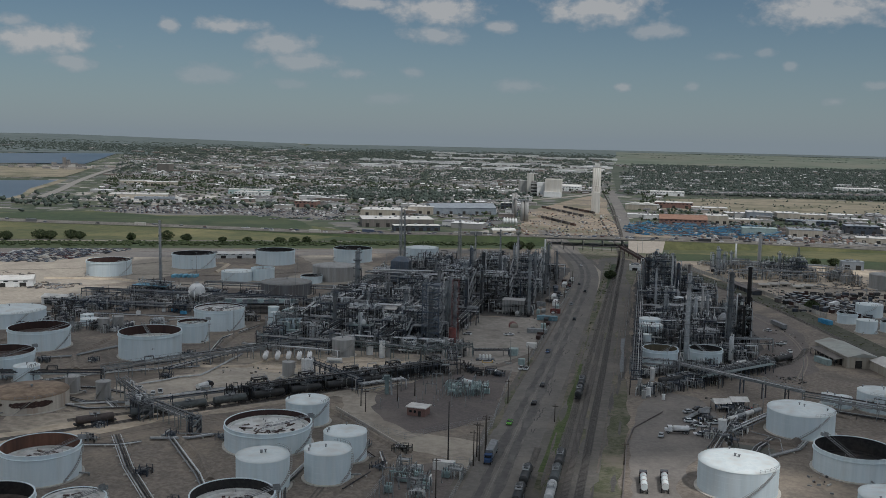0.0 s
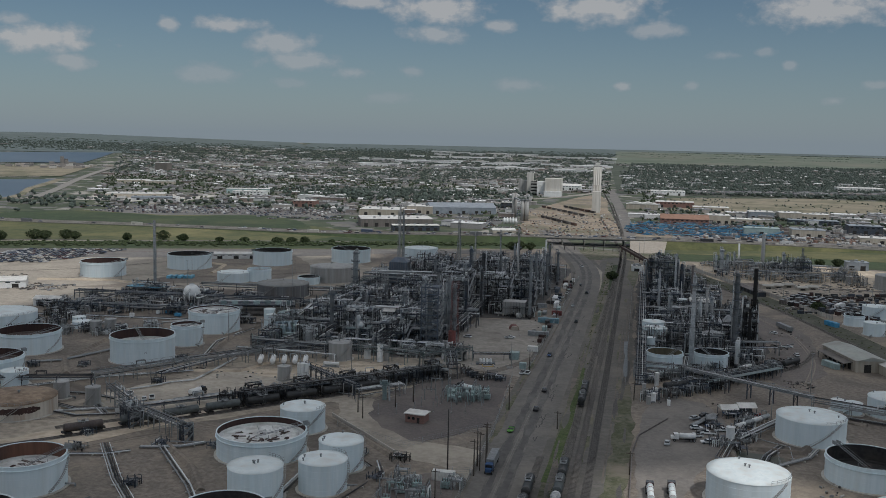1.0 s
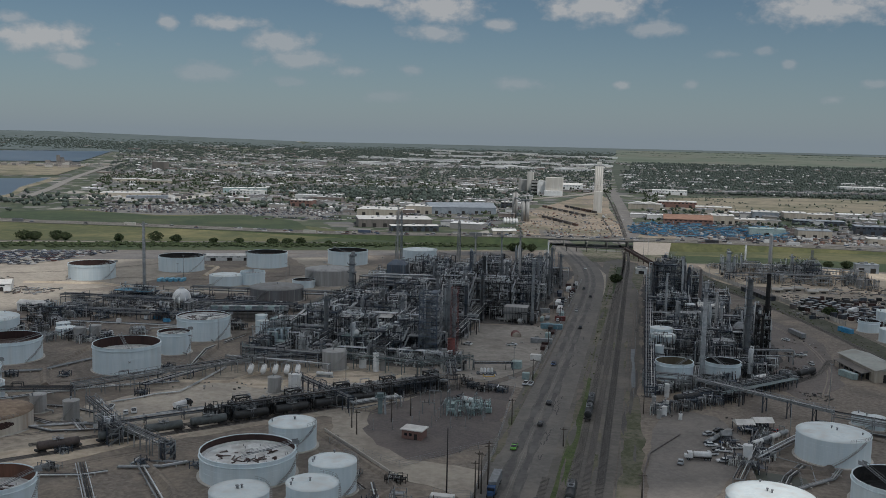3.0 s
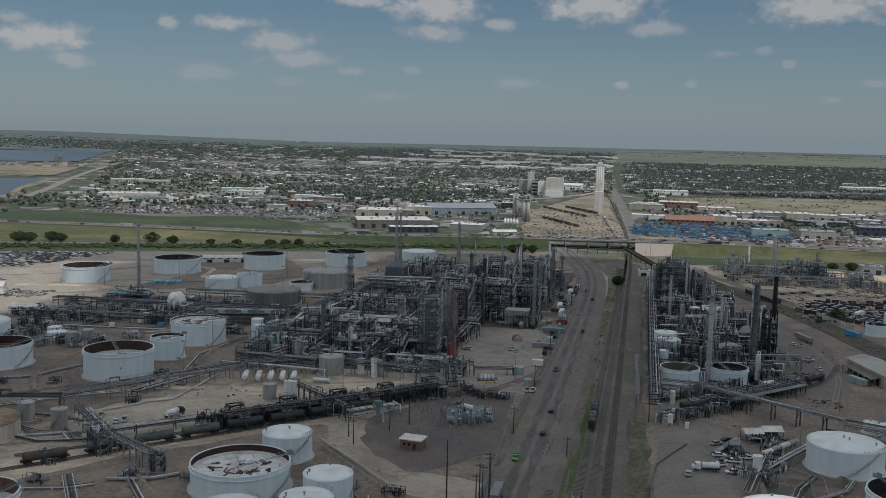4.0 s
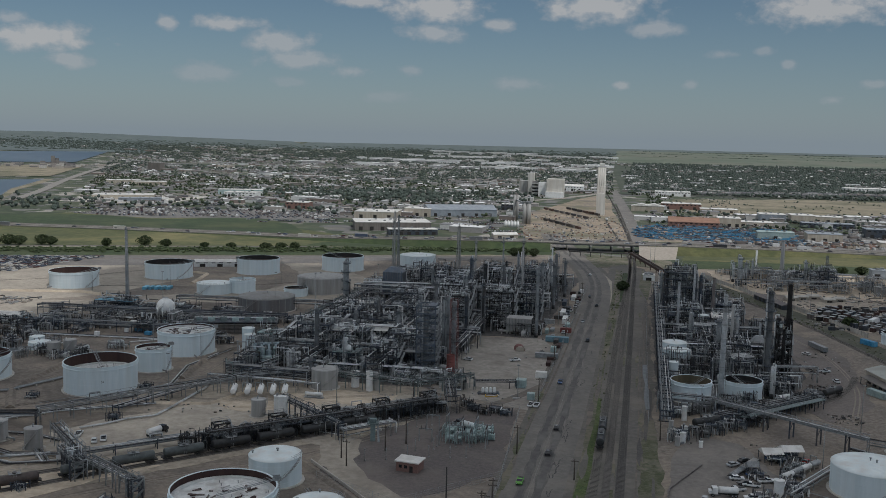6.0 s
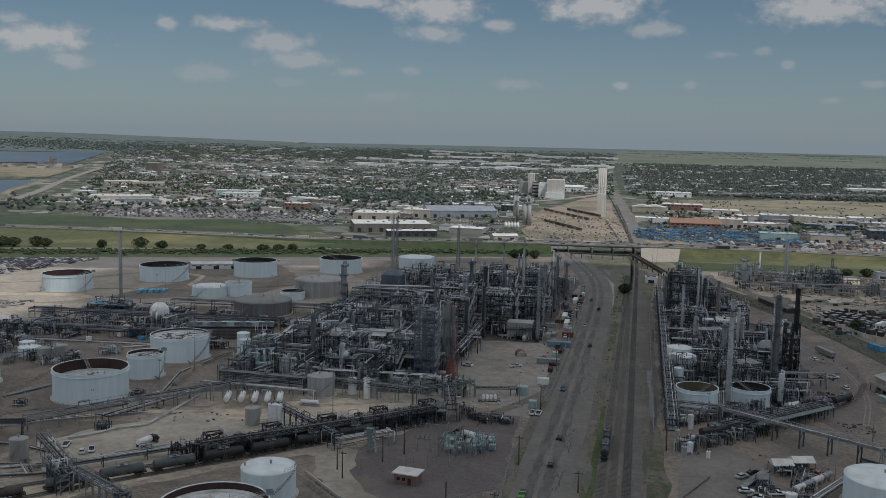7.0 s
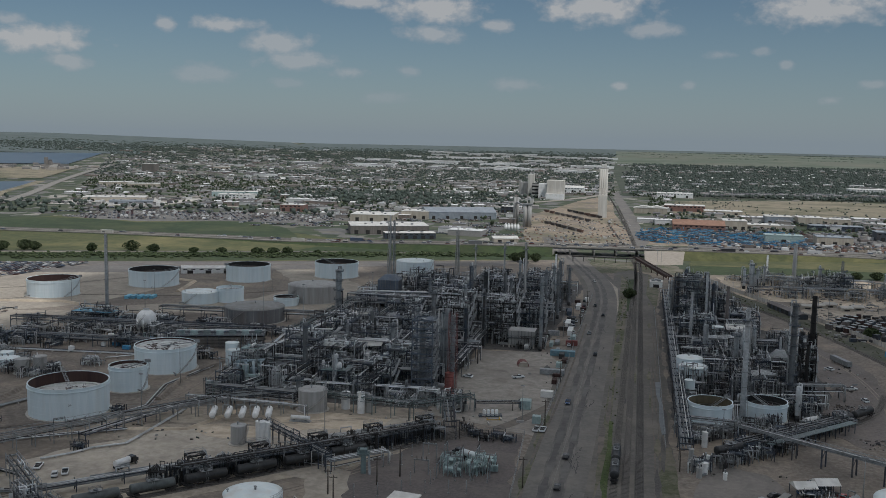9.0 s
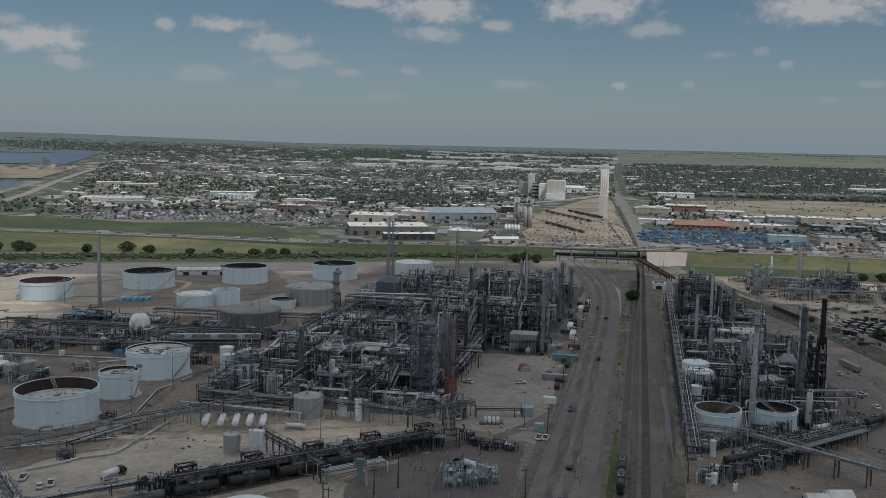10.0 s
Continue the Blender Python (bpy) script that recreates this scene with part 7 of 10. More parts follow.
def pipe_bridge():
    t = thing("pipe_bridge", "long pale covered pipe bridge on steel legs", "pipe bridge", 16, 437, 0, math.degrees(math.atan2(400 - 437, 66 - 16)))
    L = math.hypot(50, 37)
    part("duct", Shape().box(L / 2, 0, 6.5, L, 2.4, 0.35), GALV, t, "pale grey walkway deck")
    for e in (-1.3, 1.3):
        s = Shape().bar((0, e, 6.4), (L, e, 6.4), 0.2).bar((0, e, 8.0), (L, e, 8.0), 0.16)
        for k in range(20):
            s.bar((L * k / 20, e, 6.4 + 1.6 * (k % 2)), (L * (k + 1) / 20, e, 8.0 - 1.6 * (k % 2)), 0.12)
        part("truss", s, GALV, t)
    for k in range(4):
        part("pipe", Shape().cyl((0, -0.9 + k * 0.6, 7.15), (L, -0.9 + k * 0.6, 7.15), 0.2, 8), (GALV, CLADDING)[k % 2], t)
    for k in range(6):
        s = Shape()
        for e in (-1.5, 1.5):
            s.bar((L * (k + 0.3) / 6, e, 0), (L * (k + 0.3) / 6, e, 6.6), 0.4)
        s.bar((L * (k + 0.3) / 6, -1.5, 3), (L * (k + 0.3) / 6, 1.5, 6.4), 0.2)
        part("trestle_leg", s, STEEL, t)


pipe_bridge()
rack(66, 400, 118, 378, 4, [4.5, 6.5], 241, 4, GALV, label="pale pipe bridge reaching across the plant")
for k, (gx, gy, r, h) in enumerate(((1, 402, 1.2, 5.5), (4.5, 400, 1.2, 5), (2.5, 396, 1.1, 4.5), (5.5, 405, 0.9, 6.2), (0.5, 409, 1.0, 6.8), (6, 428, 1.2, 7.5), (4, 470, 1.3, 7), (10.5, 396, 0.8, 3.2))):
    roofed_tank(gx, gy, r * 0.85, h * 0.75, 250 + k, (TANKGREY, WHITE)[k % 2], (TANKGREY, WHITE)[k % 2], rail=False, label=("narrow grey upright vessel", "narrow white upright vessel")[k % 2])
for k in range(16):
    piping(3 + (k % 8) * 4.2, 402 + k * 4.0, 8, 8, 4.5, 1400 + k, 7, (GALV, BRIGHT, GALV, DARKPIPE))
for k in range(14):
    piping(16 + k * 3.4, 424 + k * 3.6, 9, 8, 5.0, 1430 + k, 7, (DARKPIPE, STEEL, GALV, BLACK, CLADDING))
rack(18, 424, 56, 462, 5, [3.0, 4.4], 262, 6, pipes=OLDPIPES, rmax=0.18, label="loading rack beside the spur track")
t = thing("spur_platform", "long grey-green loading platform beside the spur track", "platform", 27, 425, 0, 46)
part("deck", Shape().box(25, 0, 3.9, 50, 3.0, 0.2), OLDTEAL, t)
s = Shape()
rail_loop(s, [(0, -1.5), (50, -1.5), (50, 1.5), (0, 1.5), (0, -1.5)], 4.1)
part("hand_rail", s, GALV, t)
for k in range(9):
    part("trestle_leg", Shape().box(1 + k * 6, -1.2, 0, 0.25, 0.25, 3.9).box(1 + k * 6, 1.2, 0, 0.25, 0.25, 3.9).box(1 + k * 6, 0, 3.5, 0.25, 2.6, 0.3), STEEL, t)
# far light-coloured piping and its stacks
for k in range(40):
    piping(rng.uniform(50, 165), rng.uniform(768, 866), rng.uniform(9, 18), rng.uniform(8, 16), rng.uniform(3, 9), 1500 + k, 12, (GALV, CLADDING, CLADDING, SAND, GALV))
for k, (gx, gy, r, h) in enumerate(((59, 791, 1.6, 22), (64, 800, 1.2, 17), (56, 812, 1.1, 15), (72, 830, 1.0, 15), (110, 822, 1.2, 17))):
    column(gx, gy, r, h, 270 + k, CLADDING, "pale insulated column in the far unit", 3)
chimney(99, 869, 1.6, 1.4, 28, TANKGREY, "grey stack in the far unit", 3)
chimney(80, 880, 0.8, 0.7, 18, WHITE, "short white far stack", 3)
lattice(122, 806, 2.2, 1.2, 24, GALV, "pale lattice flare mast", bays=8)
structure(118, 800, 18, 14, [5, 10, 14], 280, STEEL, nx=4)
structure(100, 812, 14, 10, [5, 9], 281, GALV, nx=3)
rack(56, 782, 150, 792, 6, [4, 6.5], 282, 5, GALV)
rack(60, 840, 150, 836, 6, [4, 6.5], 283, 5, GALV)

# ---- pipes, racks and small units round the left-hand tanks ----
rack(-330, 322, -264, 345, 4.5, [3.2, 4.6], 301, 4)
rack(-264, 345, -224, 358, 4, [3.2, 4.6], 302, 4)
rack(-224, 358, -199, 393, 3.6, [4.2, 6], 3021, 3, GALV, 6, pipes=OLDPIPES, rmax=0.17, truss=True, label="pale steel truss bridge carrying pipes past the tanks")
rack(-199, 393, -173, 425, 3.6, [4.2, 6], 303, 3, GALV, 6, pipes=OLDPIPES, rmax=0.17, truss=True, label="pale steel truss bridge carrying pipes past the tanks")
rack(-173, 425, -151, 440, 3.6, [4.2, 6], 3041, 3, GALV, 6, pipes=OLDPIPES, rmax=0.17, truss=True, label="pale steel truss bridge carrying pipes past the tanks")
rack(-176, 432, -166, 470, 4.5, [4, 6], 304, 4)
rack(-205, 378, -183, 440, 3.5, [2.2], 305, 4)
rack(-190, 426, -140, 424, 2.2, [4.6], 306, 2, GALV, 9, pipes=(CLADDING, BRIGHT), rmax=0.16, label="thin pale pipe rack above the bullet tanks")
rack(-206, 342, -183, 321, 3.4, [5, 6.6], 307, 4, GALV, 5, rmax=0.2, truss=True, label="pale steel pipe trestle crossing the sidings")
rack(-191, 323, -177, 311, 2.6, [4.6, 6.2], 308, 3, GALV, 4, rmax=0.2, truss=True, label="pale steel pipe trestle crossing the sidings")
rack(-177, 317, -153, 302.5, 2.4, [4.5, 6.2], 309, 3, GALV, 4, rmax=0.2, truss=True, label="pale steel pipe trestle beside the sidings")
structure(-182, 316, 9, 5, [3.2, 6.2], 3071, STEEL, "steel tower of the pipe trestle crowded with pipes", 4, 2, -42)
structure(-154, 303.5, 3.2, 3.2, [3, 6], 3072, STEEL, "small steel pipe tower beside the tank", 2, 2, -42, False)
rack(-350, 540, -205, 552, 6, [4, 6], 310, 6, pipes=OLDPIPES, label="low rack of old grey pipes behind the tanks")
rack(-330, 506, -246, 512, 5, [3, 5], 311, 5, pipes=OLDPIPES, label="low rack of old grey pipes behind the tanks")
rack(-190.5, 532, -189, 640, 4, [6, 8.4], 312, 3, OLDTEAL, 8, pipes=OLDPIPES, rmax=0.2, truss=True, label="teal-grey truss rack along the plant side")
rack(-290, 590, -190, 600, 5, [4, 6], 313, 5)
rng = random.Random(79)
for k in range(62):
    gx, gy = rng.uniform(-352, -200), rng.uniform(498, 572)
    if -250 < gx < -196 and 505 < gy < 545:
        gy = 560
    piping(gx, gy, rng.uniform(9, 18), rng.uniform(7, 14), rng.uniform(3, 7), 1600 + k, 16, (GALV, CLADDING, DARKPIPE, STEEL, TANKGREY, CLADDING))
for k in range(4):
    structure(-330 + k * 21, rng.uniform(500, 566), rng.uniform(7, 12), 6, [3, 5.8], 1580 + k, STEEL, "low steel pipe table with pumps and pipes", 3)
for k in range(22):
    piping(rng.uniform(-345, -258), rng.uniform(440, 492), 10, 8, 4.5, 1650 + k, 12)
for k in range(8):
    piping(rng.uniform(-186, -170), rng.uniform(440, 500), 9, 9, 9, 1670 + k, 10, (TEAL, GALV, CLADDING, DARKPIPE))
structure(-312, 560, 26, 9, [3.5, 7], 320, STEEL, "low steel unit with blue panels", 5, deck_mat=PALEBLUE)
structure(-275, 556, 20, 8, [3.5, 6.5], 321, STEEL, nx=4)
structure(-188, 486, 8, 8, [4, 8, 11], 322, TEAL, "pale green steel module with coolers", 2)


def cooler_module(x, y, rz):
    """A row of enamelled boxes with round ducts and a head pipe, on a steel base."""
    t = thing("cooler_module", "pale blue-grey row of cooler boxes with round ducts", "cooler", x, y, 0.1, rz)
    part("base_frame", Shape().box(0, 0, 0, 13, 6.5, 1.2), STEEL, t)
    for k in range(4):
        px = -4.9 + k * 3.25
        part("cooler_box", Shape().box(px, 1.2, 1.2, 2.8, 3.6, 6.0 + (k % 2) * 1.2), TEAL if k % 2 else COOLERBLUE, t)
        part("duct", Shape().pipe([(px, -2.4, 1.2), (px, -2.4, 5.6), (px, 1.0, 9.6), (px + 1.2, 2.8, 9.6)], 0.62, 12), COOLERBLUE, t)
        part("access_door", Shape().box(px, -0.63, 1.8, 1.6, 0.08, 2.2), GALV, t)
    part("head_pipe", Shape().cyl((-6.4, 2.8, 9.6), (6.6, 2.8, 9.6), 0.7, 14), COOLERBLUE, t)
    part("walkway", Shape().box(0, -3.6, 4.6, 13, 1.0, 0.1), GALV, t)


COOLERBLUE = surface("blue_grey_enamel", (0.24, 0.31, 0.34), (0.32, 0.39, 0.42), 0.7, 0.5, stain=(0.18, 0.20, 0.20), stain_scale=0.25, stain_amount=0.6, streak=True, vary=0.1)
cooler_module(-179.5, 462, 28)


def cooling_tower(x, y, L, d, h, rz):
    """A long cooling tower: dark louvred sides, fan deck with stacks and a pale header pipe."""
    t = thing("cooling_tower", "long dark louvred cooling tower with pale blue fan stacks", "cooling tower", x, y, 0, rz)
    part("core", Shape().box(0, 0, 0.2, L - 1.2, d - 1.6, h - 0.4), OPENINGSHADE, t)
    louvre = Shape().hexa([(-L / 2, -0.5, 0), (L / 2, -0.5, 0), (L / 2, 0.25, 0.45), (-L / 2, 0.25, 0.45), (-L / 2, -0.5, 0.06), (L / 2, -0.5, 0.06), (L / 2, 0.25, 0.51), (-L / 2, 0.25, 0.51)]).mesh("louvre", TANKDARK)
    for e in (-1, 1):
        for k in range(7):
            o = new("louvre", louvre)
            o.parent, o.location, o.rotation_euler = t, (0, e * (d / 2 - 0.2), 0.5 + k * (h - 1) / 7), (0, 0, 0 if e < 0 else math.pi)
    for k in range(9):
        part("post", Shape().box(-L / 2 + L * k / 8, -d / 2, 0, 0.3, 0.3, h), STEEL, t)
    part("fan_deck", Shape().box(0, 0, h, L + 0.6, d + 0.4, 0.25), STEEL, t)
    for k in range(7):
        part("fan_stack", Shape().lathe([(2.0, h + 0.25), (1.75, h + 1.1), (2.0, h + 2.0), (1.85, h + 2.0), (1.6, h + 1.1), (1.8, h + 0.3)], -L / 2 + L * (k + 0.5) / 7, -1.0, 18), TEAL if k % 2 else OLDTEAL, t)
    part("header_pipe", Shape().cyl((-L / 2, d / 2 - 1.0, h + 1.2), (L / 2, d / 2 - 1.0, h + 1.0), 0.45, 12), CLADDING, t)
    s = Shape()
    rail_loop(s, [(-L / 2, -d / 2), (L / 2, -d / 2), (L / 2, d / 2), (-L / 2, d / 2), (-L / 2, -d / 2)], h + 0.25)
    part("hand_rail", s, GALV, t)


cooling_tower(-223, 526, 44, 10, 6.2, 18)
for k, gx in enumerate((-173.5, -168, -163, -158.2, -153.6)):
    vessel(gx + 1, 412.5 + k * 1.3, 0.8, 9.0, 1.15, 108, 340 + k, WHITE, "white horizontal bullet tank on saddles")
chimney(-316, 576, 0.95, 0.7, 48, GALV, "tall slim grey stack among low pipes", 8)
sphere_tank(-274.5, 546, 5.1, "white pressure sphere on tubular legs")
for k, (gx, gy, h) in enumerate(((-208, 455, 22), (-240, 470, 16), (-196, 402, 18), (-300, 590, 20), (-362, 612, 16), (-327, 650, 17), (-262, 690, 18), (-177, 640, 24), (-128, 410, 18), (-60, 440, 14), (-58, 600, 16), (-214, 560, 28), (-152, 600, 30))):
    light_pole(gx, gy, h)
for k, (gx, gy, h) in enumerate(((-57, 660, 16), (0, 555, 18), (62, 560, 17), (70, 430, 18), (48, 380, 16), (12, 428, 14), (93, 690, 18), (130, 730, 16), (150, 690, 15), (40, 720, 17), (-6, 860, 20), (-2, 900, 24))):
    light_pole(gx, gy, h)

for k in range(34):
    gx, gy = rng.uniform(-352, -205), rng.uniform(494, 576)
    if -252 < gx < -194 and 503 < gy < 548:
        continue
    t = thing("equipment_skid", "small weathered equipment box on a skid", "equipment", gx, gy, 0.05, rng.choice((0, 8, 90)), "equipment skids")
    w, d, h = rng.uniform(1.5, 4.5), rng.uniform(1.2, 2.4), rng.uniform(1, 2.6)
    part("housing", Shape().box(0, 0, 0.3, w, d, h), rng.choice((WHITE, GALV, TEAL, TANKGREY, BLUE, WHITE)), t)
    part("skid", Shape().box(0, 0, 0, w + 0.4, d + 0.3, 0.3), STEEL, t)


# ---- far town: named buildings ----
def warehouse(x, y, w, d, h, label, wall=WALLTAN, roof=ROOFPALE, rz=0.0, pitched=False, doors=3, category="warehouse", name="warehouse", vents=3):
    """A low industrial building: walls, roof with a parapet or ridge, doors and roof vents."""
    t = thing(name, label, category, x, y, ground_z(x, y), rz, "industrial buildings")
    part("wall", Shape().box(0, 0, -0.5, w, d, h + 0.5), wall, t)
    if pitched:
        part("roof", Shape().gable(-w / 2 - 0.5, w / 2 + 0.5, -d / 2 - 0.5, d / 2 + 0.5, h + 0.02, h + 0.1 * d + 0.6), roof, t)
    else:
        s = Shape().box(0, 0, h + 0.02, w + 0.5, d + 0.5, 0.35)
        part("roof", s, roof, t)
        for i in range(vents):
            part("roof_unit", Shape().box(w * (-0.35 + 0.7 * (i + 0.5) / max(1, vents)), d * (0.2 if i % 2 else -0.2), h + 0.36, 2.6, 2.2, 1.4), GALV, t)
    for i in range(doors):
        part("door", Shape().box(-w / 2 + w * (i + 0.5) / doors, -d / 2 - 0.06, 0, min(4.2, w / doors * 0.5), 0.12, min(4.4, h * 0.6)), OPENINGSHADE, t, "flat dark panel standing for a shaded loading door")
    s = Shape()
    for i in range(int(w / 6)):
        s.box(-w / 2 + 3 + i * 6, -d / 2 - 0.04, h * 0.72, 3.0, 0.08, h * 0.14)
    if w > 12 and wall in (BRICK, WHITE, STEEL):
        part("window_band", s, GLASS, t)
    return t


# some white buildings take tan walls to stand for their shaded sides
warehouse(-294, 1104, 85, 48, 9, "long warehouse with dark walls and a bright white flat roof", TANKDARK, ROOFPALE, 21, vents=7, doors=7)
warehouse(-256.5, 1052, 53, 17, 6, "low annex with a pale roof and dark open bays", STEEL, ROOFPALE, 22, doors=6)
warehouse(-350, 1246, 54, 48, 8, "wide pale-roofed warehouse beyond the highway", WALLTAN, ROOFPALE, 6, vents=5)
warehouse(-306, 1292, 35, 32, 10, "tan warehouse with a white roof", WALLTAN, ROOFPALE, 2)
warehouse(-490, 1330, 32, 26, 9, "brown warehouse with a pale roof", BRICK, ROOFPALE, 4)
warehouse(-157, 1058, 26, 15, 4, "small white-roofed shed beside the highway", WALLTAN, ROOFPALE, 20, True, 2)
warehouse(-1009, 1748, 62, 26, 7, "long low tan warehouse with a white roof", WALLTAN, ROOFPALE, 24)
warehouse(-940, 1728, 58, 26, 7, "long low tan warehouse with a white roof", WALLTAN, ROOFPALE, 24)
warehouse(-686, 1572, 74, 24, 8, "long pale-green store with a white roof", TEAL, ROOFPALE, 20)
warehouse(-1145, 2505, 44, 26, 8, "far white-roofed warehouse among trees", WALLTAN, ROOFPALE, 20)
warehouse(-800, 1395, 90, 44, 6, "wide tan depot with a pale roof", WALLTAN, ROOFPALE, 24, vents=6)
warehouse(-745, 1345, 60, 20, 5, "long blue-grey metal depot building", GREYROOF, GREYROOF, 24)
warehouse(-655, 1512, 54, 32, 8, "long white-roofed warehouse beyond the trees", WHITE, ROOFPALE, 4)
warehouse(-257, 1320, 92, 48, 9, "wide blue-grey metal hall with a curved-looking roof", GREYROOF, GREYROOF, 22, True, 5)
warehouse(-207, 1440, 19, 22, 9, "small dark-fronted building with a white roof", STEEL, ROOFPALE)
warehouse(-17, 1520, 18, 30, 8, "pale shed with a pitched white roof", WALLTAN, ROOFPALE, 90, True)
warehouse(1, 1522, 18, 30, 8, "pale shed with a pitched white roof", WALLTAN, ROOFPALE, 90, True)
warehouse(47, 1272, 60, 42, 8, "hall with a rust-brown roof", BRICK, BROWNROOF, 0, True, 5)
warehouse(92, 1310, 28, 32, 11, "tan windowless building beside a hall", WALLTAN, ROOFPALE)
warehouse(157, 1418, 34, 32, 10, "blue-grey metal warehouse beside white ones", GREYROOF, ROOFPALE)
warehouse(194, 1406, 30, 32, 11, "tall white warehouse beside a grey one", WALLTAN, ROOFPALE)
warehouse(230, 1430, 38, 26, 8, "white warehouse with a pale roof", WALLTAN, ROOFPALE)
warehouse(215, 1340, 62, 22, 6, "long dark low metal building", STEEL, GREYROOF, doors=8)
warehouse(126, 1334, 44, 26, 5, "low building with a bright white roof", WALLTAN, ROOFPALE)
warehouse(130, 1162, 39, 18, 8.5, "pale turquoise tarpaulin-clad building", TEAL, TEAL, doors=1)
warehouse(180, 1160, 36, 26, 9, "white and grey metal workshop", WALLTAN, GREYROOF)
warehouse(256, 1232, 38, 24, 10, "grey workshop building beside the street", STEEL, GREYROOF)
warehouse(250, 1120, 44, 24, 6, "white metal workshop with a pale roof", WALLTAN, ROOFPALE, -3)
warehouse(39, 1950, 66, 40, 8, "long far white-roofed warehouse", WHITE, ROOFPALE)
warehouse(470, 2320, 98, 50, 8, "long far white-roofed warehouse", WHITE, ROOFPALE)
warehouse(97, 1552, 54, 26, 5, "low white-roofed building beside a field", WALLTAN, ROOFPALE)
warehouse(43, 1590, 60, 30, 9, "brick building with a flat roof", BRICK, ROOFPALE)
warehouse(-1222, 2262, 34, 24, 21, "brown block standing above the trees", TANKDARK, ROOFPALE, doors=1)
warehouse(-158, 2020, 44, 32, 9, "hall with a bright white pitched roof", WHITE, ROOFPALE, 0, True)


ELEVATOR = surface("weathered_white_concrete", (0.50, 0.48, 0.44), (0.62, 0.60, 0.55), 0.3, 0.9, stain=(0.40, 0.36, 0.30), stain_scale=0.08, stain_amount=0.6, streak=True, vary=0)


def grain_elevator():
    t = thing("grain_elevator", "tall white concrete grain elevator beside the railway", "grain elevator", -73, 1404, 0, 2)
    part("front_block", Shape().box(0, 6, 0, 12, 12, 31), ELEVATOR, t)
    for i in range(3):
        part("silo_tube", Shape().cyl((-4.0 + 4.0 * i, 16 + 0.6, 0), (-4.0 + 4.0 * i, 16 + 0.6, 40), 2.0, 20), CONCRETE, t)
    part("silo_block", Shape().box(0, 34, 0, 12, 30, 67), ELEVATOR, t)
    for i in range(4):
        part("silo_rib", Shape().cyl((-4.2 + 2.8 * i, 19.0, 0), (-4.2 + 2.8 * i, 19.0, 66), 1.3, 14), ELEVATOR, t)
    part("head_house", Shape().box(0, 34, 67.02, 7, 10, 5), ROOFPALE, t)
    part("roof_rail", Shape().box(0, 34, 67.05, 12.6, 30.6, 0.5), GALV, t)


grain_elevator()


def mill():
    t = thing("grain_mill", "white and grey concrete mill with a narrow tower", "mill", -195, 1790, 0, 0)
    part("main_block", Shape().box(24, -10, 0, 30, 30, 33), ELEVATOR, t, "pale grey block")
    part("low_block", Shape().box(24, -28, 0, 32, 7, 10), WHITE, t)
    part("white_block", Shape().box(0, 0, 0, 14, 20, 26), WHITE, t)
    part("tower", Shape().box(-24, 24, 0, 11, 12, 41), ELEVATOR, t)
    part("left_block", Shape().box(-38, 40, 0, 18, 20, 26), TANKGREY, t)
    for i in range(4):
        part("floor_band", Shape().box(-14, 6, 4 + i * 6, 12, 18, 3.2), TANKGREY, t)
    part("core", Shape().box(-14, 8, 0, 11, 18, 26), OPENINGSHADE, t)


mill()


def silos():
    t = thing("concrete_silos", "pair of grey concrete silo towers with small bins", "silo", -165, 1220, 0, 0)
    for e in (-2.6, 2.6):
        part("slim_tower", Shape().cyl((-9 + e * 0.6, 52, 0), (-9 + e * 0.6, 52, 33), 2.0, 16), TANKGREY, t)
    for e in (-2.6, 2.6):
        part("tower", Shape().cyl((11 + e, 3, 0), (11 + e, 3, 27), 2.6, 16), TANKGREY, t)
    part("cap", Shape().box(11, 3, 27, 11, 6, 1.5), GALV, t)
    part("gantry", Shape().bar((-9, 52, 27), (11, 3, 24), 2.0, 1.6), GALV, t)
    for i in range(5):
        part("bin", Shape().cyl((-8 + i * 3.6, -44, 0), (-8 + i * 3.6, -44, 7), 1.6, 12).cyl((-8 + i * 3.6, -44, 7), (-8 + i * 3.6, -44, 8.4), 1.6, 12, 0.3), WHITE, t)


silos()

# ---- far town: houses, trees and cars beyond count ----
WALLS = palette("town_walls", [(0.34, 0.32, 0.29), (0.24, 0.22, 0.20), (0.46, 0.45, 0.43), (0.28, 0.27, 0.26), (0.20, 0.165, 0.145), (0.55, 0.55, 0.54)])
ROOFS = palette("town_roofs", [(0.12, 0.115, 0.11), (0.17, 0.16, 0.15), (0.25, 0.245, 0.24), (0.10, 0.10, 0.105), (0.14, 0.12, 0.11), (0.64, 0.64, 0.63), (0.15, 0.145, 0.14), (0.22, 0.215, 0.21)])
PALEROOFS = palette("commercial_roofs", [(0.62, 0.62, 0.61), (0.27, 0.26, 0.25), (0.72, 0.72, 0.71), (0.20, 0.20, 0.205), (0.30, 0.28, 0.25), (0.38, 0.38, 0.38), (0.17, 0.165, 0.16)])
CARS = palette("parked_car_paints", [(0.46, 0.46, 0.46), (0.22, 0.23, 0.24), (0.03, 0.03, 0.035), (0.12, 0.125, 0.13), (0.07, 0.08, 0.10), (0.08, 0.03, 0.027), (0.06, 0.08, 0.12), (0.42, 0.40, 0.36), (0.05, 0.05, 0.055)], 0.35, grain=0.05)


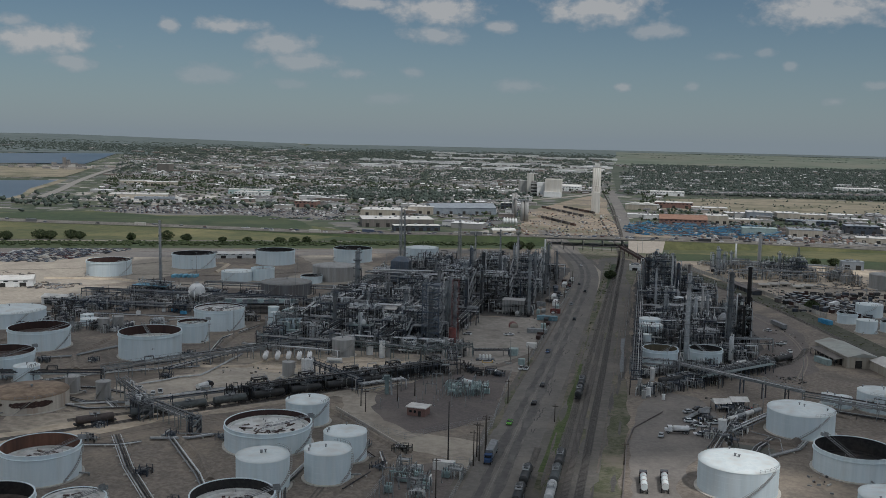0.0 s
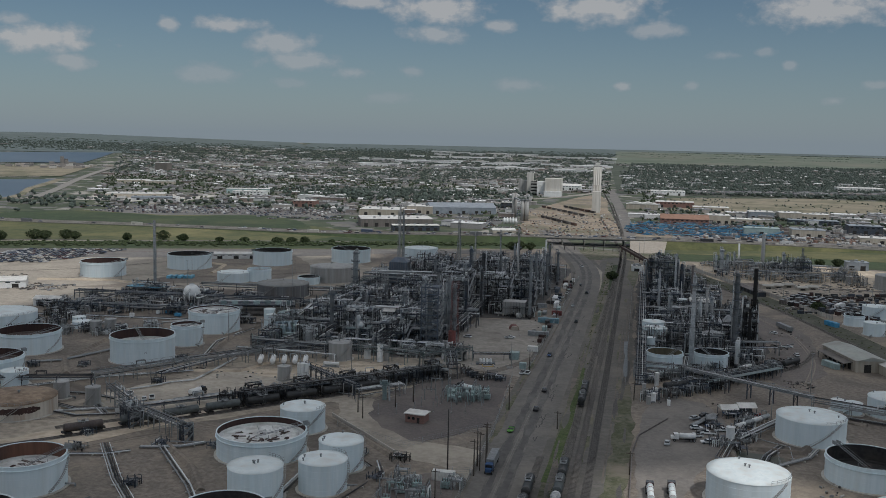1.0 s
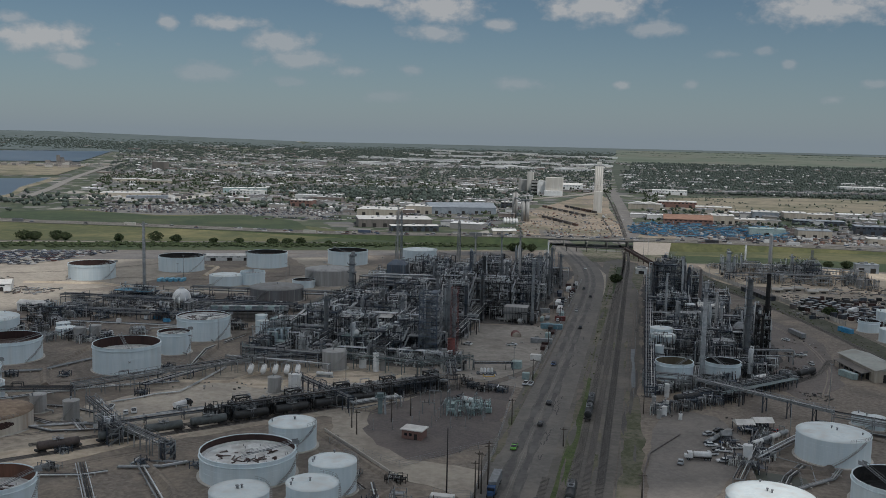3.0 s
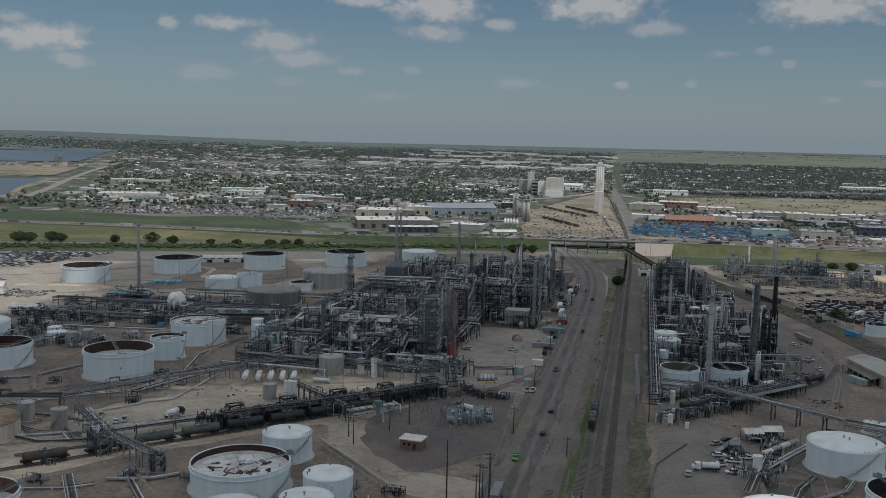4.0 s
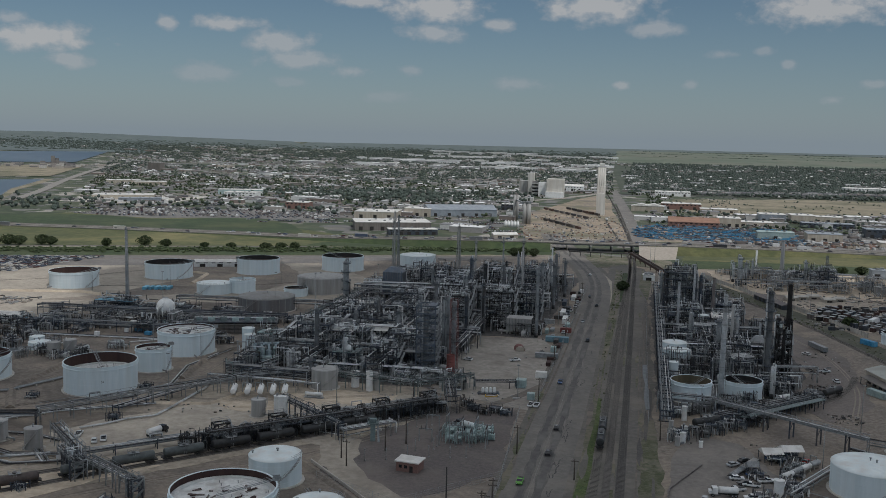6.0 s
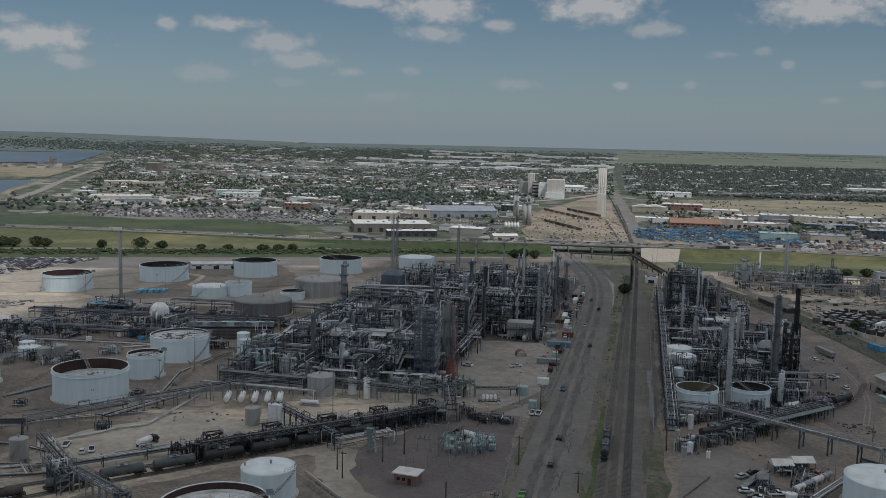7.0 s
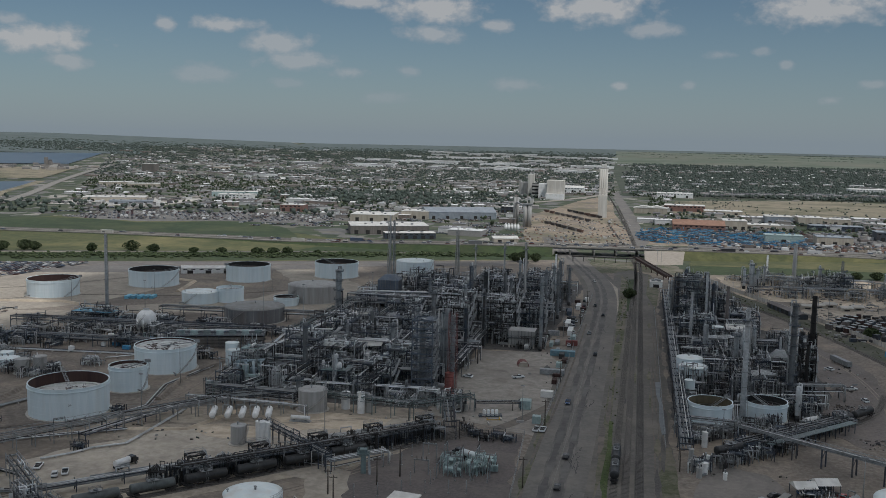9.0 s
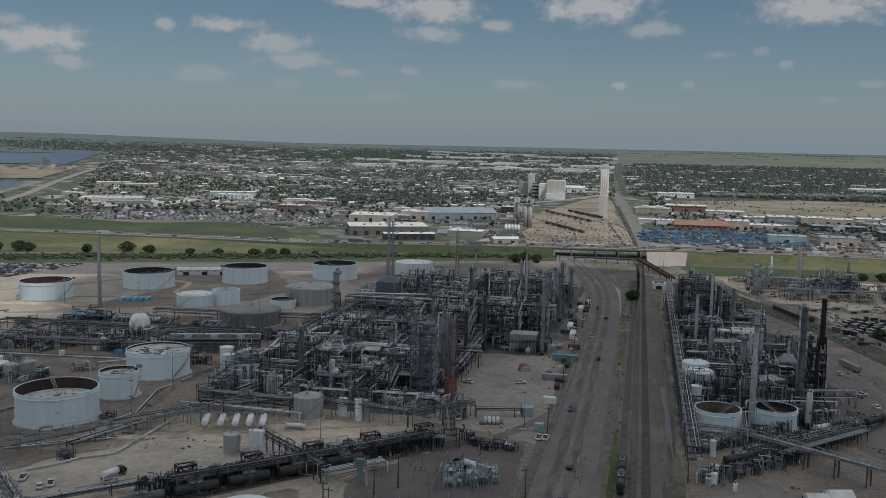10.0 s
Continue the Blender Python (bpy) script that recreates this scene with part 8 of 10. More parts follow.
def inside(poly, x, y):
    hit = False
    for (x0, y0), (x1, y1) in zip(poly, poly[1:] + poly[:1]):
        if (y0 > y) != (y1 > y) and x < x0 + (y - y0) * (x1 - x0) / (y1 - y0):
            hit = not hit
    return hit


def in_town(x, y):
    """Whether a spot is built-up land and not field, lake, yard or road."""
    if inside(TRAILER_LOT, x, y) or inside(PALE_LOT, x, y):
        return False
    if y < 1085 + max(0, -x - 330) * 0.17:
        return False
    if x < -690 - (y - 1050) * 0.56 and y < 3200:
        return False
    if -180 < x < -10 and y < 1900:
        return False
    if abs(x + 30 + (y - 1100) * 0.036) < 14:
        return False
    if 20 < x < 480 and 1535 < y < 1990 and x > (y - 1500) * 0.1:
        return False
    if x > -140 and y > 3600:
        return False
    return True


def spread(n, rng, near=1090, far=4000, power=0.8, left=-38, right=15, bias=0.0):
    """Spots over the town inside the wedge of land ahead."""
    out = []
    while len(out) < n:
        a = radians(rng.uniform(left, right))
        d = near + (far - near) * rng.random() ** power
        x, y = d * math.sin(a), d * math.cos(a)
        lush = noise.noise(Vector((x * 0.0016, y * 0.0036, 3.3))) + 0.7 * noise.noise(Vector((x * 0.009, y * 0.012, 7.1)))
        if in_town(x, y) and (not bias or bias * lush + 0.12 > rng.uniform(-0.35, 0.35)):
            out.append((x, y))
    return out


rng = random.Random(31)
w_s, r_s = Shape(), Shape()
for x, y in spread(2300, rng, 1300, 3500, 0.8):
    gx, gy = round(x / 24) * 24 + rng.uniform(-3, 3), round(y / 18) * 18 + rng.uniform(-2, 2)
    if not in_town(gx, gy):
        continue
    w, d, h, z = rng.uniform(7, 11), rng.uniform(6, 9), rng.uniform(2.2, 3.2), ground_z(gx, gy)
    w_s.box(gx, gy, z - 0.5, w, d, h + 0.5)
    r_s.gable(gx - w / 2 - 0.5, gx + w / 2 + 0.5, gy - d / 2 - 0.5, gy + d / 2 + 0.5, z + h + 0.02, z + h + 1.7)
tagged(part("town_house_walls", w_s, WALLS), "walls of many small town houses", "houses", kind="stuff")
tagged(part("town_house_roofs", r_s, ROOFS), "pitched roofs of many small town houses", "houses", kind="stuff")
w_s, r_s = Shape(), Shape()
for x, y in spread(400, rng, 1095, 2700, 1.35, bias=-1.3) + spread(240, rng, 2600, 4300, 0.8, bias=-1.3):
    if -20 < x < 270 and y < 1330:
        continue
    if y < 1330 and rng.random() < 0.55:
        continue
    w, d, h, z = rng.uniform(12, 20 + 26 * rng.random()), rng.uniform(10, 24), rng.uniform(3.2, 6), ground_z(x, y)
    a = rng.choice((0, 0, 0.08, -0.06))
    w_s.box(x, y, z - 0.5, w, d, h + 0.5, a)
    r_s.box(x, y, z + h + 0.02, w + 0.6, d + 0.6, 0.4, a)
    for k in range(3):
        r_s.box(x + rng.uniform(-0.3, 0.3) * w, y + rng.uniform(-0.3, 0.3) * d, z + h + 0.43, 2.5, 2.0, 1.3, a)
p_s = Shape()
for k in range(84):
    x, y = rng.uniform(-1100, -140), rng.choice((rng.uniform(2900, 3050), rng.uniform(3250, 3400), rng.uniform(3600, 4200)))
    w, d, z = rng.uniform(30, 90), rng.uniform(20, 40), ground_z(x, y)
    p_s.box(x, y, z - 0.5, w, d, 7.0)
    p_s.box(x, y, z + 6.52, w + 0.6, d + 0.6, 0.4)
tagged(part("far_white_blocks", p_s, palette("far_block_paints", [(0.62, 0.62, 0.61), (0.50, 0.50, 0.49), (0.70, 0.70, 0.69), (0.34, 0.34, 0.34), (0.56, 0.55, 0.52)])), "far white commercial buildings near the horizon", "buildings", kind="stuff")
tagged(part("town_block_walls", w_s, WALLS), "walls of many low commercial buildings", "buildings", kind="stuff")
tagged(part("town_block_roofs", r_s, PALEROOFS), "flat pale roofs of many low commercial buildings", "buildings", kind="stuff")


def clump(s, x, y, z, r, h, rng, lumps=3, n=6, m=4):
    """A far tree: short trunk and a crown of a few ragged lumps."""
    if y < 1450:
        s.cyl((x, y, z - 0.3), (x, y, z + h * 0.4), 0.3, 4, 0.2)
    for k in range(lumps):
        a = rng.uniform(0, 6.28)
        q = r * rng.uniform(0.15, 0.55)
        c = (x + q * math.cos(a), y + q * math.sin(a), z + h * rng.uniform(0.42, 0.72))
        k0 = len(s.v)
        s.ball(c, r * rng.uniform(0.55, 0.85), n, m, h / (2.2 * r))
        for i in range(k0, len(s.v)):
            v = s.v[i]
            j = 1 + rng.uniform(-0.22, 0.22)
            s.v[i] = (c[0] + (v[0] - c[0]) * j, c[1] + (v[1] - c[1]) * j, c[2] + (v[2] - c[2]) * j)


s, s2 = Shape(), Shape()
for x, y in spread(25000, rng, 1240, 4400, 0.66, bias=1.1):
    if y < 1650 and rng.random() < 0.6:
        continue
    # trees past this distance take the lighter, haze-tinted leaf colour
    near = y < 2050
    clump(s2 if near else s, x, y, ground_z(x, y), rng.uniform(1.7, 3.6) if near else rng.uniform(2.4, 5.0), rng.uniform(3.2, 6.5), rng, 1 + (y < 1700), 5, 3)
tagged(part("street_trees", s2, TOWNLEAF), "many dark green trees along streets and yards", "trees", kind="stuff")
tagged(part("town_trees", s, HAZELEAF), "many dark green trees between the houses", "trees", kind="stuff")
s = Shape()
for k in range(17000):
    x, y = rng.uniform(-60, 1150), 1960 + 1680 * rng.random() ** 1.1
    if x > y * 0.31 or abs(x + 30 + (y - 1100) * 0.036) < 16:
        continue
    clump(s, x, y, ground_z(x, y), rng.uniform(2.6, 5.0), rng.uniform(4.5, 8), rng, 1, 5, 3)
for k in range(1100):
    t0 = rng.gauss(0, 1)
    x, y = -430 + t0 * 130, 1640 + rng.gauss(0, 90)
    if x > -200:
        continue
    clump(s, x, y, ground_z(x, y), rng.uniform(3, 5.5), rng.uniform(5, 10), rng, 1, 5, 3)
for k in range(44):
    x, y = -560 + rng.gauss(0, 90), 1290 + rng.gauss(0, 30)
    clump(s, x, y, 0, rng.uniform(3, 5), rng.uniform(6, 10), rng, 2, 6, 3)
for k in range(90):
    x, y = -850 + rng.gauss(0, 70), 1230 + rng.gauss(0, 70)
    clump(s, x, y, 0, rng.uniform(3, 5), rng.uniform(5, 9), rng, 2, 6, 3)
for k in range(420):
    x, y = rng.uniform(30, 470), rng.uniform(1490, 1960)
    if noise.noise(Vector((x * 0.012, y * 0.008, 4.0))) > 0.0:
        clump(s, x, y, 0, rng.uniform(1.2, 3.2), rng.uniform(1.5, 4), rng, 1, 5, 3)
for k in range(120):
    x, y = rng.uniform(20, 330), rng.uniform(1270, 1500)
    clump(s, x, y, 0, rng.uniform(2.2, 4.2), rng.uniform(4, 7), rng, 2, 6, 3)
tagged(part("far_woods", s, HAZELEAF), "dense dark green woods beyond the yards", "trees", kind="stuff")
s = Shape()
for k in range(5200):
    a, d = radians(rng.uniform(-40, 2)), rng.uniform(3200, 4600)
    x, y = d * math.sin(a), d * math.cos(a)
    if x > -150 or (d < 3750 and a < radians(-29)):
        continue
    clump(s, x, y, ground_z(x, y) - 0.5, rng.uniform(4, 10), rng.uniform(3, 6), rng, 1, 5, 3)
for y0, n in ((4330, 90), (4560, 240), (4760, 320)):
    for k in range(n):
        x = rng.uniform(-120, 0.32 * y0)
        y = y0 - 0.12 * x + rng.gauss(0, 9)
        if math.hypot(x, y) < 4960 and noise.noise(Vector((x * 0.006, y0 * 0.1, 1.0))) > -0.15:
            clump(s, x, y, ground_z(x, y) - 0.5, rng.uniform(5, 11), rng.uniform(2, 4.5), rng, 1, 5, 3)
tagged(part("horizon_woods", s, HAZELEAF), "dark belts of trees near the horizon", "trees", kind="stuff")

s = Shape()


def tiny_car(s, x, y, a, rng):
    L, W = rng.uniform(4.2, 5.4), 1.9
    s.box(x, y, 0.35 + ground_z(x, y), L, W, 0.75, a)
    s.box(x, y, 1.1 + ground_z(x, y), L * 0.52, W * 0.86, 0.6, a)


for row in range(14):
    for k in range(26):
        if rng.random() < 0.75:
            tiny_car(s, -545 + k * 3.1 + row * 1.2, 650 + row * 7 + k * 1.1, 1.4, rng)
for x, y in spread(520, rng, 1095, 1480, 1.0):
    if rng.random() < 0.4:
        continue
    a = rng.choice((0, 1.57, 0.2))
    for k in range(rng.randint(3, 10)):
        tiny_car(s, x + 3.2 * k * math.cos(a), y + 3.2 * k * math.sin(a), a + 1.57, rng)
for row in range(11):
    for k in range(64):
        x, y = -720 + k * 5.4 + row * 3.0, 1112 + row * 16 + k * 1.3
        if inside(TRAILER_LOT, x, y) and rng.random() < 0.72:
            tiny_car(s, x, y, 1.75, rng)
for k in range(520):
    x, y = rng.uniform(28, 330), rng.uniform(1080, 1300)
    if rng.random() < 0.75:
        tiny_car(s, x, y, rng.choice((0.2, 1.75, 0.6)), rng)
tagged(part("parked_cars", s, CARS), "rows of parked cars in far lots", "cars", kind="stuff")
s = Shape()
for k in range(120):
    i = rng.randrange(8, len(hw) - 3)
    p, q = Vector(hw[i]), Vector(hw[i + 1])
    c = p.lerp(q, rng.random())
    d = (q - p).normalized()
    n = Vector((d.y, -d.x, 0)) * rng.choice((-8, -4.5, 4.5, 8))
    L = 13 if rng.random() < 0.05 else 4.6
    s.box(c.x + n.x, c.y + n.y, c.z + 0.5, L, 2.0 if L < 6 else 2.6, 1.1 if L < 6 else 3.2, math.atan2(d.y, d.x))
    if L < 6:
        s.box(c.x + n.x, c.y + n.y, c.z + 1.6, 2.6, 1.7, 0.55, math.atan2(d.y, d.x))
tagged(part("highway_traffic", s, CARS), "cars and trucks on the far highway", "cars", kind="stuff")

s = Shape()
for row in range(9):
    for k in range(70):
        x, y = -715 + k * 5.0 + row * 4.0, 1116 + row * 19 + k * 1.2
        if inside(TRAILER_LOT, x, y) and noise.noise(Vector((x * 0.02, y * 0.02, 2.0))) > 0.02 and rng.random() < 0.7:
            s.box(x, y, 0.9, 2.2, rng.uniform(5, 11), 1.9, 0.2)
for k in range(130):
    x, y = rng.uniform(-860, -690), rng.uniform(1295, 1480)
    if inside(PALE_LOT, x, y):
        s.box(x, y, 0.2, rng.uniform(6, 14), 2.6, 2.8, rng.choice((0.4, 1.97)))
for k in range(120):
    x, y = rng.uniform(30, 420), rng.uniform(1082, 1295)
    s.box(x, y, 0.3, rng.uniform(4, 12), rng.uniform(2.2, 3.4), rng.uniform(1.6, 3.4), rng.choice((0.1, 0.3, 1.7, 0.9)))
tagged(part("parked_trailers", s, palette("trailer_paints", [(0.50, 0.50, 0.49), (0.22, 0.22, 0.215), (0.60, 0.60, 0.59), (0.08, 0.08, 0.085), (0.28, 0.27, 0.25), (0.12, 0.115, 0.11), (0.15, 0.13, 0.12)])), "white and grey trailers parked in far lots", "trailers", kind="stuff")
s = Shape()
for k in range(46):
    x, y = rng.uniform(-1640, -1440), rng.uniform(2180, 2420)
    z = ground_z(x, y) + 1
    s.box(x, y, z, rng.uniform(8, 26), rng.uniform(6, 16), rng.uniform(2, 7), 0.5)
for x, y, h in ((-1560, 2330, 24), (-1552, 2336, 18), (-1540, 2320, 14)):
    s.box(x, y, ground_z(x, y) + 1, 7, 7, h)
tagged(part("spit_plant", s, palette("gravel_plant_paints", [(0.34, 0.31, 0.27), (0.24, 0.22, 0.20), (0.42, 0.40, 0.37), (0.16, 0.155, 0.15)])), "low gravel plant between the lakes", "plant", kind="stuff")
s = Shape()
for k in range(420):
    x = rng.uniform(90, 640)
    y = 1985 + x * 0.30 + rng.gauss(0, 16)
    s.box(x, y, ground_z(x, y), rng.uniform(8, 13), rng.uniform(7, 9), rng.uniform(4, 6.5), 0.3)
tagged(part("row_houses", s, palette("row_house_paints", [(0.20, 0.20, 0.205), (0.14, 0.14, 0.145), (0.30, 0.29, 0.28), (0.10, 0.10, 0.105), (0.24, 0.21, 0.19)])), "grey row houses at the edge of the woods", "houses", kind="stuff")

# blue scrap frames and piles in the yard beyond the highway
s = Shape()
for k in range(560):
    x, y = rng.uniform(-22, 150), rng.uniform(1100, 1240)
    L, a = rng.uniform(4, 13), rng.choice((0.0, 1.57, 0.5, 2.2))
    z = rng.choice((0.2, 0.2, 1.8, 3.2))
    p = Vector((x, y, z))
    q = p + Vector((math.cos(a), math.sin(a), rng.uniform(-0.02, 0.12))) * L
    s.bar(p, q, 0.6, 0.7)
    s.bar(p + Vector((0, 0, 1.5)), q + Vector((0, 0, 1.5)), 0.4, 0.4)
    s.bar(p, q + Vector((0, 0, 1.5)), 0.3, 0.3)
    s.bar(q, p + Vector((0, 0, 1.5)), 0.3, 0.3)
tagged(part("blue_steel_stock", s, palette("stock_paints", [(0.03, 0.20, 0.38), (0.05, 0.13, 0.22), (0.08, 0.27, 0.42), (0.06, 0.06, 0.065), (0.03, 0.17, 0.33), (0.16, 0.10, 0.08), (0.12, 0.13, 0.14), (0.16, 0.32, 0.42)])), "heaps of blue-painted steel frames in a yard", "steel stock", kind="stuff")
s = Shape()
for k in range(300):
    x, y = rng.uniform(60, 245), rng.uniform(1090, 1150)
    s.box(x, y, 0.1, rng.uniform(2, 7), rng.uniform(1.5, 3), rng.uniform(0.8, 2.8), rng.uniform(0, 3.1))
for k in range(420):
    x, y = rng.uniform(-165, -30), 1075 + 300 * rng.random() ** 1.6
    s.box(x, y, 0.1, rng.uniform(0.8, 3.4), rng.uniform(0.7, 1.6), rng.uniform(0.4, 1.5), rng.uniform(0, 3.1))
tagged(part("yard_clutter", s, palette("clutter_paints", [(0.40, 0.37, 0.33), (0.22, 0.13, 0.10), (0.16, 0.17, 0.18), (0.50, 0.49, 0.47), (0.07, 0.07, 0.07), (0.27, 0.23, 0.18)])), "scrap, machines and crates strewn over the yards", "clutter", kind="stuff")

s = Shape()
for (x0, y0, x1, y1, n) in ((-160, 1480, -84, 1330, 8), (-128, 1500, -72, 1390, 6), (-140, 1290, -96, 1205, 5), (-118, 1250, -84, 1180, 4)):
    for k in range(n):
        u = (k + 0.5) / n
        s.box(x0 + (x1 - x0) * u, y0 + (y1 - y0) * u, 0.6, 13.5, 2.6, 2.8, math.atan2(y1 - y0, x1 - x0))
tagged(part("far_rail_cars", s, palette("rail_car_paints", [(0.03, 0.03, 0.03), (0.07, 0.06, 0.055), (0.10, 0.06, 0.045), (0.05, 0.05, 0.055), (0.13, 0.12, 0.11)])), "strings of dark rail cars in the far yard", "rail cars", kind="stuff")

for line, w in (([(-90, 1960), (-180, 1700), (-330, 1480), (-420, 1380)], 14), ([(-900, 1500), (-520, 1540), (-200, 1610)], 9), ([(-1200, 2000), (-700, 2080), (-300, 2140)], 11), ([(-700, 1250), (-760, 1700), (-840, 2200), (-950, 2900)], 10), ([(-330, 1240), (-360, 1700), (-420, 2300), (-480, 3000)], 10), ([(-1500, 2700), (-900, 2820), (-300, 2900)], 12), ([(60, 1450), (250, 1480), (480, 1500)], 10)):
    pts = [(x, y, ground_z(x, y)) for x, y, _ in curve_line(line)]
    strip("street", pts, w, 0.35, YARDMAT, "pale town street", depth=0.6)


# ---- rail tank cars ----
def tank_car(mat, label, name="tank_car"):
    """A rail tank car: barrel, dome and walkway, ladders, underframe, two bogies with wheels."""
    t = thing(name, label, "rail tank car", 0, -400, 0, 0, "rail tank cars")
    L, r, zc = 12.4, 1.42, 2.6
    s = Shape().cyl((-L / 2, 0, zc), (L / 2, 0, zc), r, 22, caps=False)
    for e in (-1, 1):
        for a, b, ra, rb in ((0, 0.25, 1, 0.9), (0.25, 0.48, 0.9, 0.55), (0.48, 0.56, 0.55, 0.02)):
            s.cyl((e * (L / 2 + a), 0, zc), (e * (L / 2 + b), 0, zc), ra * r, 22, rb * r, caps=False)
    part("barrel", s, mat, t)
    part("manway", Shape().cyl((0, 0, zc + r - 0.15), (0, 0, zc + r + 0.55), 0.65, 12), mat, t)
    s = Shape().box(0, 0, zc + r + 0.12, 3.4, 2.0, 0.08)
    rail_loop(s, [(-1.7, -1.0), (1.7, -1.0), (1.7, 1.0), (-1.7, 1.0), (-1.7, -1.0)], zc + r + 0.2, 0.9)
    part("walkway", s, GALV, t)
    for e in (-1.3, 1.3):
        part("side_ladder", Shape().bar((-0.3, e * 1.22, 1.1), (-0.3, e * 0.75, zc + r + 0.2), 0.1).bar((0.3, e * 1.22, 1.1), (0.3, e * 0.75, zc + r + 0.2), 0.1), GALV, t)
    part("underframe", Shape().box(0, 0, 1.0, 14.8, 0.7, 0.35).box(-6.6, 0, 1.0, 1.4, 2.6, 0.3).box(6.6, 0, 1.0, 1.4, 2.6, 0.3), BLACK, t)
    for e in (-5.1, 5.1):
        bogie = part("bogie", Shape().box(e, -0.85, 0.5, 2.4, 0.25, 0.45).box(e, 0.85, 0.5, 2.4, 0.25, 0.45).box(e, 0, 0.6, 0.5, 1.8, 0.4), BLACK, t)
        for k in (-0.9, 0.9):
            part("wheel_set", Shape().cyl((e + k, -0.85, 0.45), (e + k, -0.68, 0.45), 0.45, 14).cyl((e + k, 0.68, 0.45), (e + k, 0.85, 0.45), 0.45, 14).cyl((e + k, -0.7, 0.45), (e + k, 0.7, 0.45), 0.1, 8), RAIL, bogie)
    return t


black_car = tank_car(TANKCAR, "black rail tank car standing on a track")
grey_car = tank_car(TANKCARGREY, "grey-green rail tank car standing on a siding")
brown_car = tank_car(surface("brown_tank_car", (0.055, 0.042, 0.038), (0.085, 0.066, 0.058), 0.7, 0.6, stain=(0.03, 0.027, 0.026), stain_scale=0.3, stain_amount=0.7, vary=0.1), "rust-brown rail tank car standing alone on a siding")
brown_car.matrix_world = pose(-191.7, 300.8, 0.5, 0, 0, 44)
pale_car = tank_car(TANKCARWHITE, "pale grey rail tank car standing on a track")


def along(x0, y0, x1, y1, first, gap=15.6):
    """Poses of rail cars end to end along a straight track."""
    n = int(math.hypot(x1 - x0, y1 - y0) / gap)
    a = math.atan2(y1 - y0, x1 - x0)
    return [pose(x0 + math.cos(a) * gap * (i + first), y0 + math.sin(a) * gap * (i + first), 0.5, 0, 0, math.degrees(a)) for i in range(n)]


for i in range(6):
    copy_thing(grey_car if i < 2 else black_car, pose(-167.8 + 11.35 * i, 326.6 + 11.6 * i, 0.5, 0, 0, 45.6))
for i in range(6):
    copy_thing(grey_car if i in (0, 4) else black_car, pose(-146.5 + 11.0 * i, 357.6 + 10.6 * i, 0.5, 0, 0, 43.8))
for x, y, a, m in ((-33, 285.5, 90, black_car), (-24, 288, 90, grey_car), (-24, 303.4, 90, black_car), (-23.9, 389, 90, black_car), (-23.9, 404.4, 90, black_car), (-60, 1310, 95, pale_car)):
    if m:
        copy_thing(m, pose(x, y, 0.5, 0, 0, a))
for i, m in enumerate(along(33, 436, 74, 486, 0.6)):
    copy_thing(black_car, m)
copy_thing(black_car, pose(14, 420, 0.5, 0, 0, 40))
for t0 in (black_car, grey_car, pale_car):
    t0.matrix_world = {black_car: pose(-33, 268.5, 0.5, 0, 0, 90), grey_car: pose(-139.3, 361, 0.5, 0, 0, 42.7), pale_car: pose(-24, 272.4, 0.5, 0, 0, 90)}[t0]
grey_car.matrix_world = pose(-178.5, 315.5, 0.5, 0, 0, 45.6)


# loading rack over the sidings: walkway on portals, arms hanging over the cars
def loading_rack(x0, y0, x1, y1):
    L = math.hypot(x1 - x0, y1 - y0)
    t = thing("loading_rack", "dark steel rail loading rack with walkways and arms", "loading rack", x0, y0, 0, math.degrees(math.atan2(y1 - y0, x1 - x0)))
    n = int(L / 7)
    for i in range(n + 1):
        x = L * i / n
        part("portal", Shape().bar((x, 0, 0), (x, 0, 6.6), 0.35).bar((x, -3.5, 6.4), (x, 3.5, 6.4), 0.3).bar((x, 0, 4.2), (x, 2.6, 6.3), 0.2), BLACK, t)
        part("loading_arm", Shape().pipe([(x + 1, 0, 6.0), (x + 1, 0, 7.4), (x + 1, 2.6, 7.4), (x + 1, 2.6, 5.4)], 0.14, 6), GALV, t)
    part("walkway", Shape().box(L / 2, 0, 5.0, L, 1.6, 0.12), STEEL, t)
    s = Shape()
    rail_loop(s, [(0, -0.8), (L, -0.8), (L, 0.8), (0, 0.8), (0, -0.8)], 5.1)
    part("hand_rail", s, GALV, t)
    for k in range(5):
        part("header_pipe", Shape().cyl((0, -1.4 + 0.55 * k, 6.8), (L, -1.4 + 0.55 * k, 6.8), 0.16, 8), (DARKPIPE, BLACK, GALV)[k % 3], t)


loading_rack(-152, 347, -88, 409)
rack(-190, 326, -150, 364, 3, [2.0, 3.2], 402, 5, label="pipe rack with pale pipes behind the sidings")
rack(-130, 380, -92, 415, 4, [3, 5], 403, 4, GALV, label="pale pipe rack behind the loading tracks")
t = thing("teal_tower", "squat teal steel tower with a wide platform head", "tower", -102, 372, 0, 10)
part("column", Shape().box(0, 0, 0, 1.6, 1.6, 6.4), OLDTEAL, t)
part("platform", Shape().box(0, 0, 6.4, 3.8, 3.2, 0.4).box(0, 0, 6.8, 2.4, 2.0, 1.3), OLDTEAL, t)
s = Shape()
rail_loop(s, [(-1.9, -1.6), (1.9, -1.6), (1.9, 1.6), (-1.9, 1.6), (-1.9, -1.6)], 6.8)
part("hand_rail", s, OLDTEAL, t)
part("stair_flight", Shape().bar((2.2, -1.4, 0), (1.5, 1.5, 6.4), 0.7, 0.2), GALV, t)
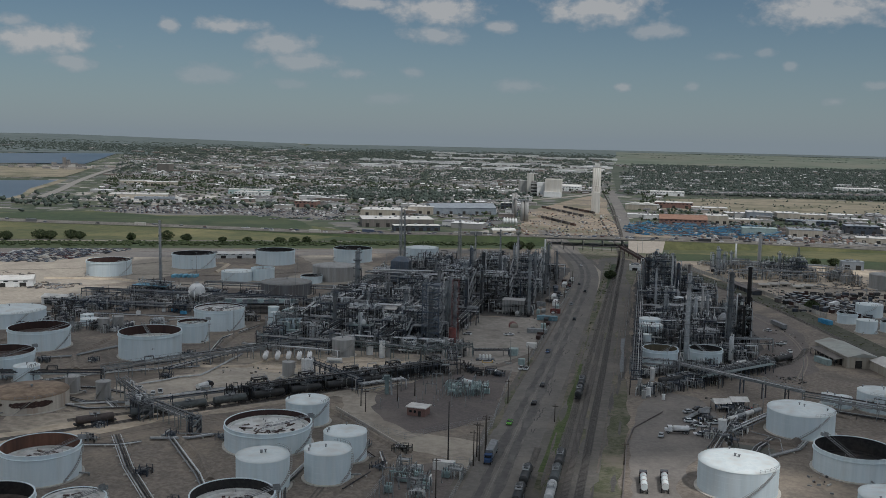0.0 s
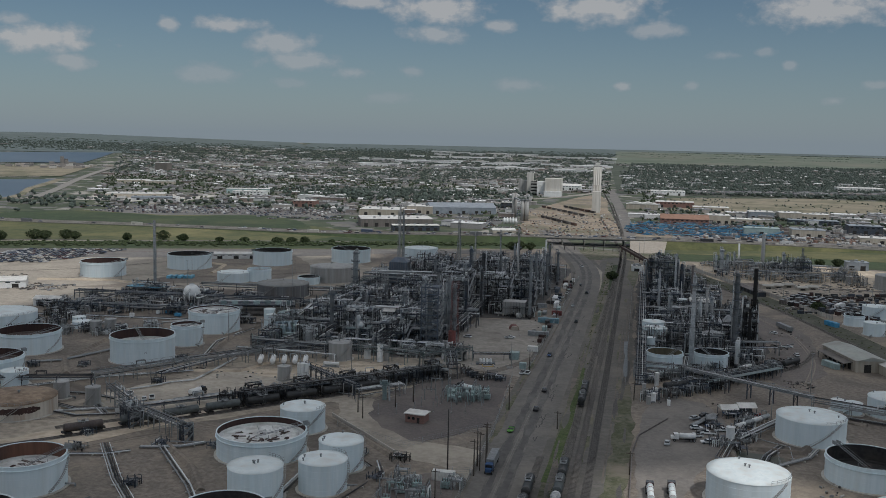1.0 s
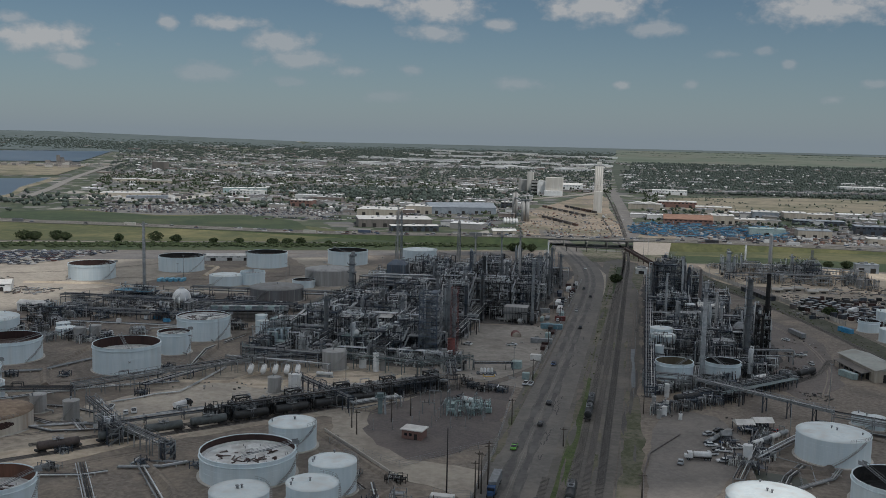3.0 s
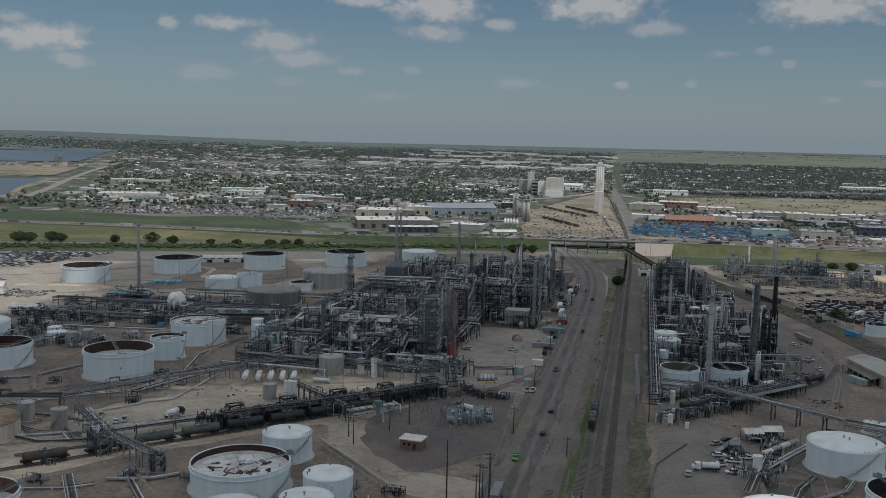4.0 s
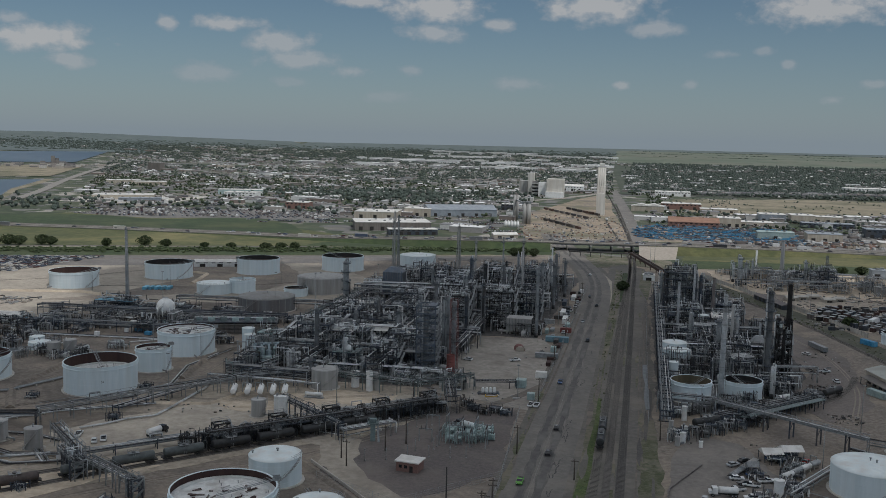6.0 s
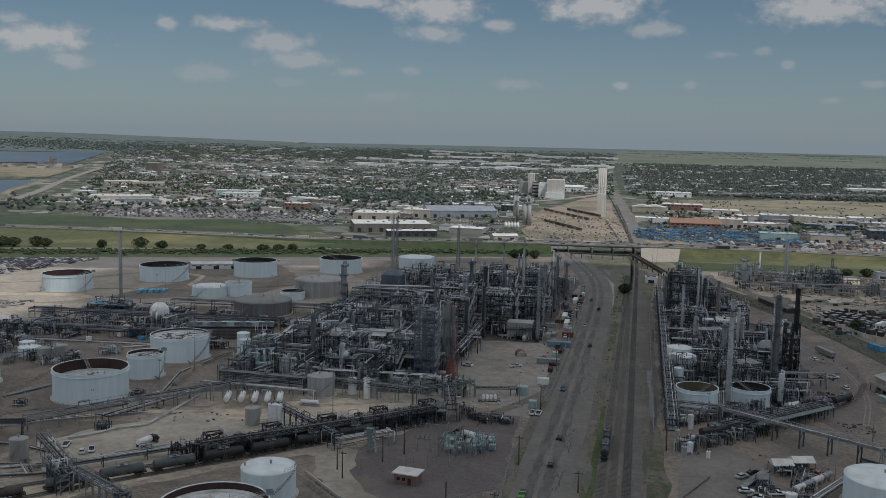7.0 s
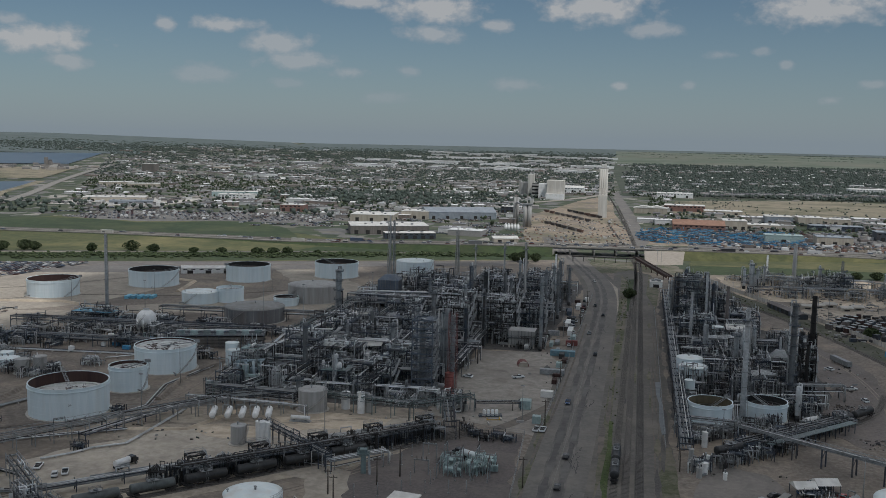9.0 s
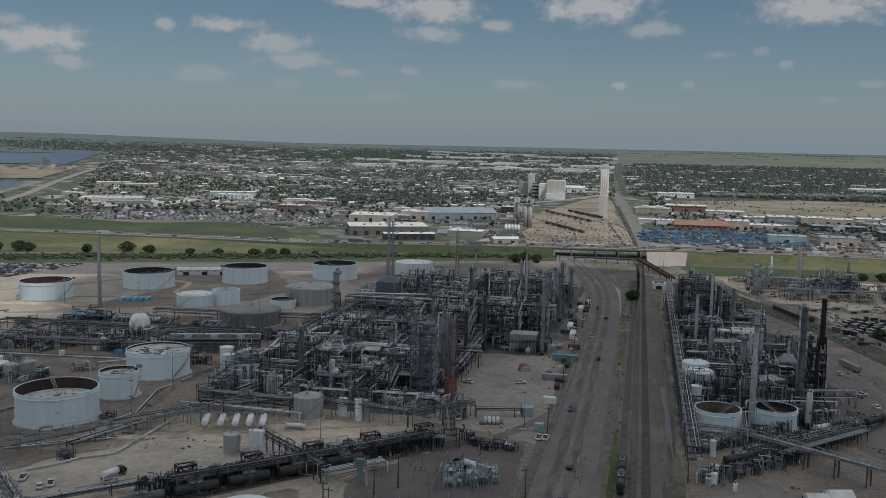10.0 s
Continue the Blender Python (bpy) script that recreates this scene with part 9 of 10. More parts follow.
rack(-146, 397, -113, 370, 2.2, [5.4, 6.4], 4041, 3, STEEL, 4, pipes=OLDPIPES, rmax=0.16, truss=True, label="dark covered walkway bridge over the loading tracks")
rack(-113, 370, -98, 384, 3.5, [4.2], 404, 3, GALV, label="pale pipe frame bending over the loading tracks")
rack(-88, 437, -82, 412, 4, [5, 7], 405, 4, STEEL, label="dark pipe trestle bending down to the tracks")


# ---- vehicles ----
def wheel_at(parent, x, y, r=0.36, w=0.26):
    sh = Shape().cyl((x, y - w / 2, r), (x, y + w / 2, r), r, 12)
    sh.slot = 1
    sh.cyl((x, y - w / 2 - 0.01, r), (x, y + w / 2 + 0.01, r), r * 0.55, 8)
    part("wheel", sh, (RUBBER, GALV), parent)


def car(paint, label, kind="car"):
    t = thing("car" if kind == "car" else "pickup_truck", label, "car" if kind == "car" else "pickup truck", 0, -420, 0, 0, "parked and moving cars")
    L, W = (4.7, 1.85) if kind == "car" else (5.7, 2.0)
    s = Shape()
    n = len(s.v)
    hull = [(-L / 2, 0.45), (L / 2, 0.45), (L / 2, 0.85), (L * 0.22, 1.0), (-L * 0.48, 1.05), (-L / 2, 0.9)]
    s.v += [(x, -W / 2, z) for x, z in hull] + [(x, W / 2, z) for x, z in hull]
    k = len(hull)
    s.face(tuple(range(k)))
    s.face(tuple(reversed(range(k, 2 * k))))
    for i in range(k):
        j = (i + 1) % k
        s.face((i, i + k, j + k, j))
    part("body", s, paint, t)
    a0, a1, b0, b1 = (-L * 0.42, L * 0.24, -L * 0.28, L * 0.08) if kind == "car" else (-L * 0.05, L * 0.26, 0.0, L * 0.14)
    part("window_glass", Shape().hexa([(a0, -W * 0.46, 1.0), (a1, -W * 0.46, 1.0), (a1, W * 0.46, 1.0), (a0, W * 0.46, 1.0), (b0, -W * 0.38, 1.5), (b1, -W * 0.38, 1.5), (b1, W * 0.38, 1.5), (b0, W * 0.38, 1.5)]), GLASS, t)
    part("cabin_roof", Shape().box((b0 + b1) / 2, 0, 1.5, b1 - b0 + 0.1, W * 0.78, 0.07), paint, t)
    if kind != "car":
        # a flat dark slab puts the shade of the bed into colour
        part("bed_well", Shape().box(-L * 0.28, 0, 1.02, L * 0.38, W * 0.8, 0.05), OPENINGSHADE, t)
    for x in (-L * 0.31, L * 0.32):
        for y in (-W / 2 + 0.12, W / 2 - 0.12):
            wheel_at(t, x, y)
    s = Shape()
    for y in (-W * 0.36, W * 0.36):
        s.box(L / 2, y, 0.68, 0.05, 0.3, 0.14)
    part("headlight", s, WHITE, t)
    return t


def semi(paint, trailer, label, tanker=False):
    t = thing("semi_truck", label, "truck", 0, -430, 0, 0, "trucks")
    part("cab", Shape().box(6.2, 0, 0.9, 2.2, 2.4, 2.2).box(7.9, 0, 0.9, 1.6, 1.9, 1.1), paint, t)
    part("windscreen", Shape().box(7.25, 0, 2.05, 0.2, 2.1, 0.8), GLASS, t)
    part("chassis", Shape().box(1, 0, 0.7, 13, 0.9, 0.3), BLACK, t)
    if tanker:
        s = Shape().cyl((-6, 0, 2.2), (4.6, 0, 2.2), 1.05, 18)
        part("tank_barrel", s, trailer, t)
        for x in (-5.9, -2, 1.5, 4.5):
            part("band", Shape().cyl((x - 0.08, 0, 2.2), (x + 0.08, 0, 2.2), 1.09, 18), REDPAINT, t)
    else:
        part("trailer_box", Shape().box(-1, 0, 1.2, 11.5, 2.5, 2.7), trailer, t)
    for x in (7.6, 4.6, 3.4, -4.2, -5.4):
        for y in (-1.05, 1.05):
            wheel_at(t, x, y, 0.5, 0.4)
    return t


kinds = [car(CARPAINTS[0], "white parked car on packed ground"), car(CARPAINTS[1], "silver parked car on packed ground"), car(CARPAINTS[2], "black car on the asphalt road"),
         car(CARPAINTS[0], "white pickup truck parked on packed ground", "pickup"), car(CARPAINTS[4], "dark blue pickup truck on the road", "pickup"), car(CARPAINTS[5], "bright green pickup truck on the road", "pickup"), car(CARPAINTS[3], "red car parked on packed ground")]
tanker = semi(CARPAINTS[2], TANKROOF, "white tanker truck with a dark cab and red bands", True)
boxer = semi(CARPAINTS[4], GALV, "truck with a grey box trailer")
wht = semi(CARPAINTS[0], WHITE, "white truck with a long white trailer")



def vacuum_truck(x, y, rz, paint=WHITE):
    t = thing("vacuum_truck", "vacuum truck with a white barrel parked on packed ground", "truck", x, y, 0.1, rz, "trucks")
    part("cab", Shape().box(2.9, 0, 0.9, 1.6, 2.3, 1.9).box(4.1, 0, 0.9, 1.2, 1.9, 1.0), paint, t)
    part("windscreen", Shape().box(3.72, 0, 1.9, 0.1, 1.9, 0.7), GLASS, t)
    part("chassis", Shape().box(0, 0, 0.6, 8.6, 0.9, 0.3), BLACK, t)
    part("tank_barrel", Shape().cyl((-4.0, 0, 1.95), (1.7, 0, 1.95), 1.0, 16), WHITE, t)
    part("side_locker", Shape().box(-1, -1.15, 0.7, 3.4, 0.3, 0.8), GALV, t)
    for px in (3.6, -2.2, -3.3):
        for py in (-1.0, 1.0):
            wheel_at(t, px, py, 0.5, 0.35)


def park(ob, x, y, a, z=0.12):
    return copy_thing(ob, pose(x, y, z, 0, 0, a))


park(kinds[5], -46.6, 345, 270, 0.19)
park(kinds[2], -40.6, 403, 90, 0.19)
park(kinds[2], -40.8, 374, 90, 0.19)
park(kinds[4], -45.2, 470, 270, 0.19)
park(kinds[2], -38.8, 560, 90, 0.19)
park(kinds[1], -44.8, 612, 270, 0.19)
park(kinds[2], -39.6, 668, 90, 0.19)
park(kinds[2], -46.0, 700, 270, 0.19)
park(kinds[0], -52, 806, 285, 0.19)
for x, y, a in ((-53.5, 431, 85), (-51.2, 431, 88), (-86, 447, 100)):
    park(kinds[3], x, y, a)
for k in range(16):
    u = k / 15
    piping(-158 + 70 * u, 345 + 67 * u, 8, 6, 7.2, 1780 + k, 14, (BLACK, DARKPIPE, BLACK, STEEL, GALV), "dark pipes and hoses of the loading rack", 0.2)
for k in range(5):
    structure(-152 + 15 * k, 356.5 + 14.5 * k, 5.5, 3.4, [4.6, 7.2], 470 + k, BLACK, "dark steel loading platform above the tank cars", 2, 2, 43, False)
for x, y, a, k in ((-202.4, 349.9, 110, 3), (-193.2, 344.8, 120, 0), (-191.5, 347.7, 120, 3), (-92, 500, 160, 0), (-86, 452, 10, 3)):
    park(kinds[k], x, y, a)
for x, y, a, k in ((9, 345, 85, 1), (73.5, 526, 10, 3), (75.4, 507, 100, 0), (71, 562, 130, 0), (58, 470, 40, 2), (20, 366, 10, 0), (24, 361, 175, 3)):
    park(kinds[k], x, y, a)
vacuum_truck(-177, 358, 72, CARPAINTS[2])
park(tanker, 3, 291, 92)
park(tanker, 9.4, 293, 91)
flat_low = thing("box_trailer", "long dull white box trailer parked on packed ground", "trailer", 78.6, 575, 0.1, 109)
part("trailer_box", Shape().box(0, 0, 1.0, 16, 2.4, 2.3), GALV, flat_low)
part("underframe", Shape().box(0, 0, 0.6, 15, 1.0, 0.4), BLACK, flat_low)
for px in (-6.2, -5.0):
    for py in (-1.0, 1.0):
        wheel_at(flat_low, px, py, 0.5, 0.4)
part("landing_leg", Shape().box(5, -0.9, 0, 0.2, 0.2, 1.0).box(5, 0.9, 0, 0.2, 0.2, 1.0), GALV, flat_low)
rng = random.Random(91)
for k, (x, y, a) in enumerate(((19, 356, 200), (22, 362, 195), (23, 350, 190), (26, 371, 30), (20, 379, 40), (24, 384, 40), (29, 366, 20), (34, 389, 10))):
    park(kinds[(3, 2, 0, 4, 1, 2, 3, 4)[k]], x, y, a)
for k in range(9):
    park(kinds[rng.choice((0, 1, 2, 3, 6))], -53.5 + rng.uniform(-1.5, 1.5), 575 + k * 17 + rng.uniform(-4, 4), 90)
tanker.matrix_world, boxer.matrix_world, wht.matrix_world = pose(-70, 392, 0.12, 0, 0, 150), pose(-47.2, 306, 0.19, 0, 0, 270), pose(124, 660, 0.06, 0, 0, 60)
for i, (ob, x, y, a) in enumerate(zip(kinds, (-58, -60, -40, -70, -57, -39, 45), (520, 640, 205, 505, 690, 180, 388), (90, 90, 90, 30, 90, 90, 0))):
    ob.matrix_world = pose(x, y, 0.18, 0, 0, a)


# ---- containers and stores beside the road ----
OLDBLUE = surface("faded_blue_steel", (0.10, 0.20, 0.25), (0.15, 0.27, 0.32), 0.8, 0.6, stain=(0.16, 0.18, 0.18), stain_scale=0.3, stain_amount=0.6, vary=0.1)


def container(x, y, w, d, h, mat, label, rz=90.0):
    t = thing("container", label, "container", x, y, 0.05, rz, "containers and sheds")
    n = max(4, int(w / 0.5))
    side = [(-w / 2 + w * i / n, d / 2 + (0.07 if i % 2 else 0.0)) for i in range(n + 1)]
    s = Shape().prism([(px, -py) for px, py in side] + list(reversed(side)), 0.15, 0.15 + h)
    part("corrugated_box", s, mat, t)
    part("door", Shape().box(w / 2 + 0.03, 0, 0.3, 0.06, d * 0.9, h - 0.3), mat, t)
    return t


for k, (x, y, w, d, h, m, lab) in enumerate(((-61, 458.5, 4.2, 4.2, 3.4, TEAL, "small turquoise site cabin"), (-54.4, 477.5, 3, 5, 2.6, ROOFPALE, "cream site cabin beside the road"), (-56, 516, 2.7, 11, 2.4, GALV, "long pale trailer parked in the yard"), (-54.5, 555, 3.2, 12, 2.6, OLDBLUE, "long faded blue container beside the fence"),
                                          (-52, 580, 2.6, 6, 2.6, REDPAINT, "red shipping container on bare ground"), (-55, 610, 12, 2.6, 2.8, WHITE, "white trailer beside the plant"), (-58, 632, 12, 2.6, 2.8, WHITE, "white trailer beside the plant"), (-60, 668, 10, 2.6, 2.6, STEEL, "dark grey container beside the road"), (-56, 690, 12, 2.6, 2.6, WHITE, "white trailer beside the plant"))):
    container(x, y, w, d, h, m, lab, 90 if k != 0 else 0)
for k in range(22):
    m = rng.choice((STEEL, GALV, WHITE, DARKPIPE, TEAL, RUST))
    container(rng.uniform(-64, -52), 500 + k * 10.5 + rng.uniform(-3, 3), rng.uniform(3, 8), rng.uniform(1.6, 2.6), rng.uniform(1.2, 2.8), m, "skid-mounted equipment box beside the road", rng.choice((0, 90)))
for k in range(84):
    gx, gy = 96 + (k % 12) * 5.6 + rng.uniform(-1, 1) + (k // 12) * 2.0, 636 + (k // 12) * 12 + rng.uniform(-2.5, 2.5) + (k % 12) * 1.2
    container(gx, gy, rng.uniform(2.2, 4.6), rng.uniform(1.6, 2.6), rng.uniform(1.0, 2.6), rng.choice((BLACK, DARKPIPE, STEEL, RUST, TANKGREY, DARKPIPE, GALV, STEEL, BLACK)), "steel frame tank in a crowded storage row", rng.choice((0, 8, 90, 14, 35, 60)))
def frac_tank(x, y, w, d, h, mat, rz):
    """A squat open-framed steel tank: ribbed body and pale lid."""
    t = thing("frac_tank", "squat rust-dark steel tank with a pale dusty lid", "tank", x, y, 0.1, rz, "frac tanks")
    s = Shape().box(0, 0, 0, w, d, h)
    for k in range(3):
        s.box(-w / 2 + w * (k + 0.5) / 3, -d / 2 - 0.06, 0.1, 0.18, 0.12, h - 0.2)
    part("body", s, mat, t)
    part("lid", Shape().box(0, 0, h, w + 0.2, d + 0.2, 0.12), GALV, t)


for k in range(72):
    i, j = k % 12, k // 12
    frac_tank(90 + i * 4.1 + j * 3.2 + rng.uniform(-0.5, 0.5), 668 - i * 4.6 + j * 7.4 + rng.uniform(-1, 1), rng.uniform(2.6, 3.6), rng.uniform(2.2, 3.0), rng.uniform(2.0, 3.2), rng.choice((BLACK, RUST, STEEL, BROWNSTACK, BROWNSTACK)), -48 + rng.uniform(-6, 6))
t = thing("long_store", "long low dark store with a dull brown-grey roof", "shed", 73, 716, 0.05, 107.5)
part("wall", Shape().box(0, 0, 0, 44, 6, 3.0), STEEL, t)
part("roof", Shape().gable(-22.4, 22.4, -3.4, 3.4, 3.0, 4.0), BROWNSTACK, t)
for k in range(7):
    part("door", Shape().box(-18 + 6 * k, 3.05, 0.1, 3.2, 0.1, 2.5), BLACK, t)
container(108, 597, 10, 2.6, 2.6, BLUE, "blue shipping container on bare ground", 120)
container(88, 486, 10, 2.6, 2.7, TEAL, "pale blue-green shipping container", 120)
for k, (x, y) in enumerate(((-338, 637), (-334.4, 638.3), (-330.8, 639.6), (-327.2, 640.9), (-323.6, 642.2))):
    container(x, y, 8, 2.5, 1.8, PALEBLUE, "bright blue container in a row of tanks", 100)


# ---- sheds, hut and right-hand warehouse ----
def brick_hut():
    t = thing("brick_hut", "small red-brick hut with a pale flat roof in the substation", "hut", -82.5, 347.5, 0.1, -8)
    part("wall", Shape().box(0, 0, 0, 7.4, 5.4, 3.2), BRICK, t)
    part("roof", Shape().box(0, 0, 3.2, 8.4, 6.4, 0.35), ROOFPALE, t)
    part("door", Shape().box(1.5, -2.73, 0, 1.1, 0.08, 2.1), OPENINGSHADE, t)
    for x in (-2.2, -0.4):
        part("window", Shape().box(x, -2.73, 1.2, 1.0, 0.08, 1.0), GLASS, t)


brick_hut()
warehouse(118, 470, 26, 13, 4.4, "low tan metal annex with a pale pitched roof", WALLTAN, ROOFPALE, 105, True, 3)


SHEDROOF = surface("dull_green_grey_roof", (0.32, 0.335, 0.30), (0.41, 0.42, 0.38), 0.4, 0.6, stain=(0.22, 0.20, 0.17), stain_scale=0.1, stain_amount=0.6, vary=0)


def plant_shed():
    t = thing("plant_shed", "long tan metal shed with a pale pitched roof and open bays", "shed", 100.5, 498, 0, 105)
    w, d, h = 36, 14.6, 5.6
    part("wall", Shape().box(0, 0, 0, w, d, h), WALLTAN, t)
    part("roof", Shape().gable(-w / 2 - 0.6, w / 2 + 0.6, -d / 2 - 0.6, d / 2 + 0.6, h + 0.02, h + 1.9), SHEDROOF, t)
    part("lean_to_roof", Shape().hexa([(-14, d / 2, 4.0), (14, d / 2, 4.0), (14, d / 2 + 4.5, 3.2), (-14, d / 2 + 4.5, 3.2), (-14, d / 2, 4.2), (14, d / 2, 4.2), (14, d / 2 + 4.5, 3.4), (-14, d / 2 + 4.5, 3.4)]), TANKDARK, t)
    for k in range(6):
        part("post", Shape().box(-13.5 + k * 5.4, d / 2 + 4.2, 0, 0.25, 0.25, 3.2), STEEL, t)
        part("door", Shape().box(-11 + k * 5, d / 2 + 0.05, 0, 2.8, 0.1, 3.2), OPENINGSHADE, t, "flat dark panel standing for a shaded open bay")
    part("end_door", Shape().box(-w / 2 - 0.05, 2, 0, 0.1, 3.4, 3.8), OPENINGSHADE, t, "flat dark panel standing for a shaded open bay")


plant_shed()
for k, (x, y, w, d, h) in enumerate(((33, 389, 7, 6, 2.8), (40, 393, 7.4, 6, 3.0), (25.5, 374, 4, 3, 2.4))):
    t = thing("canopy", "pale pitched canopy over parked equipment", "canopy", x, y, 0.1, 15, "canopies")
    part("roof", Shape().gable(-w / 2, w / 2, -d / 2, d / 2, h, h + 1.5), ROOFPALE if k < 2 else GALV, t)
    for e in (-1, 1):
        for f in (-1, 1):
            part("post", Shape().box(e * (w / 2 - 0.3), f * (d / 2 - 0.3), 0, 0.2, 0.2, h), STEEL, t)
for k in range(4):
    vessel(36 + k * 3.4, 370 + k * 4.6, 0.1, 4.6, 0.95, 52, 500 + k, WHITE if k % 2 == 0 else GALV, "pale horizontal tank beside the yard pipes")
rack(26, 330, 40, 388, 3.4, [2.0], 501, 4, GALV, label="low pipe rack along the yard")
rack(34, 352, 62, 398, 3.4, [2.2], 502, 4, GALV, label="low pipe rack along the yard")
for k in range(9):
    piping(28 + rng.uniform(-3, 12), 345 + k * 6, 8, 7, 2.6, 1700 + k, 8, (GALV, CLADDING, WHITE, DARKPIPE))
warehouse(-440, 548, 30, 22, 5, "white pitched metal building with yard clutter", WHITE, ROOFPALE, 30, True, 3, "shed", "shed")
warehouse(-420, 566, 26, 16, 5, "white pitched metal building", WHITE, ROOFPALE, 30, True, 2, "shed", "shed")
warehouse(-352, 515, 16, 9, 4.5, "pale site building beside the pipes", WHITE, ROOFPALE, 8, True, 2, "shed", "shed")
roofed_tank(-190, 803, 14.5, 10.5, 62, label="white cone-roof tank behind the process units")
warehouse(-340, 756, 40, 10, 4, "long low pale shed beyond the tanks", WHITE, ROOFPALE, 22, True, 3, "shed", "shed")
warehouse(-7, 800, 9, 10, 4, "small pale plant building beside the track", WHITE, ROOFPALE, 0, False, 1, "shed", "shed")
warehouse(176, 872, 18, 10, 7, "blue-grey building at the edge of the far unit", GREYROOF, GREYROOF, 0, False, 2, "shed", "shed")
for k in range(5):
    warehouse(88 + k * 8, 738 + (k % 3) * 6, 7, 6, 2, "low tented store with a pale roof", WALLTAN, CONCRETE, 10, True, 1, "shed", "shed")


# ---- substations ----
def transformer(x, y, label="pale green transformer with bushings"):
    t = thing("transformer", label, "transformer", x, y, 0.11, 0, "transformers")
    part("tank", Shape().box(0, 0, 0.3, 2.6, 1.6, 2.0), TEAL, t)
    for e in (-1, 1):
        s = Shape()
        for i in range(6):
            s.box(-1.1 + i * 0.42, e * 1.05, 0.5, 0.1, 0.5, 1.6)
        part("radiator", s, TEAL, t)
    for i in range(3):
        part("bushing", Shape().cyl((-0.8 + i * 0.8, 0, 2.3), (-0.8 + i * 0.8, 0, 3.4), 0.16, 8, 0.08), BROWNSTACK, t)
    part("conservator", Shape().cyl((-0.9, 0.5, 2.8), (0.9, 0.5, 2.8), 0.32, 10), TEAL, t)


def gantry(x, y, w, h, rz=0.0):
    t = thing("substation_gantry", "pale steel switchyard gantry with insulators", "gantry", x, y, 0.11, rz, "gantries")
    for e in (-w / 2, w / 2):
        part("post", Shape().box(e, 0, 0, 0.3, 0.3, h), GALV, t)
    part("beam", Shape().box(0, 0, h - 0.3, w, 0.35, 0.35), GALV, t)
    for i in range(3):
        part("insulator", Shape().cyl((-w / 3 + i * w / 3, 0, h), (-w / 3 + i * w / 3, 0, h + 1.2), 0.14, 8), BROWNSTACK, t)


for k, (x, y) in enumerate(((-73, 384), (-68, 386), (-64, 389), (-62, 384), (-75, 391))):
    transformer(x, y)
for k in range(9):
    gantry(-84 + (k % 5) * 5.4, 376 + (k // 5) * 12, 4.6, rng.uniform(4.5, 7.5), rng.choice((0, 90)))
for k in range(8):
    piping(-80 + rng.uniform(0, 20), 376 + rng.uniform(0, 18), 6, 5, 4, 1750 + k, 7, (TEAL, GALV, TEAL), "pale green switchgear frames and bus bars", 0.2, TEAL)
for k, (x, y) in enumerate(((-70, 276), (-66, 280), (-62, 272), (-72, 266), (-58, 283))):
    transformer(x, y, "pale grey-green transformer in the small substation")
for k in range(7):
    gantry(-73 + (k % 3) * 6, 262 + (k // 3) * 10, 5, rng.uniform(5, 7), rng.choice((0, 90)))
for k in range(6):
    piping(-72 + rng.uniform(0, 18), 260 + rng.uniform(0, 26), 6, 5, 4, 1760 + k, 7, (TEAL, GALV, WHITE), "pale switchgear frames and bus bars", 0.2, GALV)
container(-60, 290, 7, 2.6, 2.8, ROOFPALE, "cream control cabin in the small substation", 0)


# ---- utility poles, wires, fences, walls, earth banks ----
def utility_pole(x, y, h, arms=2, mat=WOOD, label="dark wooden utility pole with cross-arms"):
    t = thing("utility_pole", label, "utility pole", x, y, 0, 0, "utility poles")
    part("pole", Shape().cyl((0, 0, 0), (0, 0, h), 0.24, 10, 0.15), mat, t)
    for i in range(arms):
        sh = Shape().box(0, 0, h - 0.9 - i * 1.1, 2.6, 0.14, 0.16)
        for e in (-1.1, -0.4, 0.4, 1.1):
            sh.cyl((e, 0, h - 0.76 - i * 1.1), (e, 0, h - 0.5 - i * 1.1), 0.07, 6)
        part("cross_arm", sh, mat, t)


utility_pole(-60, 296, 21, 0, BLACK, "tall black steel utility pole")
for x, y, h in ((-51.5, 296, 12), (-50.5, 301, 13), (-52, 305, 12), (-49.8, 309, 13), (-51, 318, 11), (-57, 264, 13), (-95, 363, 9), (-103, 345, 9), (-107, 352, 8), (-90, 372, 10), (-30.4, 352, 7)):
    utility_pole(x, y, h, 1)
for k in range(6):
    utility_pole(-51.2, 372 + k * 66, 10, 1)
for k in range(3):
    utility_pole(-3.4, 310 + k * 90, 8, 1)


def fence(x0, y0, x1, y1, h=2.2, label="wire mesh fence on steel posts"):
    L = math.hypot(x1 - x0, y1 - y0)
    t = thing("fence", label, "fence", x0, y0, 0.05, math.degrees(math.atan2(y1 - y0, x1 - x0)), "fences")
    n = max(2, int(L / 8))
    me = Shape().cyl((0, 0, 0), (0, 0, h), 0.07, 6).mesh("post", GALV)
    for i in range(n + 1):
        p = new("post", me)
        p.parent, p.location = t, (L * i / n, 0, 0)
    for z in (0.15, h * 0.35, h * 0.7, h):
        part("rail", Shape().bar((0, 0, z), (L, 0, z), 0.05), GALV, t)


for q in ((-112, 365, -80, 427), (-80, 427, -57, 424), (-57, 424, -53, 348), (-53, 348, -80, 317), (-80, 317, -109, 333), (-76, 230, -76, 287), (-52.5, 230, -52.5, 345), (-52, 430, -51, 520), (-51, 520, -50, 740), (-7.5, 420, -9, 700), (-64, 296, -53, 297)):
    fence(*q)
fence(24, 310, 44, 314), fence(44, 314, 46, 345)


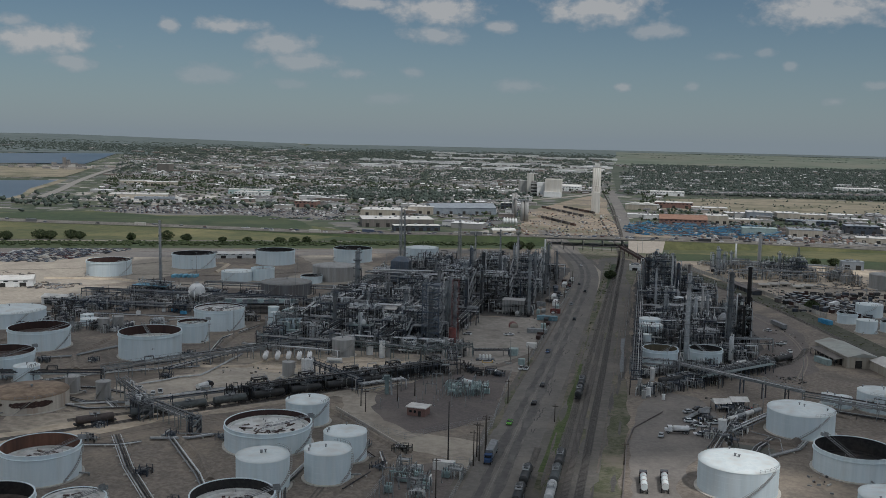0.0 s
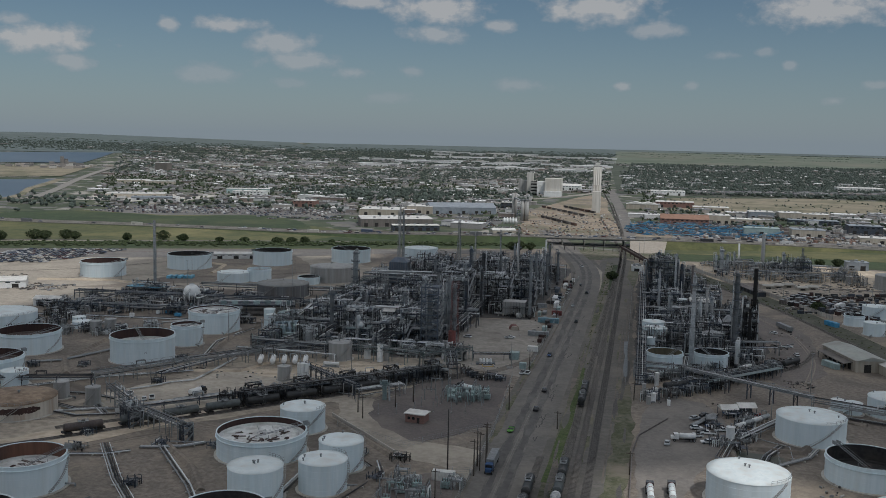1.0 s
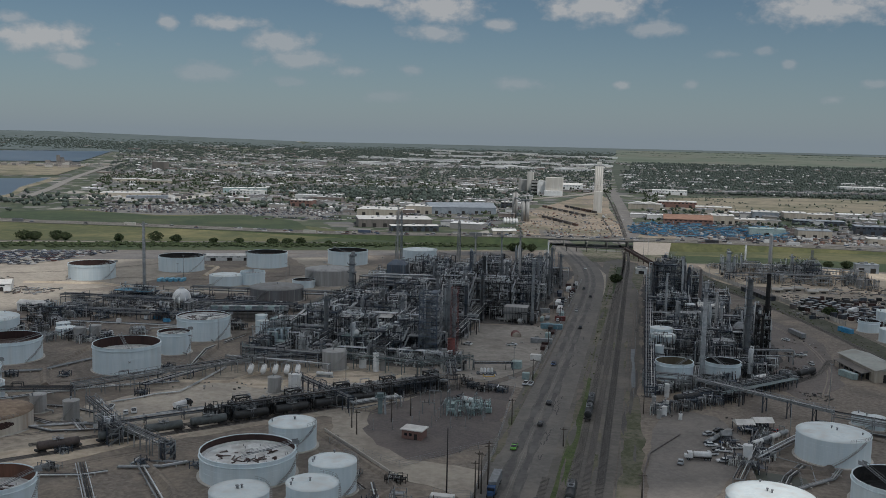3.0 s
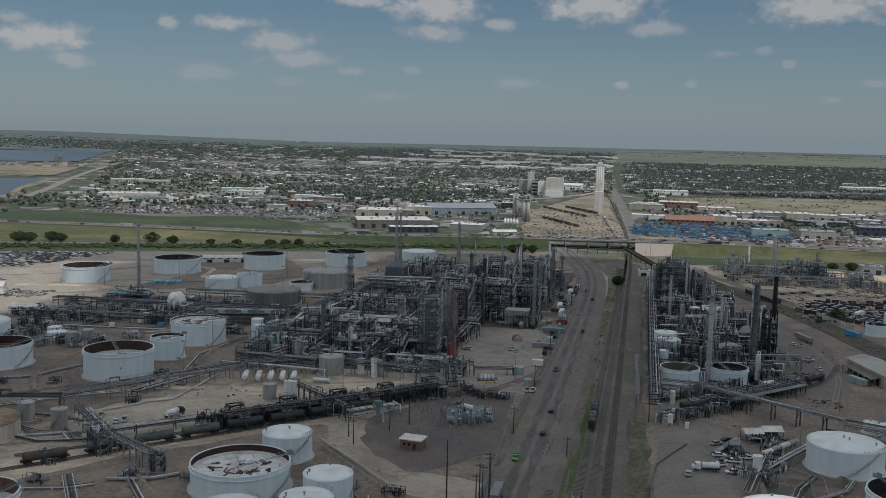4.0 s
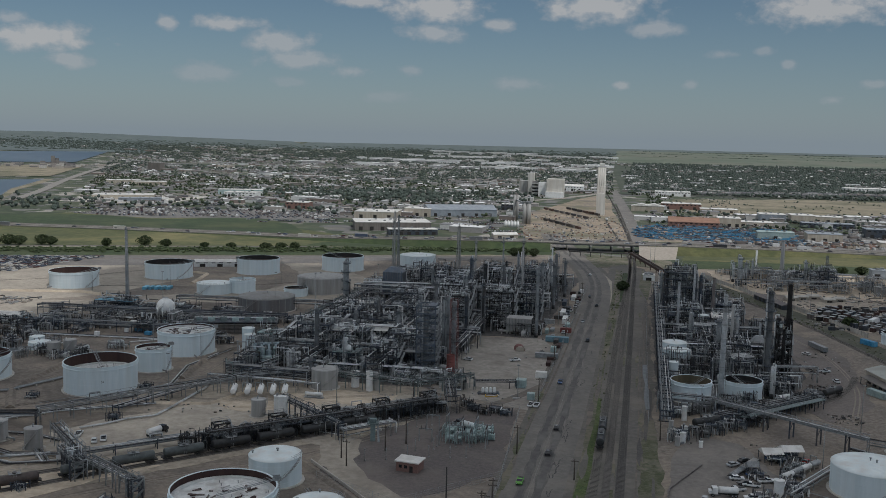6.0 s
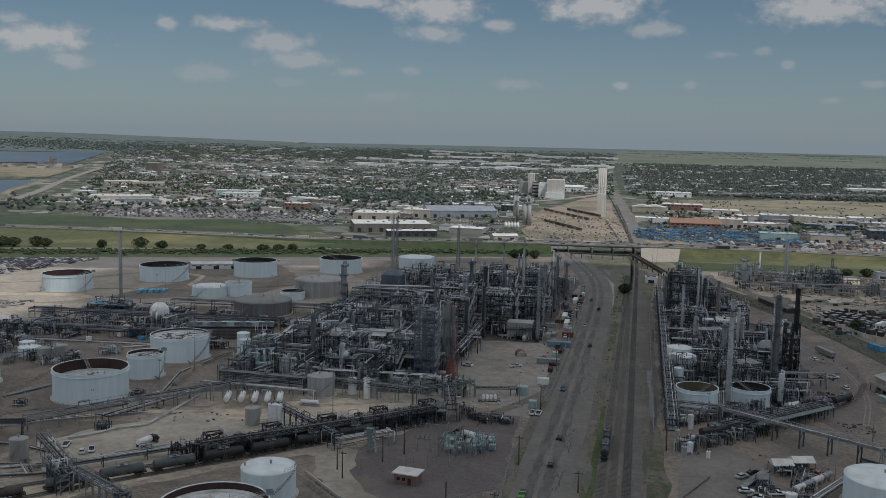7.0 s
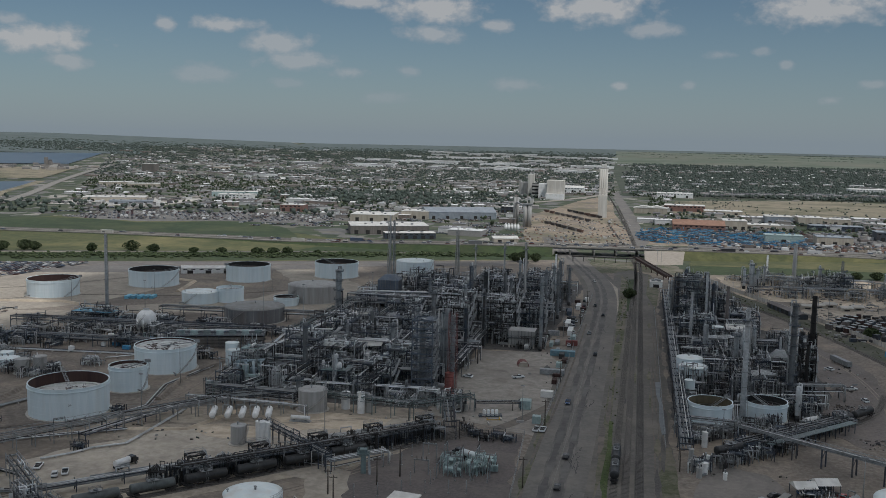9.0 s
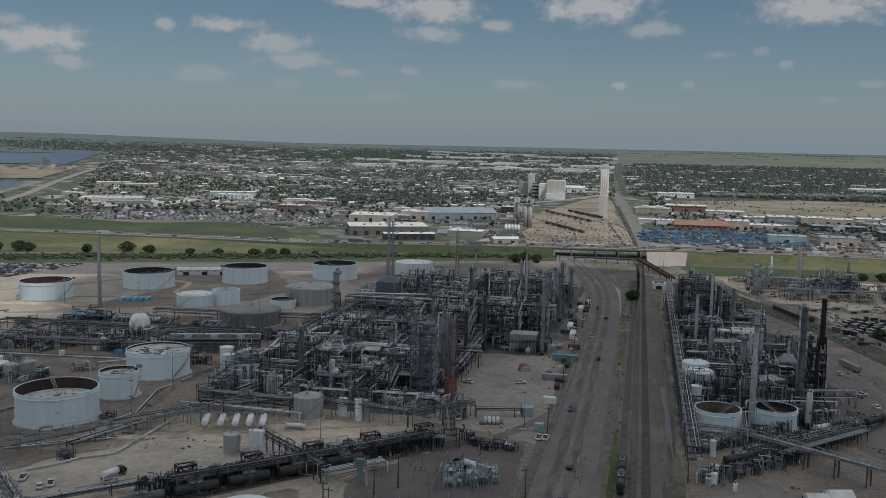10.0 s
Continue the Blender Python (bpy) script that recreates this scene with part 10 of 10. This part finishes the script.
def wall_run(x0, y0, x1, y1, h, th, mat, label, category="wall"):
    L = math.hypot(x1 - x0, y1 - y0)
    t = thing("boundary_wall", label, category, x0, y0, 0, math.degrees(math.atan2(y1 - y0, x1 - x0)), "low walls")
    part("wall", Shape().box(L / 2, 0, 0, L, th, h), mat, t)
    part("coping", Shape().box(L / 2, 0, h, L, th + 0.1, 0.1), mat, t)


PLANTWALL = "low dull brown wall along the plant edge"
wall_run(-3, 240, -3, 332, 0.8, 0.25, BROWNSTACK, PLANTWALL)
wall_run(-3, 332, -1, 352, 0.6, 0.25, BROWNSTACK, PLANTWALL)
wall_run(-1, 352, 9.8, 376.5, 0.6, 0.25, BROWNSTACK, PLANTWALL)


def panel_wall(x0, y0, x1, y1):
    """A wall of concrete panels between posts, beside the diagonal railway."""
    L = math.hypot(x1 - x0, y1 - y0)
    t = thing("panel_wall", "pale concrete panel wall beside the railway", "wall", x0, y0, 0, math.degrees(math.atan2(y1 - y0, x1 - x0)), "low walls")
    n = int(L / 3.2)
    me = Shape().box(L / n / 2, 0, 0, L / n - 0.35, 0.16, 2.6).mesh("panel", CONCRETE)
    mp = Shape().box(0, 0, 0, 0.4, 0.4, 2.9).mesh("post", TANKGREY)
    for i in range(n):
        for nm, mm in (("panel", me), ("post", mp)):
            o = new(nm, mm)
            o.parent, o.location = t, (L * i / n, 0, 0)


panel_wall(112, 618, 84, 702)
panel_wall(84, 702, 44, 804)
panel_wall(44, 804, 34, 835)


def bank(pts, h, w, label="brown earth bank round the tanks", mat=SOIL):
    """An earth dike with sloping sides along a line."""
    s = Shape()
    P = [Vector((*p, 0)) for p in pts]
    for i, p in enumerate(P):
        d = (P[min(i + 1, len(P) - 1)] - P[max(i - 1, 0)]).normalized()
        n = Vector((d.y, -d.x, 0))
        s.v += [tuple(p - n * w), tuple(p - n * w * 0.3 + Vector((0, 0, h))), tuple(p + n * w * 0.3 + Vector((0, 0, h))), tuple(p + n * w)]
    for i in range(len(P) - 1):
        a, b = 4 * i, 4 * i + 4
        for k in range(3):
            s.face((a + k, b + k, b + k + 1, a + k + 1))
    s.face((0, 1, 2, 3))
    e = 4 * len(P) - 4
    s.face((e + 3, e + 2, e + 1, e))
    return tagged(part("earth_bank", s, mat), label, "earth bank", kind="structure")


bank([(30, 322), (31, 348), (54, 347), (74, 392), (84, 388)], 1.1, 2.0)
bank([(-117, 344), (-98, 324.6), (-80.5, 306), (-76, 298), (-84, 276), (-90, 250)], 1.0, 1.6)
bank([(-160, 300), (-140, 280), (-128, 262)], 1.0, 1.6)
bank([(-268, 440), (-262, 395), (-246, 372)], 1.2, 2.0)
bank([(-205, 430), (-212, 470), (-205, 500), (-240, 503)], 1.2, 2.0)
bank([(-310, 430), (-318, 400), (-308, 378)], 1.2, 2.0)
bank([(-420, 600), (-368, 612), (-330, 600)], 1.2, 2.0, mat=SAND)
bank([(-320, 668), (-330, 712), (-375, 728)], 1.2, 2.0, mat=SAND)
bank([(-200, 392), (-176, 398), (-168, 425)], 0.8, 1.4, mat=SAND)
wall_run(-115.4, 346, -97, 327, 1.0, 0.3, CONCRETE, "low concrete wall round the tank area")
wall_run(-97, 327, -79, 308, 1.0, 0.3, CONCRETE, "low concrete wall round the tank area")


def ground_pipes(pts, n, seed, label="row of pipes lying on low sleepers"):
    rng = random.Random(seed)
    t = thing("ground_pipes", label, "pipes", 0, 0, 0, 0, "ground pipes")
    P = [Vector((*p, 0.7)) for p in pts]
    for k in range(n):
        off = (k - (n - 1) / 2) * 0.75
        line = []
        for i, p in enumerate(P):
            d = (P[min(i + 1, len(P) - 1)] - P[max(i - 1, 0)]).normalized()
            line.append(tuple(p + Vector((d.y, -d.x, 0)) * off))
        part("pipe", Shape().pipe(line, rng.uniform(0.14, 0.28), 8), rng.choice(PIPEMATS), t)
    for a, b in zip(P, P[1:]):
        m = max(1, int((b - a).length / 8))
        d = (b - a).normalized()
        sd = Vector((d.y, -d.x, 0)) * (n * 0.42 + 0.3)
        for i in range(m):
            c = a.lerp(b, (i + 0.5) / m)
            part("sleeper", Shape().bar(c - sd + Vector((0, 0, -0.42)), c + sd + Vector((0, 0, -0.42)), 0.4, 0.5), CONCRETE, t)


ground_pipes([(-178, 292), (-157, 264), (-136, 240)], 5, 1, "dark row of pipes on low sleepers between tanks")
ground_pipes([(-158, 294), (-133, 264), (-122, 248), (-120, 225)], 3, 2)
ground_pipes([(-160, 299), (-142, 303)], 2, 3)
ground_pipes([(-252, 345), (-226, 372), (-196, 392)], 4, 4)
ground_pipes([(-290, 376), (-262, 392), (-248, 430), (-244, 458)], 4, 5)
ground_pipes([(-212, 396), (-204, 420), (-212, 450), (-208, 486)], 3, 6)
ground_pipes([(-212, 500), (-240, 506), (-262, 486)], 3, 7)
ground_pipes([(-108, 322), (-96, 306), (-85, 294)], 3, 8)
ground_pipes([(-104, 283), (-104, 262), (-98, 246)], 3, 9)
ground_pipes([(-84, 300), (-80, 290), (-86, 264)], 2, 10)
ground_pipes([(-330, 380), (-300, 372), (-288, 384)], 4, 11)
ground_pipes([(36, 318), (42, 340), (48, 352)], 4, 12)
ground_pipes([(44, 330), (56, 342), (60, 352)], 3, 13)
ground_pipes([(62, 408), (78, 396), (100, 388)], 4, 14)
ground_pipes([(-224, 330), (-212, 326), (-196, 330)], 4, 16)
ground_pipes([(-228, 314), (-214, 322), (-200, 330)], 3, 31)
ground_pipes([(-222, 322), (-206, 318), (-188, 326)], 3, 32)
ground_pipes([(-214, 342), (-206, 332), (-196, 322)], 4, 33)
ground_pipes([(-236, 344), (-218, 346), (-204, 342)], 3, 34)
ground_pipes([(-206, 356), (-200, 363), (-196, 370.5), (-188, 377), (-187.6, 392), (-187.8, 420)], 2, 35)
piping(-201, 369, 5, 4, 2.6, 1815, 10, (BLACK, DARKPIPE, GALV), "dark valve manifold beside the yard")
ground_pipes([(-165, 292), (-152, 296), (-146, 302)], 3, 37)
ground_pipes([(-196, 276), (-172, 283), (-166, 288)], 2, 38)
ground_pipes([(-130, 376), (-112, 374), (-100, 388)], 2, 39)
t = thing("notice_board", "bright white notice board on two posts", "sign", -190.5, 321.6, 0, 40)
part("board", Shape().box(0, 0, 2.2, 2.6, 0.1, 1.4), WHITE, t)
for e in (-1, 1):
    part("post", Shape().box(e, 0.12, 0, 0.12, 0.12, 3.4), GALV, t)
t = thing("white_skid", "white horizontal vessel on a pale pipe skid", "skid", -140.3, 418, 0.13, 2)
part("vessel", Shape().cyl((-3.6, 0, 1.5), (3.6, 0, 1.5), 0.8, 14), WHITE, t)
part("skid_frame", Shape().box(0, 0, 0, 8, 2, 0.4), GALV, t)
for e in (-2.4, 2.4):
    part("saddle", Shape().box(e, 0, 0.4, 0.4, 1.4, 0.6), GALV, t)
ground_pipes([(-360, 480), (-330, 490), (-290, 494), (-250, 498)], 5, 17)
for k, (x, y) in enumerate(((-190, 300), (-184, 286), (-160, 296), (-140, 300), (-150, 262), (-128, 240), (-92, 306), (-80, 286), (-78, 304), (-212, 412), (-246, 386), (-268, 380))):
    piping(x, y, 5, 4, 2.2, 1800 + k, 6, (GALV, DARKPIPE, CLADDING), "valve manifold with small pipes")


# ---- trees and brush along the creek ----
def tree(x, y, h, r, seed, label="rounded dark green cottonwood tree at the field edge"):
    rng = random.Random(seed)
    t = thing("tree", label, "tree", x, y, 0, 0, "field trees")
    s = Shape().cyl((0, 0, -0.2), (0.2, 0.1, h * 0.35), 0.38, 8, 0.26)
    for i in range(5):
        a = rng.uniform(0, 6.28)
        s.cyl((0.2, 0.1, h * 0.3), (r * 0.55 * math.cos(a), r * 0.55 * math.sin(a), h * rng.uniform(0.55, 0.8)), 0.17, 6, 0.05)
    part("trunk", s, BARK, t)
    s = Shape()
    for i in range(900):
        a, u = rng.uniform(0, 6.28), rng.uniform(-1, 1)
        q = r * math.sqrt(max(0, 1 - u * u)) * rng.uniform(0.55, 1.08) * (1 + 0.25 * math.sin(3 * a + seed))
        c = Vector((q * math.cos(a), q * math.sin(a), h * 0.52 + u * h * 0.44 * rng.uniform(0.7, 1.05)))
        n = Vector((rng.gauss(0, 1), rng.gauss(0, 1), rng.gauss(0, 1))).normalized()
        e = n.orthogonal().normalized() * rng.uniform(0.4, 0.9)
        f = n.cross(e)
        k = len(s.v)
        s.v += [tuple(c - e), tuple(c + f * 0.7), tuple(c + e), tuple(c - f * 0.7 + n * 0.15)]
        s.face((k, k + 1, k + 2, k + 3))
    tagged(part("crown", s, LEAF, t), kind="stuff")


for k, (x, y, h, r) in enumerate(((-575, 816, 10, 7), (-566, 819, 9, 6), (-548, 826, 10, 6), (-541, 830, 8, 4.5), (-490, 837, 8, 4), (-461, 854, 10, 6.5), (-441, 857, 7, 5), (-405, 862, 5, 3.5), (-382, 868, 5, 4), (-350, 872, 6, 5), (-338, 878, 6, 5), (-325, 880, 7, 4), (-600, 800, 9, 6), (-300, 890, 4, 3))):
    tree(x, y, h, r, 600 + k)
for k, (x, y, h, r) in enumerate(((-125, 905, 8, 5), (-118, 908, 9, 5), (-108, 908, 8, 4), (-26, 742, 6, 4), (-25, 752, 5, 3.5), (108, 648, 6, 4), (60, 842, 5, 3), (150, 890, 6, 4), (165, 892, 7, 4.5), (176, 895, 6, 4), (-590, 752, 8, 5), (-610, 748, 9, 5))):
    tree(x, y, h, r, 620 + k)
s = Shape()
rng = random.Random(55)
for k in range(1900):
    u = rng.random()
    x = -600 + 500 * u + rng.gauss(0, 6)
    y = 781 + (x + 560) * 0.40 + rng.gauss(0, 9)
    clump(s, x, y, 0, rng.uniform(0.8, 3.0), rng.uniform(0.5, 2.4), rng, 2, 5, 3)
tagged(part("brush", s, LEAF), "dense low green brush along the creek", "brush", kind="stuff")
s = Shape()
for k in range(160):
    x, y = -28 + rng.gauss(0, 1.4), rng.uniform(430, 840)
    if y < 640 and rng.random() < 0.7:
        continue
    clump(s, x, y, 0, rng.uniform(0.3, 0.8), rng.uniform(0.3, 0.9), rng, 2, 5, 3)
for k in range(420):
    x, y = -26.6 + rng.gauss(0, 0.7), rng.uniform(280, 440)
    clump(s, x, y, 0, rng.uniform(0.25, 0.6), rng.uniform(0.1, 0.3), rng, 1, 5, 3)
for k in range(130):
    u = rng.random()
    x, y = 128 - 96 * u + rng.gauss(0, 3), 502 + 300 * u + rng.gauss(0, 4)
    clump(s, x + 4, y, 0, rng.uniform(0.4, 1.0), rng.uniform(0.3, 0.8), rng, 2, 5, 3)
WEEDLEAF = surface("green_weed_leaves", (0.062, 0.078, 0.03), (0.11, 0.125, 0.055), 0.6, 0.9, vary=0.3, islands=True)
tagged(part("weeds", s, WEEDLEAF), "low green weeds along the tracks", "weeds", kind="stuff")


# rubble, drums and pallets strewn on the bare ground
def strewn(name, spots, n, seed, label, mats, size=(0.3, 1.4)):
    rng = random.Random(seed)
    s = Shape()
    for x0, y0, x1, y1 in spots:
        for k in range(n):
            s.box(rng.uniform(x0, x1), rng.uniform(y0, y1), 0.12, rng.uniform(*size) * rng.choice((1, 1, 2.2)), rng.uniform(*size) * 0.45, rng.uniform(0.15, 0.7), rng.uniform(0, 3.1))
    tagged(part(name, s, mats), label, "clutter", kind="stuff")


JUNK = palette("junk_paints", [(0.26, 0.24, 0.21), (0.10, 0.09, 0.08), (0.40, 0.39, 0.37), (0.13, 0.10, 0.085), (0.06, 0.06, 0.06), (0.20, 0.21, 0.215)])
strewn("yard_litter", ((76, 300, 96, 318), (54, 300, 62, 320), (24, 384, 44, 404), (62, 530, 86, 566), (-100, 430, -60, 446), (-66, 500, -54, 640), (-200, 380, -150, 400), (-190, 430, -110, 446), (-350, 486, -210, 500), (0, 398, 8, 412)), 18, 41, "small crates, drums and rubble on bare ground", JUNK)
strewn("scrap_heap", ((-500, 560, -440, 620), (-440, 560, -380, 585), (96, 740, 190, 790), (60, 780, 170, 870), (88, 634, 188, 738), (90, 640, 150, 720)), 190, 42, "pale and dark junk strewn over sandy ground", JUNK, (0.6, 3.4))


def bus_support(x, y, h):
    """A thin pale switchyard post with a ribbed insulator on top."""
    s = Shape().box(0, 0, 0, 0.5, 0.5, 0.25).cyl((0, 0, 0.2), (0, 0, h - 1.0), 0.09, 6)
    s.slot = 1
    for i in range(4):
        s.cyl((0, 0, h - 1.0 + 0.25 * i), (0, 0, h - 0.9 + 0.25 * i), 0.2, 8).cyl((0, 0, h - 0.92 + 0.25 * i), (0, 0, h - 0.74 + 0.25 * i), 0.11, 6)
    t = part("bus_support", s, (GALV, GALV))
    t.matrix_world = pose(x, y, 0.11)
    return tagged(t, "thin grey switchyard post with a ribbed insulator", "insulator post", "bus supports")


first_post = bus_support(-79, 372, 4.2)
rng = random.Random(66)
for k in range(18):
    copy_thing(first_post, pose(-98 + (k % 6) * 6.2 + rng.uniform(-1, 1), 352 + (k // 6) * 14 + rng.uniform(-2, 2) + (k % 8) * 2.5, 0.11))
for k in range(16):
    copy_thing(first_post, pose(-74 + (k % 4) * 5 + rng.uniform(-1, 1), 246 + (k // 4) * 11 + rng.uniform(-2, 2), 0.11))



# ---- small things on the open yard ----
def tent(x, y):
    t = thing("shelter_tent", "dark red barrel-roofed shelter with an open front", "tent", x, y, 0.1, 15)
    s = Shape()
    pts = [(2.4 * math.cos(math.pi * i / 8), 0.6 + 2.1 * math.sin(math.pi * i / 8)) for i in range(9)]
    for a, b in zip(pts, pts[1:]):
        s.hexa([(a[0], -2.4, a[1]), (b[0], -2.4, b[1]), (b[0], 2.4, b[1]), (a[0], 2.4, a[1]), (a[0] * 1.04, -2.4, a[1] * 1.04), (b[0] * 1.04, -2.4, b[1] * 1.04), (b[0] * 1.04, 2.4, b[1] * 1.04), (a[0] * 1.04, 2.4, a[1] * 1.04)])
    part("cover", s, REDPAINT, t)
    for e in (-2.4, 2.4):
        part("side_skirt", Shape().box(e, 0, 0, 0.08, 4.8, 0.7), REDPAINT, t)
    part("front_panel", Shape().box(0, -2.2, 0, 4.4, 0.08, 1.9), WALLTAN, t, "pale closed front flap")


tent(-71, 529)
t = thing("filter_skid", "row of small white upright filters on a steel skid", "skid", -72.8, 444, 0.1, 16)
part("skid_frame", Shape().box(0, 0, 0, 9, 2.6, 0.3), STEEL, t)
for k in range(4):
    part("filter", Shape().lathe([(0.62, 0.3), (0.62, 2.3), (0.45, 2.7), (0.05, 2.85)], -2.4 + k * 1.6, 0, 14), WHITE, t)
for k in range(3):
    part("manifold_pipe", Shape().cyl((-4.4, -0.9 + k * 0.9, 0.9), (4.4, -0.9 + k * 0.9, 0.9), 0.14, 8), GALV, t)
t = thing("pipe_stand", "low yellow steel rack of short pipes", "rack", -71, 440, 0.1, 16)
part("frame", Shape().box(0, 0, 0, 5, 1.2, 0.15).box(-2.4, 0, 0.1, 0.15, 1.2, 0.8).box(2.4, 0, 0.1, 0.15, 1.2, 0.8), YELLOW, t)
for k in range(3):
    part("pipe", Shape().cyl((-2.3, -0.35 + k * 0.35, 0.32), (2.3, -0.35 + k * 0.35, 0.32), 0.14, 8), CLADDING, t)
rack(-80, 452, -63, 456.5, 3.2, [3.2], 910, 4, STEEL, label="low pipe rack across the yard edge")
wall_run(-92.7, 443, -82.6, 449.4, 2.6, 0.4, CONCRETE, "pale concrete retaining wall under the pipe bridge")
container(-54.6, 440, 3, 2.6, 2.8, TEAL, "small pale green cabin beside parked trucks", 0)
for k in range(5):
    piping(-78 + k * 4, 414 + rng.uniform(0, 12), 5, 4, 2.6, 2300 + k, 6, (DARKPIPE, GALV, BRIGHT), "low pumps and hoses on dark ground")
sheet("pond", [(32, 344.5), (47.5, 341), (48.5, 333.5), (40, 331), (32, 332)], 0.13, surface("dark_pit_water", (0.028, 0.034, 0.022), (0.05, 0.055, 0.036), 0.3, 0.5, stain=(0.10, 0.09, 0.06), stain_scale=0.12, stain_amount=0.6, vary=0), "dark green pit water inside the earth bank", "water", 0.2)
roofed_tank(30.8, 352, 1.5, 6.2, 950, WHITE, WHITE, rail=False, label="narrow white upright vessel beside the pit")
ground_pipes([(30, 366), (51, 352), (50, 336)], 1, 21, "single long pipe round the pit")


vacuum_truck(15, 350.5, 188)
# flat trailers and crates in the truck yard
def flat_trailer(x, y, rz, load):
    t = thing("flat_trailer", "dark flat trailer carrying grey pipes", "trailer", x, y, 0.1, rz, "flat trailers")
    part("bed", Shape().box(0, 0, 0.9, 12, 2.4, 0.3), BLACK, t)
    for k in range(4):
        part("load", Shape().cyl((-5, -0.8 + k * 0.55, 1.45), (5, -0.8 + k * 0.55, 1.45), 0.24, 8), load, t)
    for px in (-4.6, -3.4):
        for py in (-1.0, 1.0):
            wheel_at(t, px, py, 0.5, 0.4)
    part("landing_leg", Shape().box(4, -0.9, 0, 0.2, 0.2, 0.9).box(4, 0.9, 0, 0.2, 0.2, 0.9), GALV, t)


flat_trailer(21, 371, 62, GALV)
flat_trailer(25.5, 380, 62, TANKGREY)
vessel(48, 467, 0.1, 8, 1.1, 42, 930, WHITE, "white tank trailer body lying on blocks")
strewn("pipe_debris", ((61, 487, 74, 500), (60, 490, 70, 498), (64, 486, 72, 494), (66, 520, 74, 530), (62, 440, 74, 452), (30, 440, 48, 466)), 40, 43, "broken pipes, crates and scrap on packed ground", palette("scrap_steel", [(0.14, 0.115, 0.10), (0.08, 0.07, 0.065), (0.22, 0.205, 0.19), (0.30, 0.29, 0.28), (0.05, 0.05, 0.052), (0.17, 0.15, 0.135)]), (0.3, 1.1))
tagged(part("far_piping", far_pipes, far_mats), "dense grey and dark process pipes inside the units", "piping", kind="stuff")


# ---- unseen cumulus added toward the sun to shade the refinery ----
def shade_cloud(x, y, z, rx, ry, rz, seed):
    rng = random.Random(seed)
    s = Shape()
    for i in range(120):
        a, q = rng.uniform(0, 6.283), math.sqrt(rng.random())
        lump = rng.uniform(0.16, 0.30) * (1.15 - 0.55 * q)
        s.ball((x + rx * q * math.cos(a), y + ry * q * math.sin(a), z + rz * (1 - q) * rng.uniform(0.1, 0.9)), lump * (rx + ry) / 2, 20, 10, 0.55, -0.55)
    ob = part("shading_cumulus", s, CLOUDMAT)
    for v in ob.data.vertices:
        n = noise.noise(v.co * 0.012) * 22 + noise.noise(v.co * 0.03) * 9
        v.co += Vector((n, n * 0.7, n * 0.4))
    return tagged(ob, "unseen white cumulus cloud added to shade the refinery", "cloud", kind="structure")


CLOUDMAT = surface("cloud_white", (0.88, 0.88, 0.88), (0.94, 0.94, 0.94), 0.01, 1.0, vary=0)
CLOUD_HEIGHT = 1600
shift = SUN_SIDE * (CLOUD_HEIGHT / math.tan(SUN_ELEVATION))
# unseen clouds, placed and sized so their shade fits the camera's view
shade_cloud(-48 + shift.x, 592 + shift.y, CLOUD_HEIGHT, 345, 286, 160, 3)
shade_cloud(-262 + shift.x, 412 + shift.y, CLOUD_HEIGHT - 30, 105, 95, 90, 21)
shade_cloud(-190 + shift.x, 215 + shift.y, CLOUD_HEIGHT - 60, 170, 120, 110, 8)
shade_cloud(98 + shift.x, 290 + shift.y, CLOUD_HEIGHT - 60, 80, 95, 60, 12)
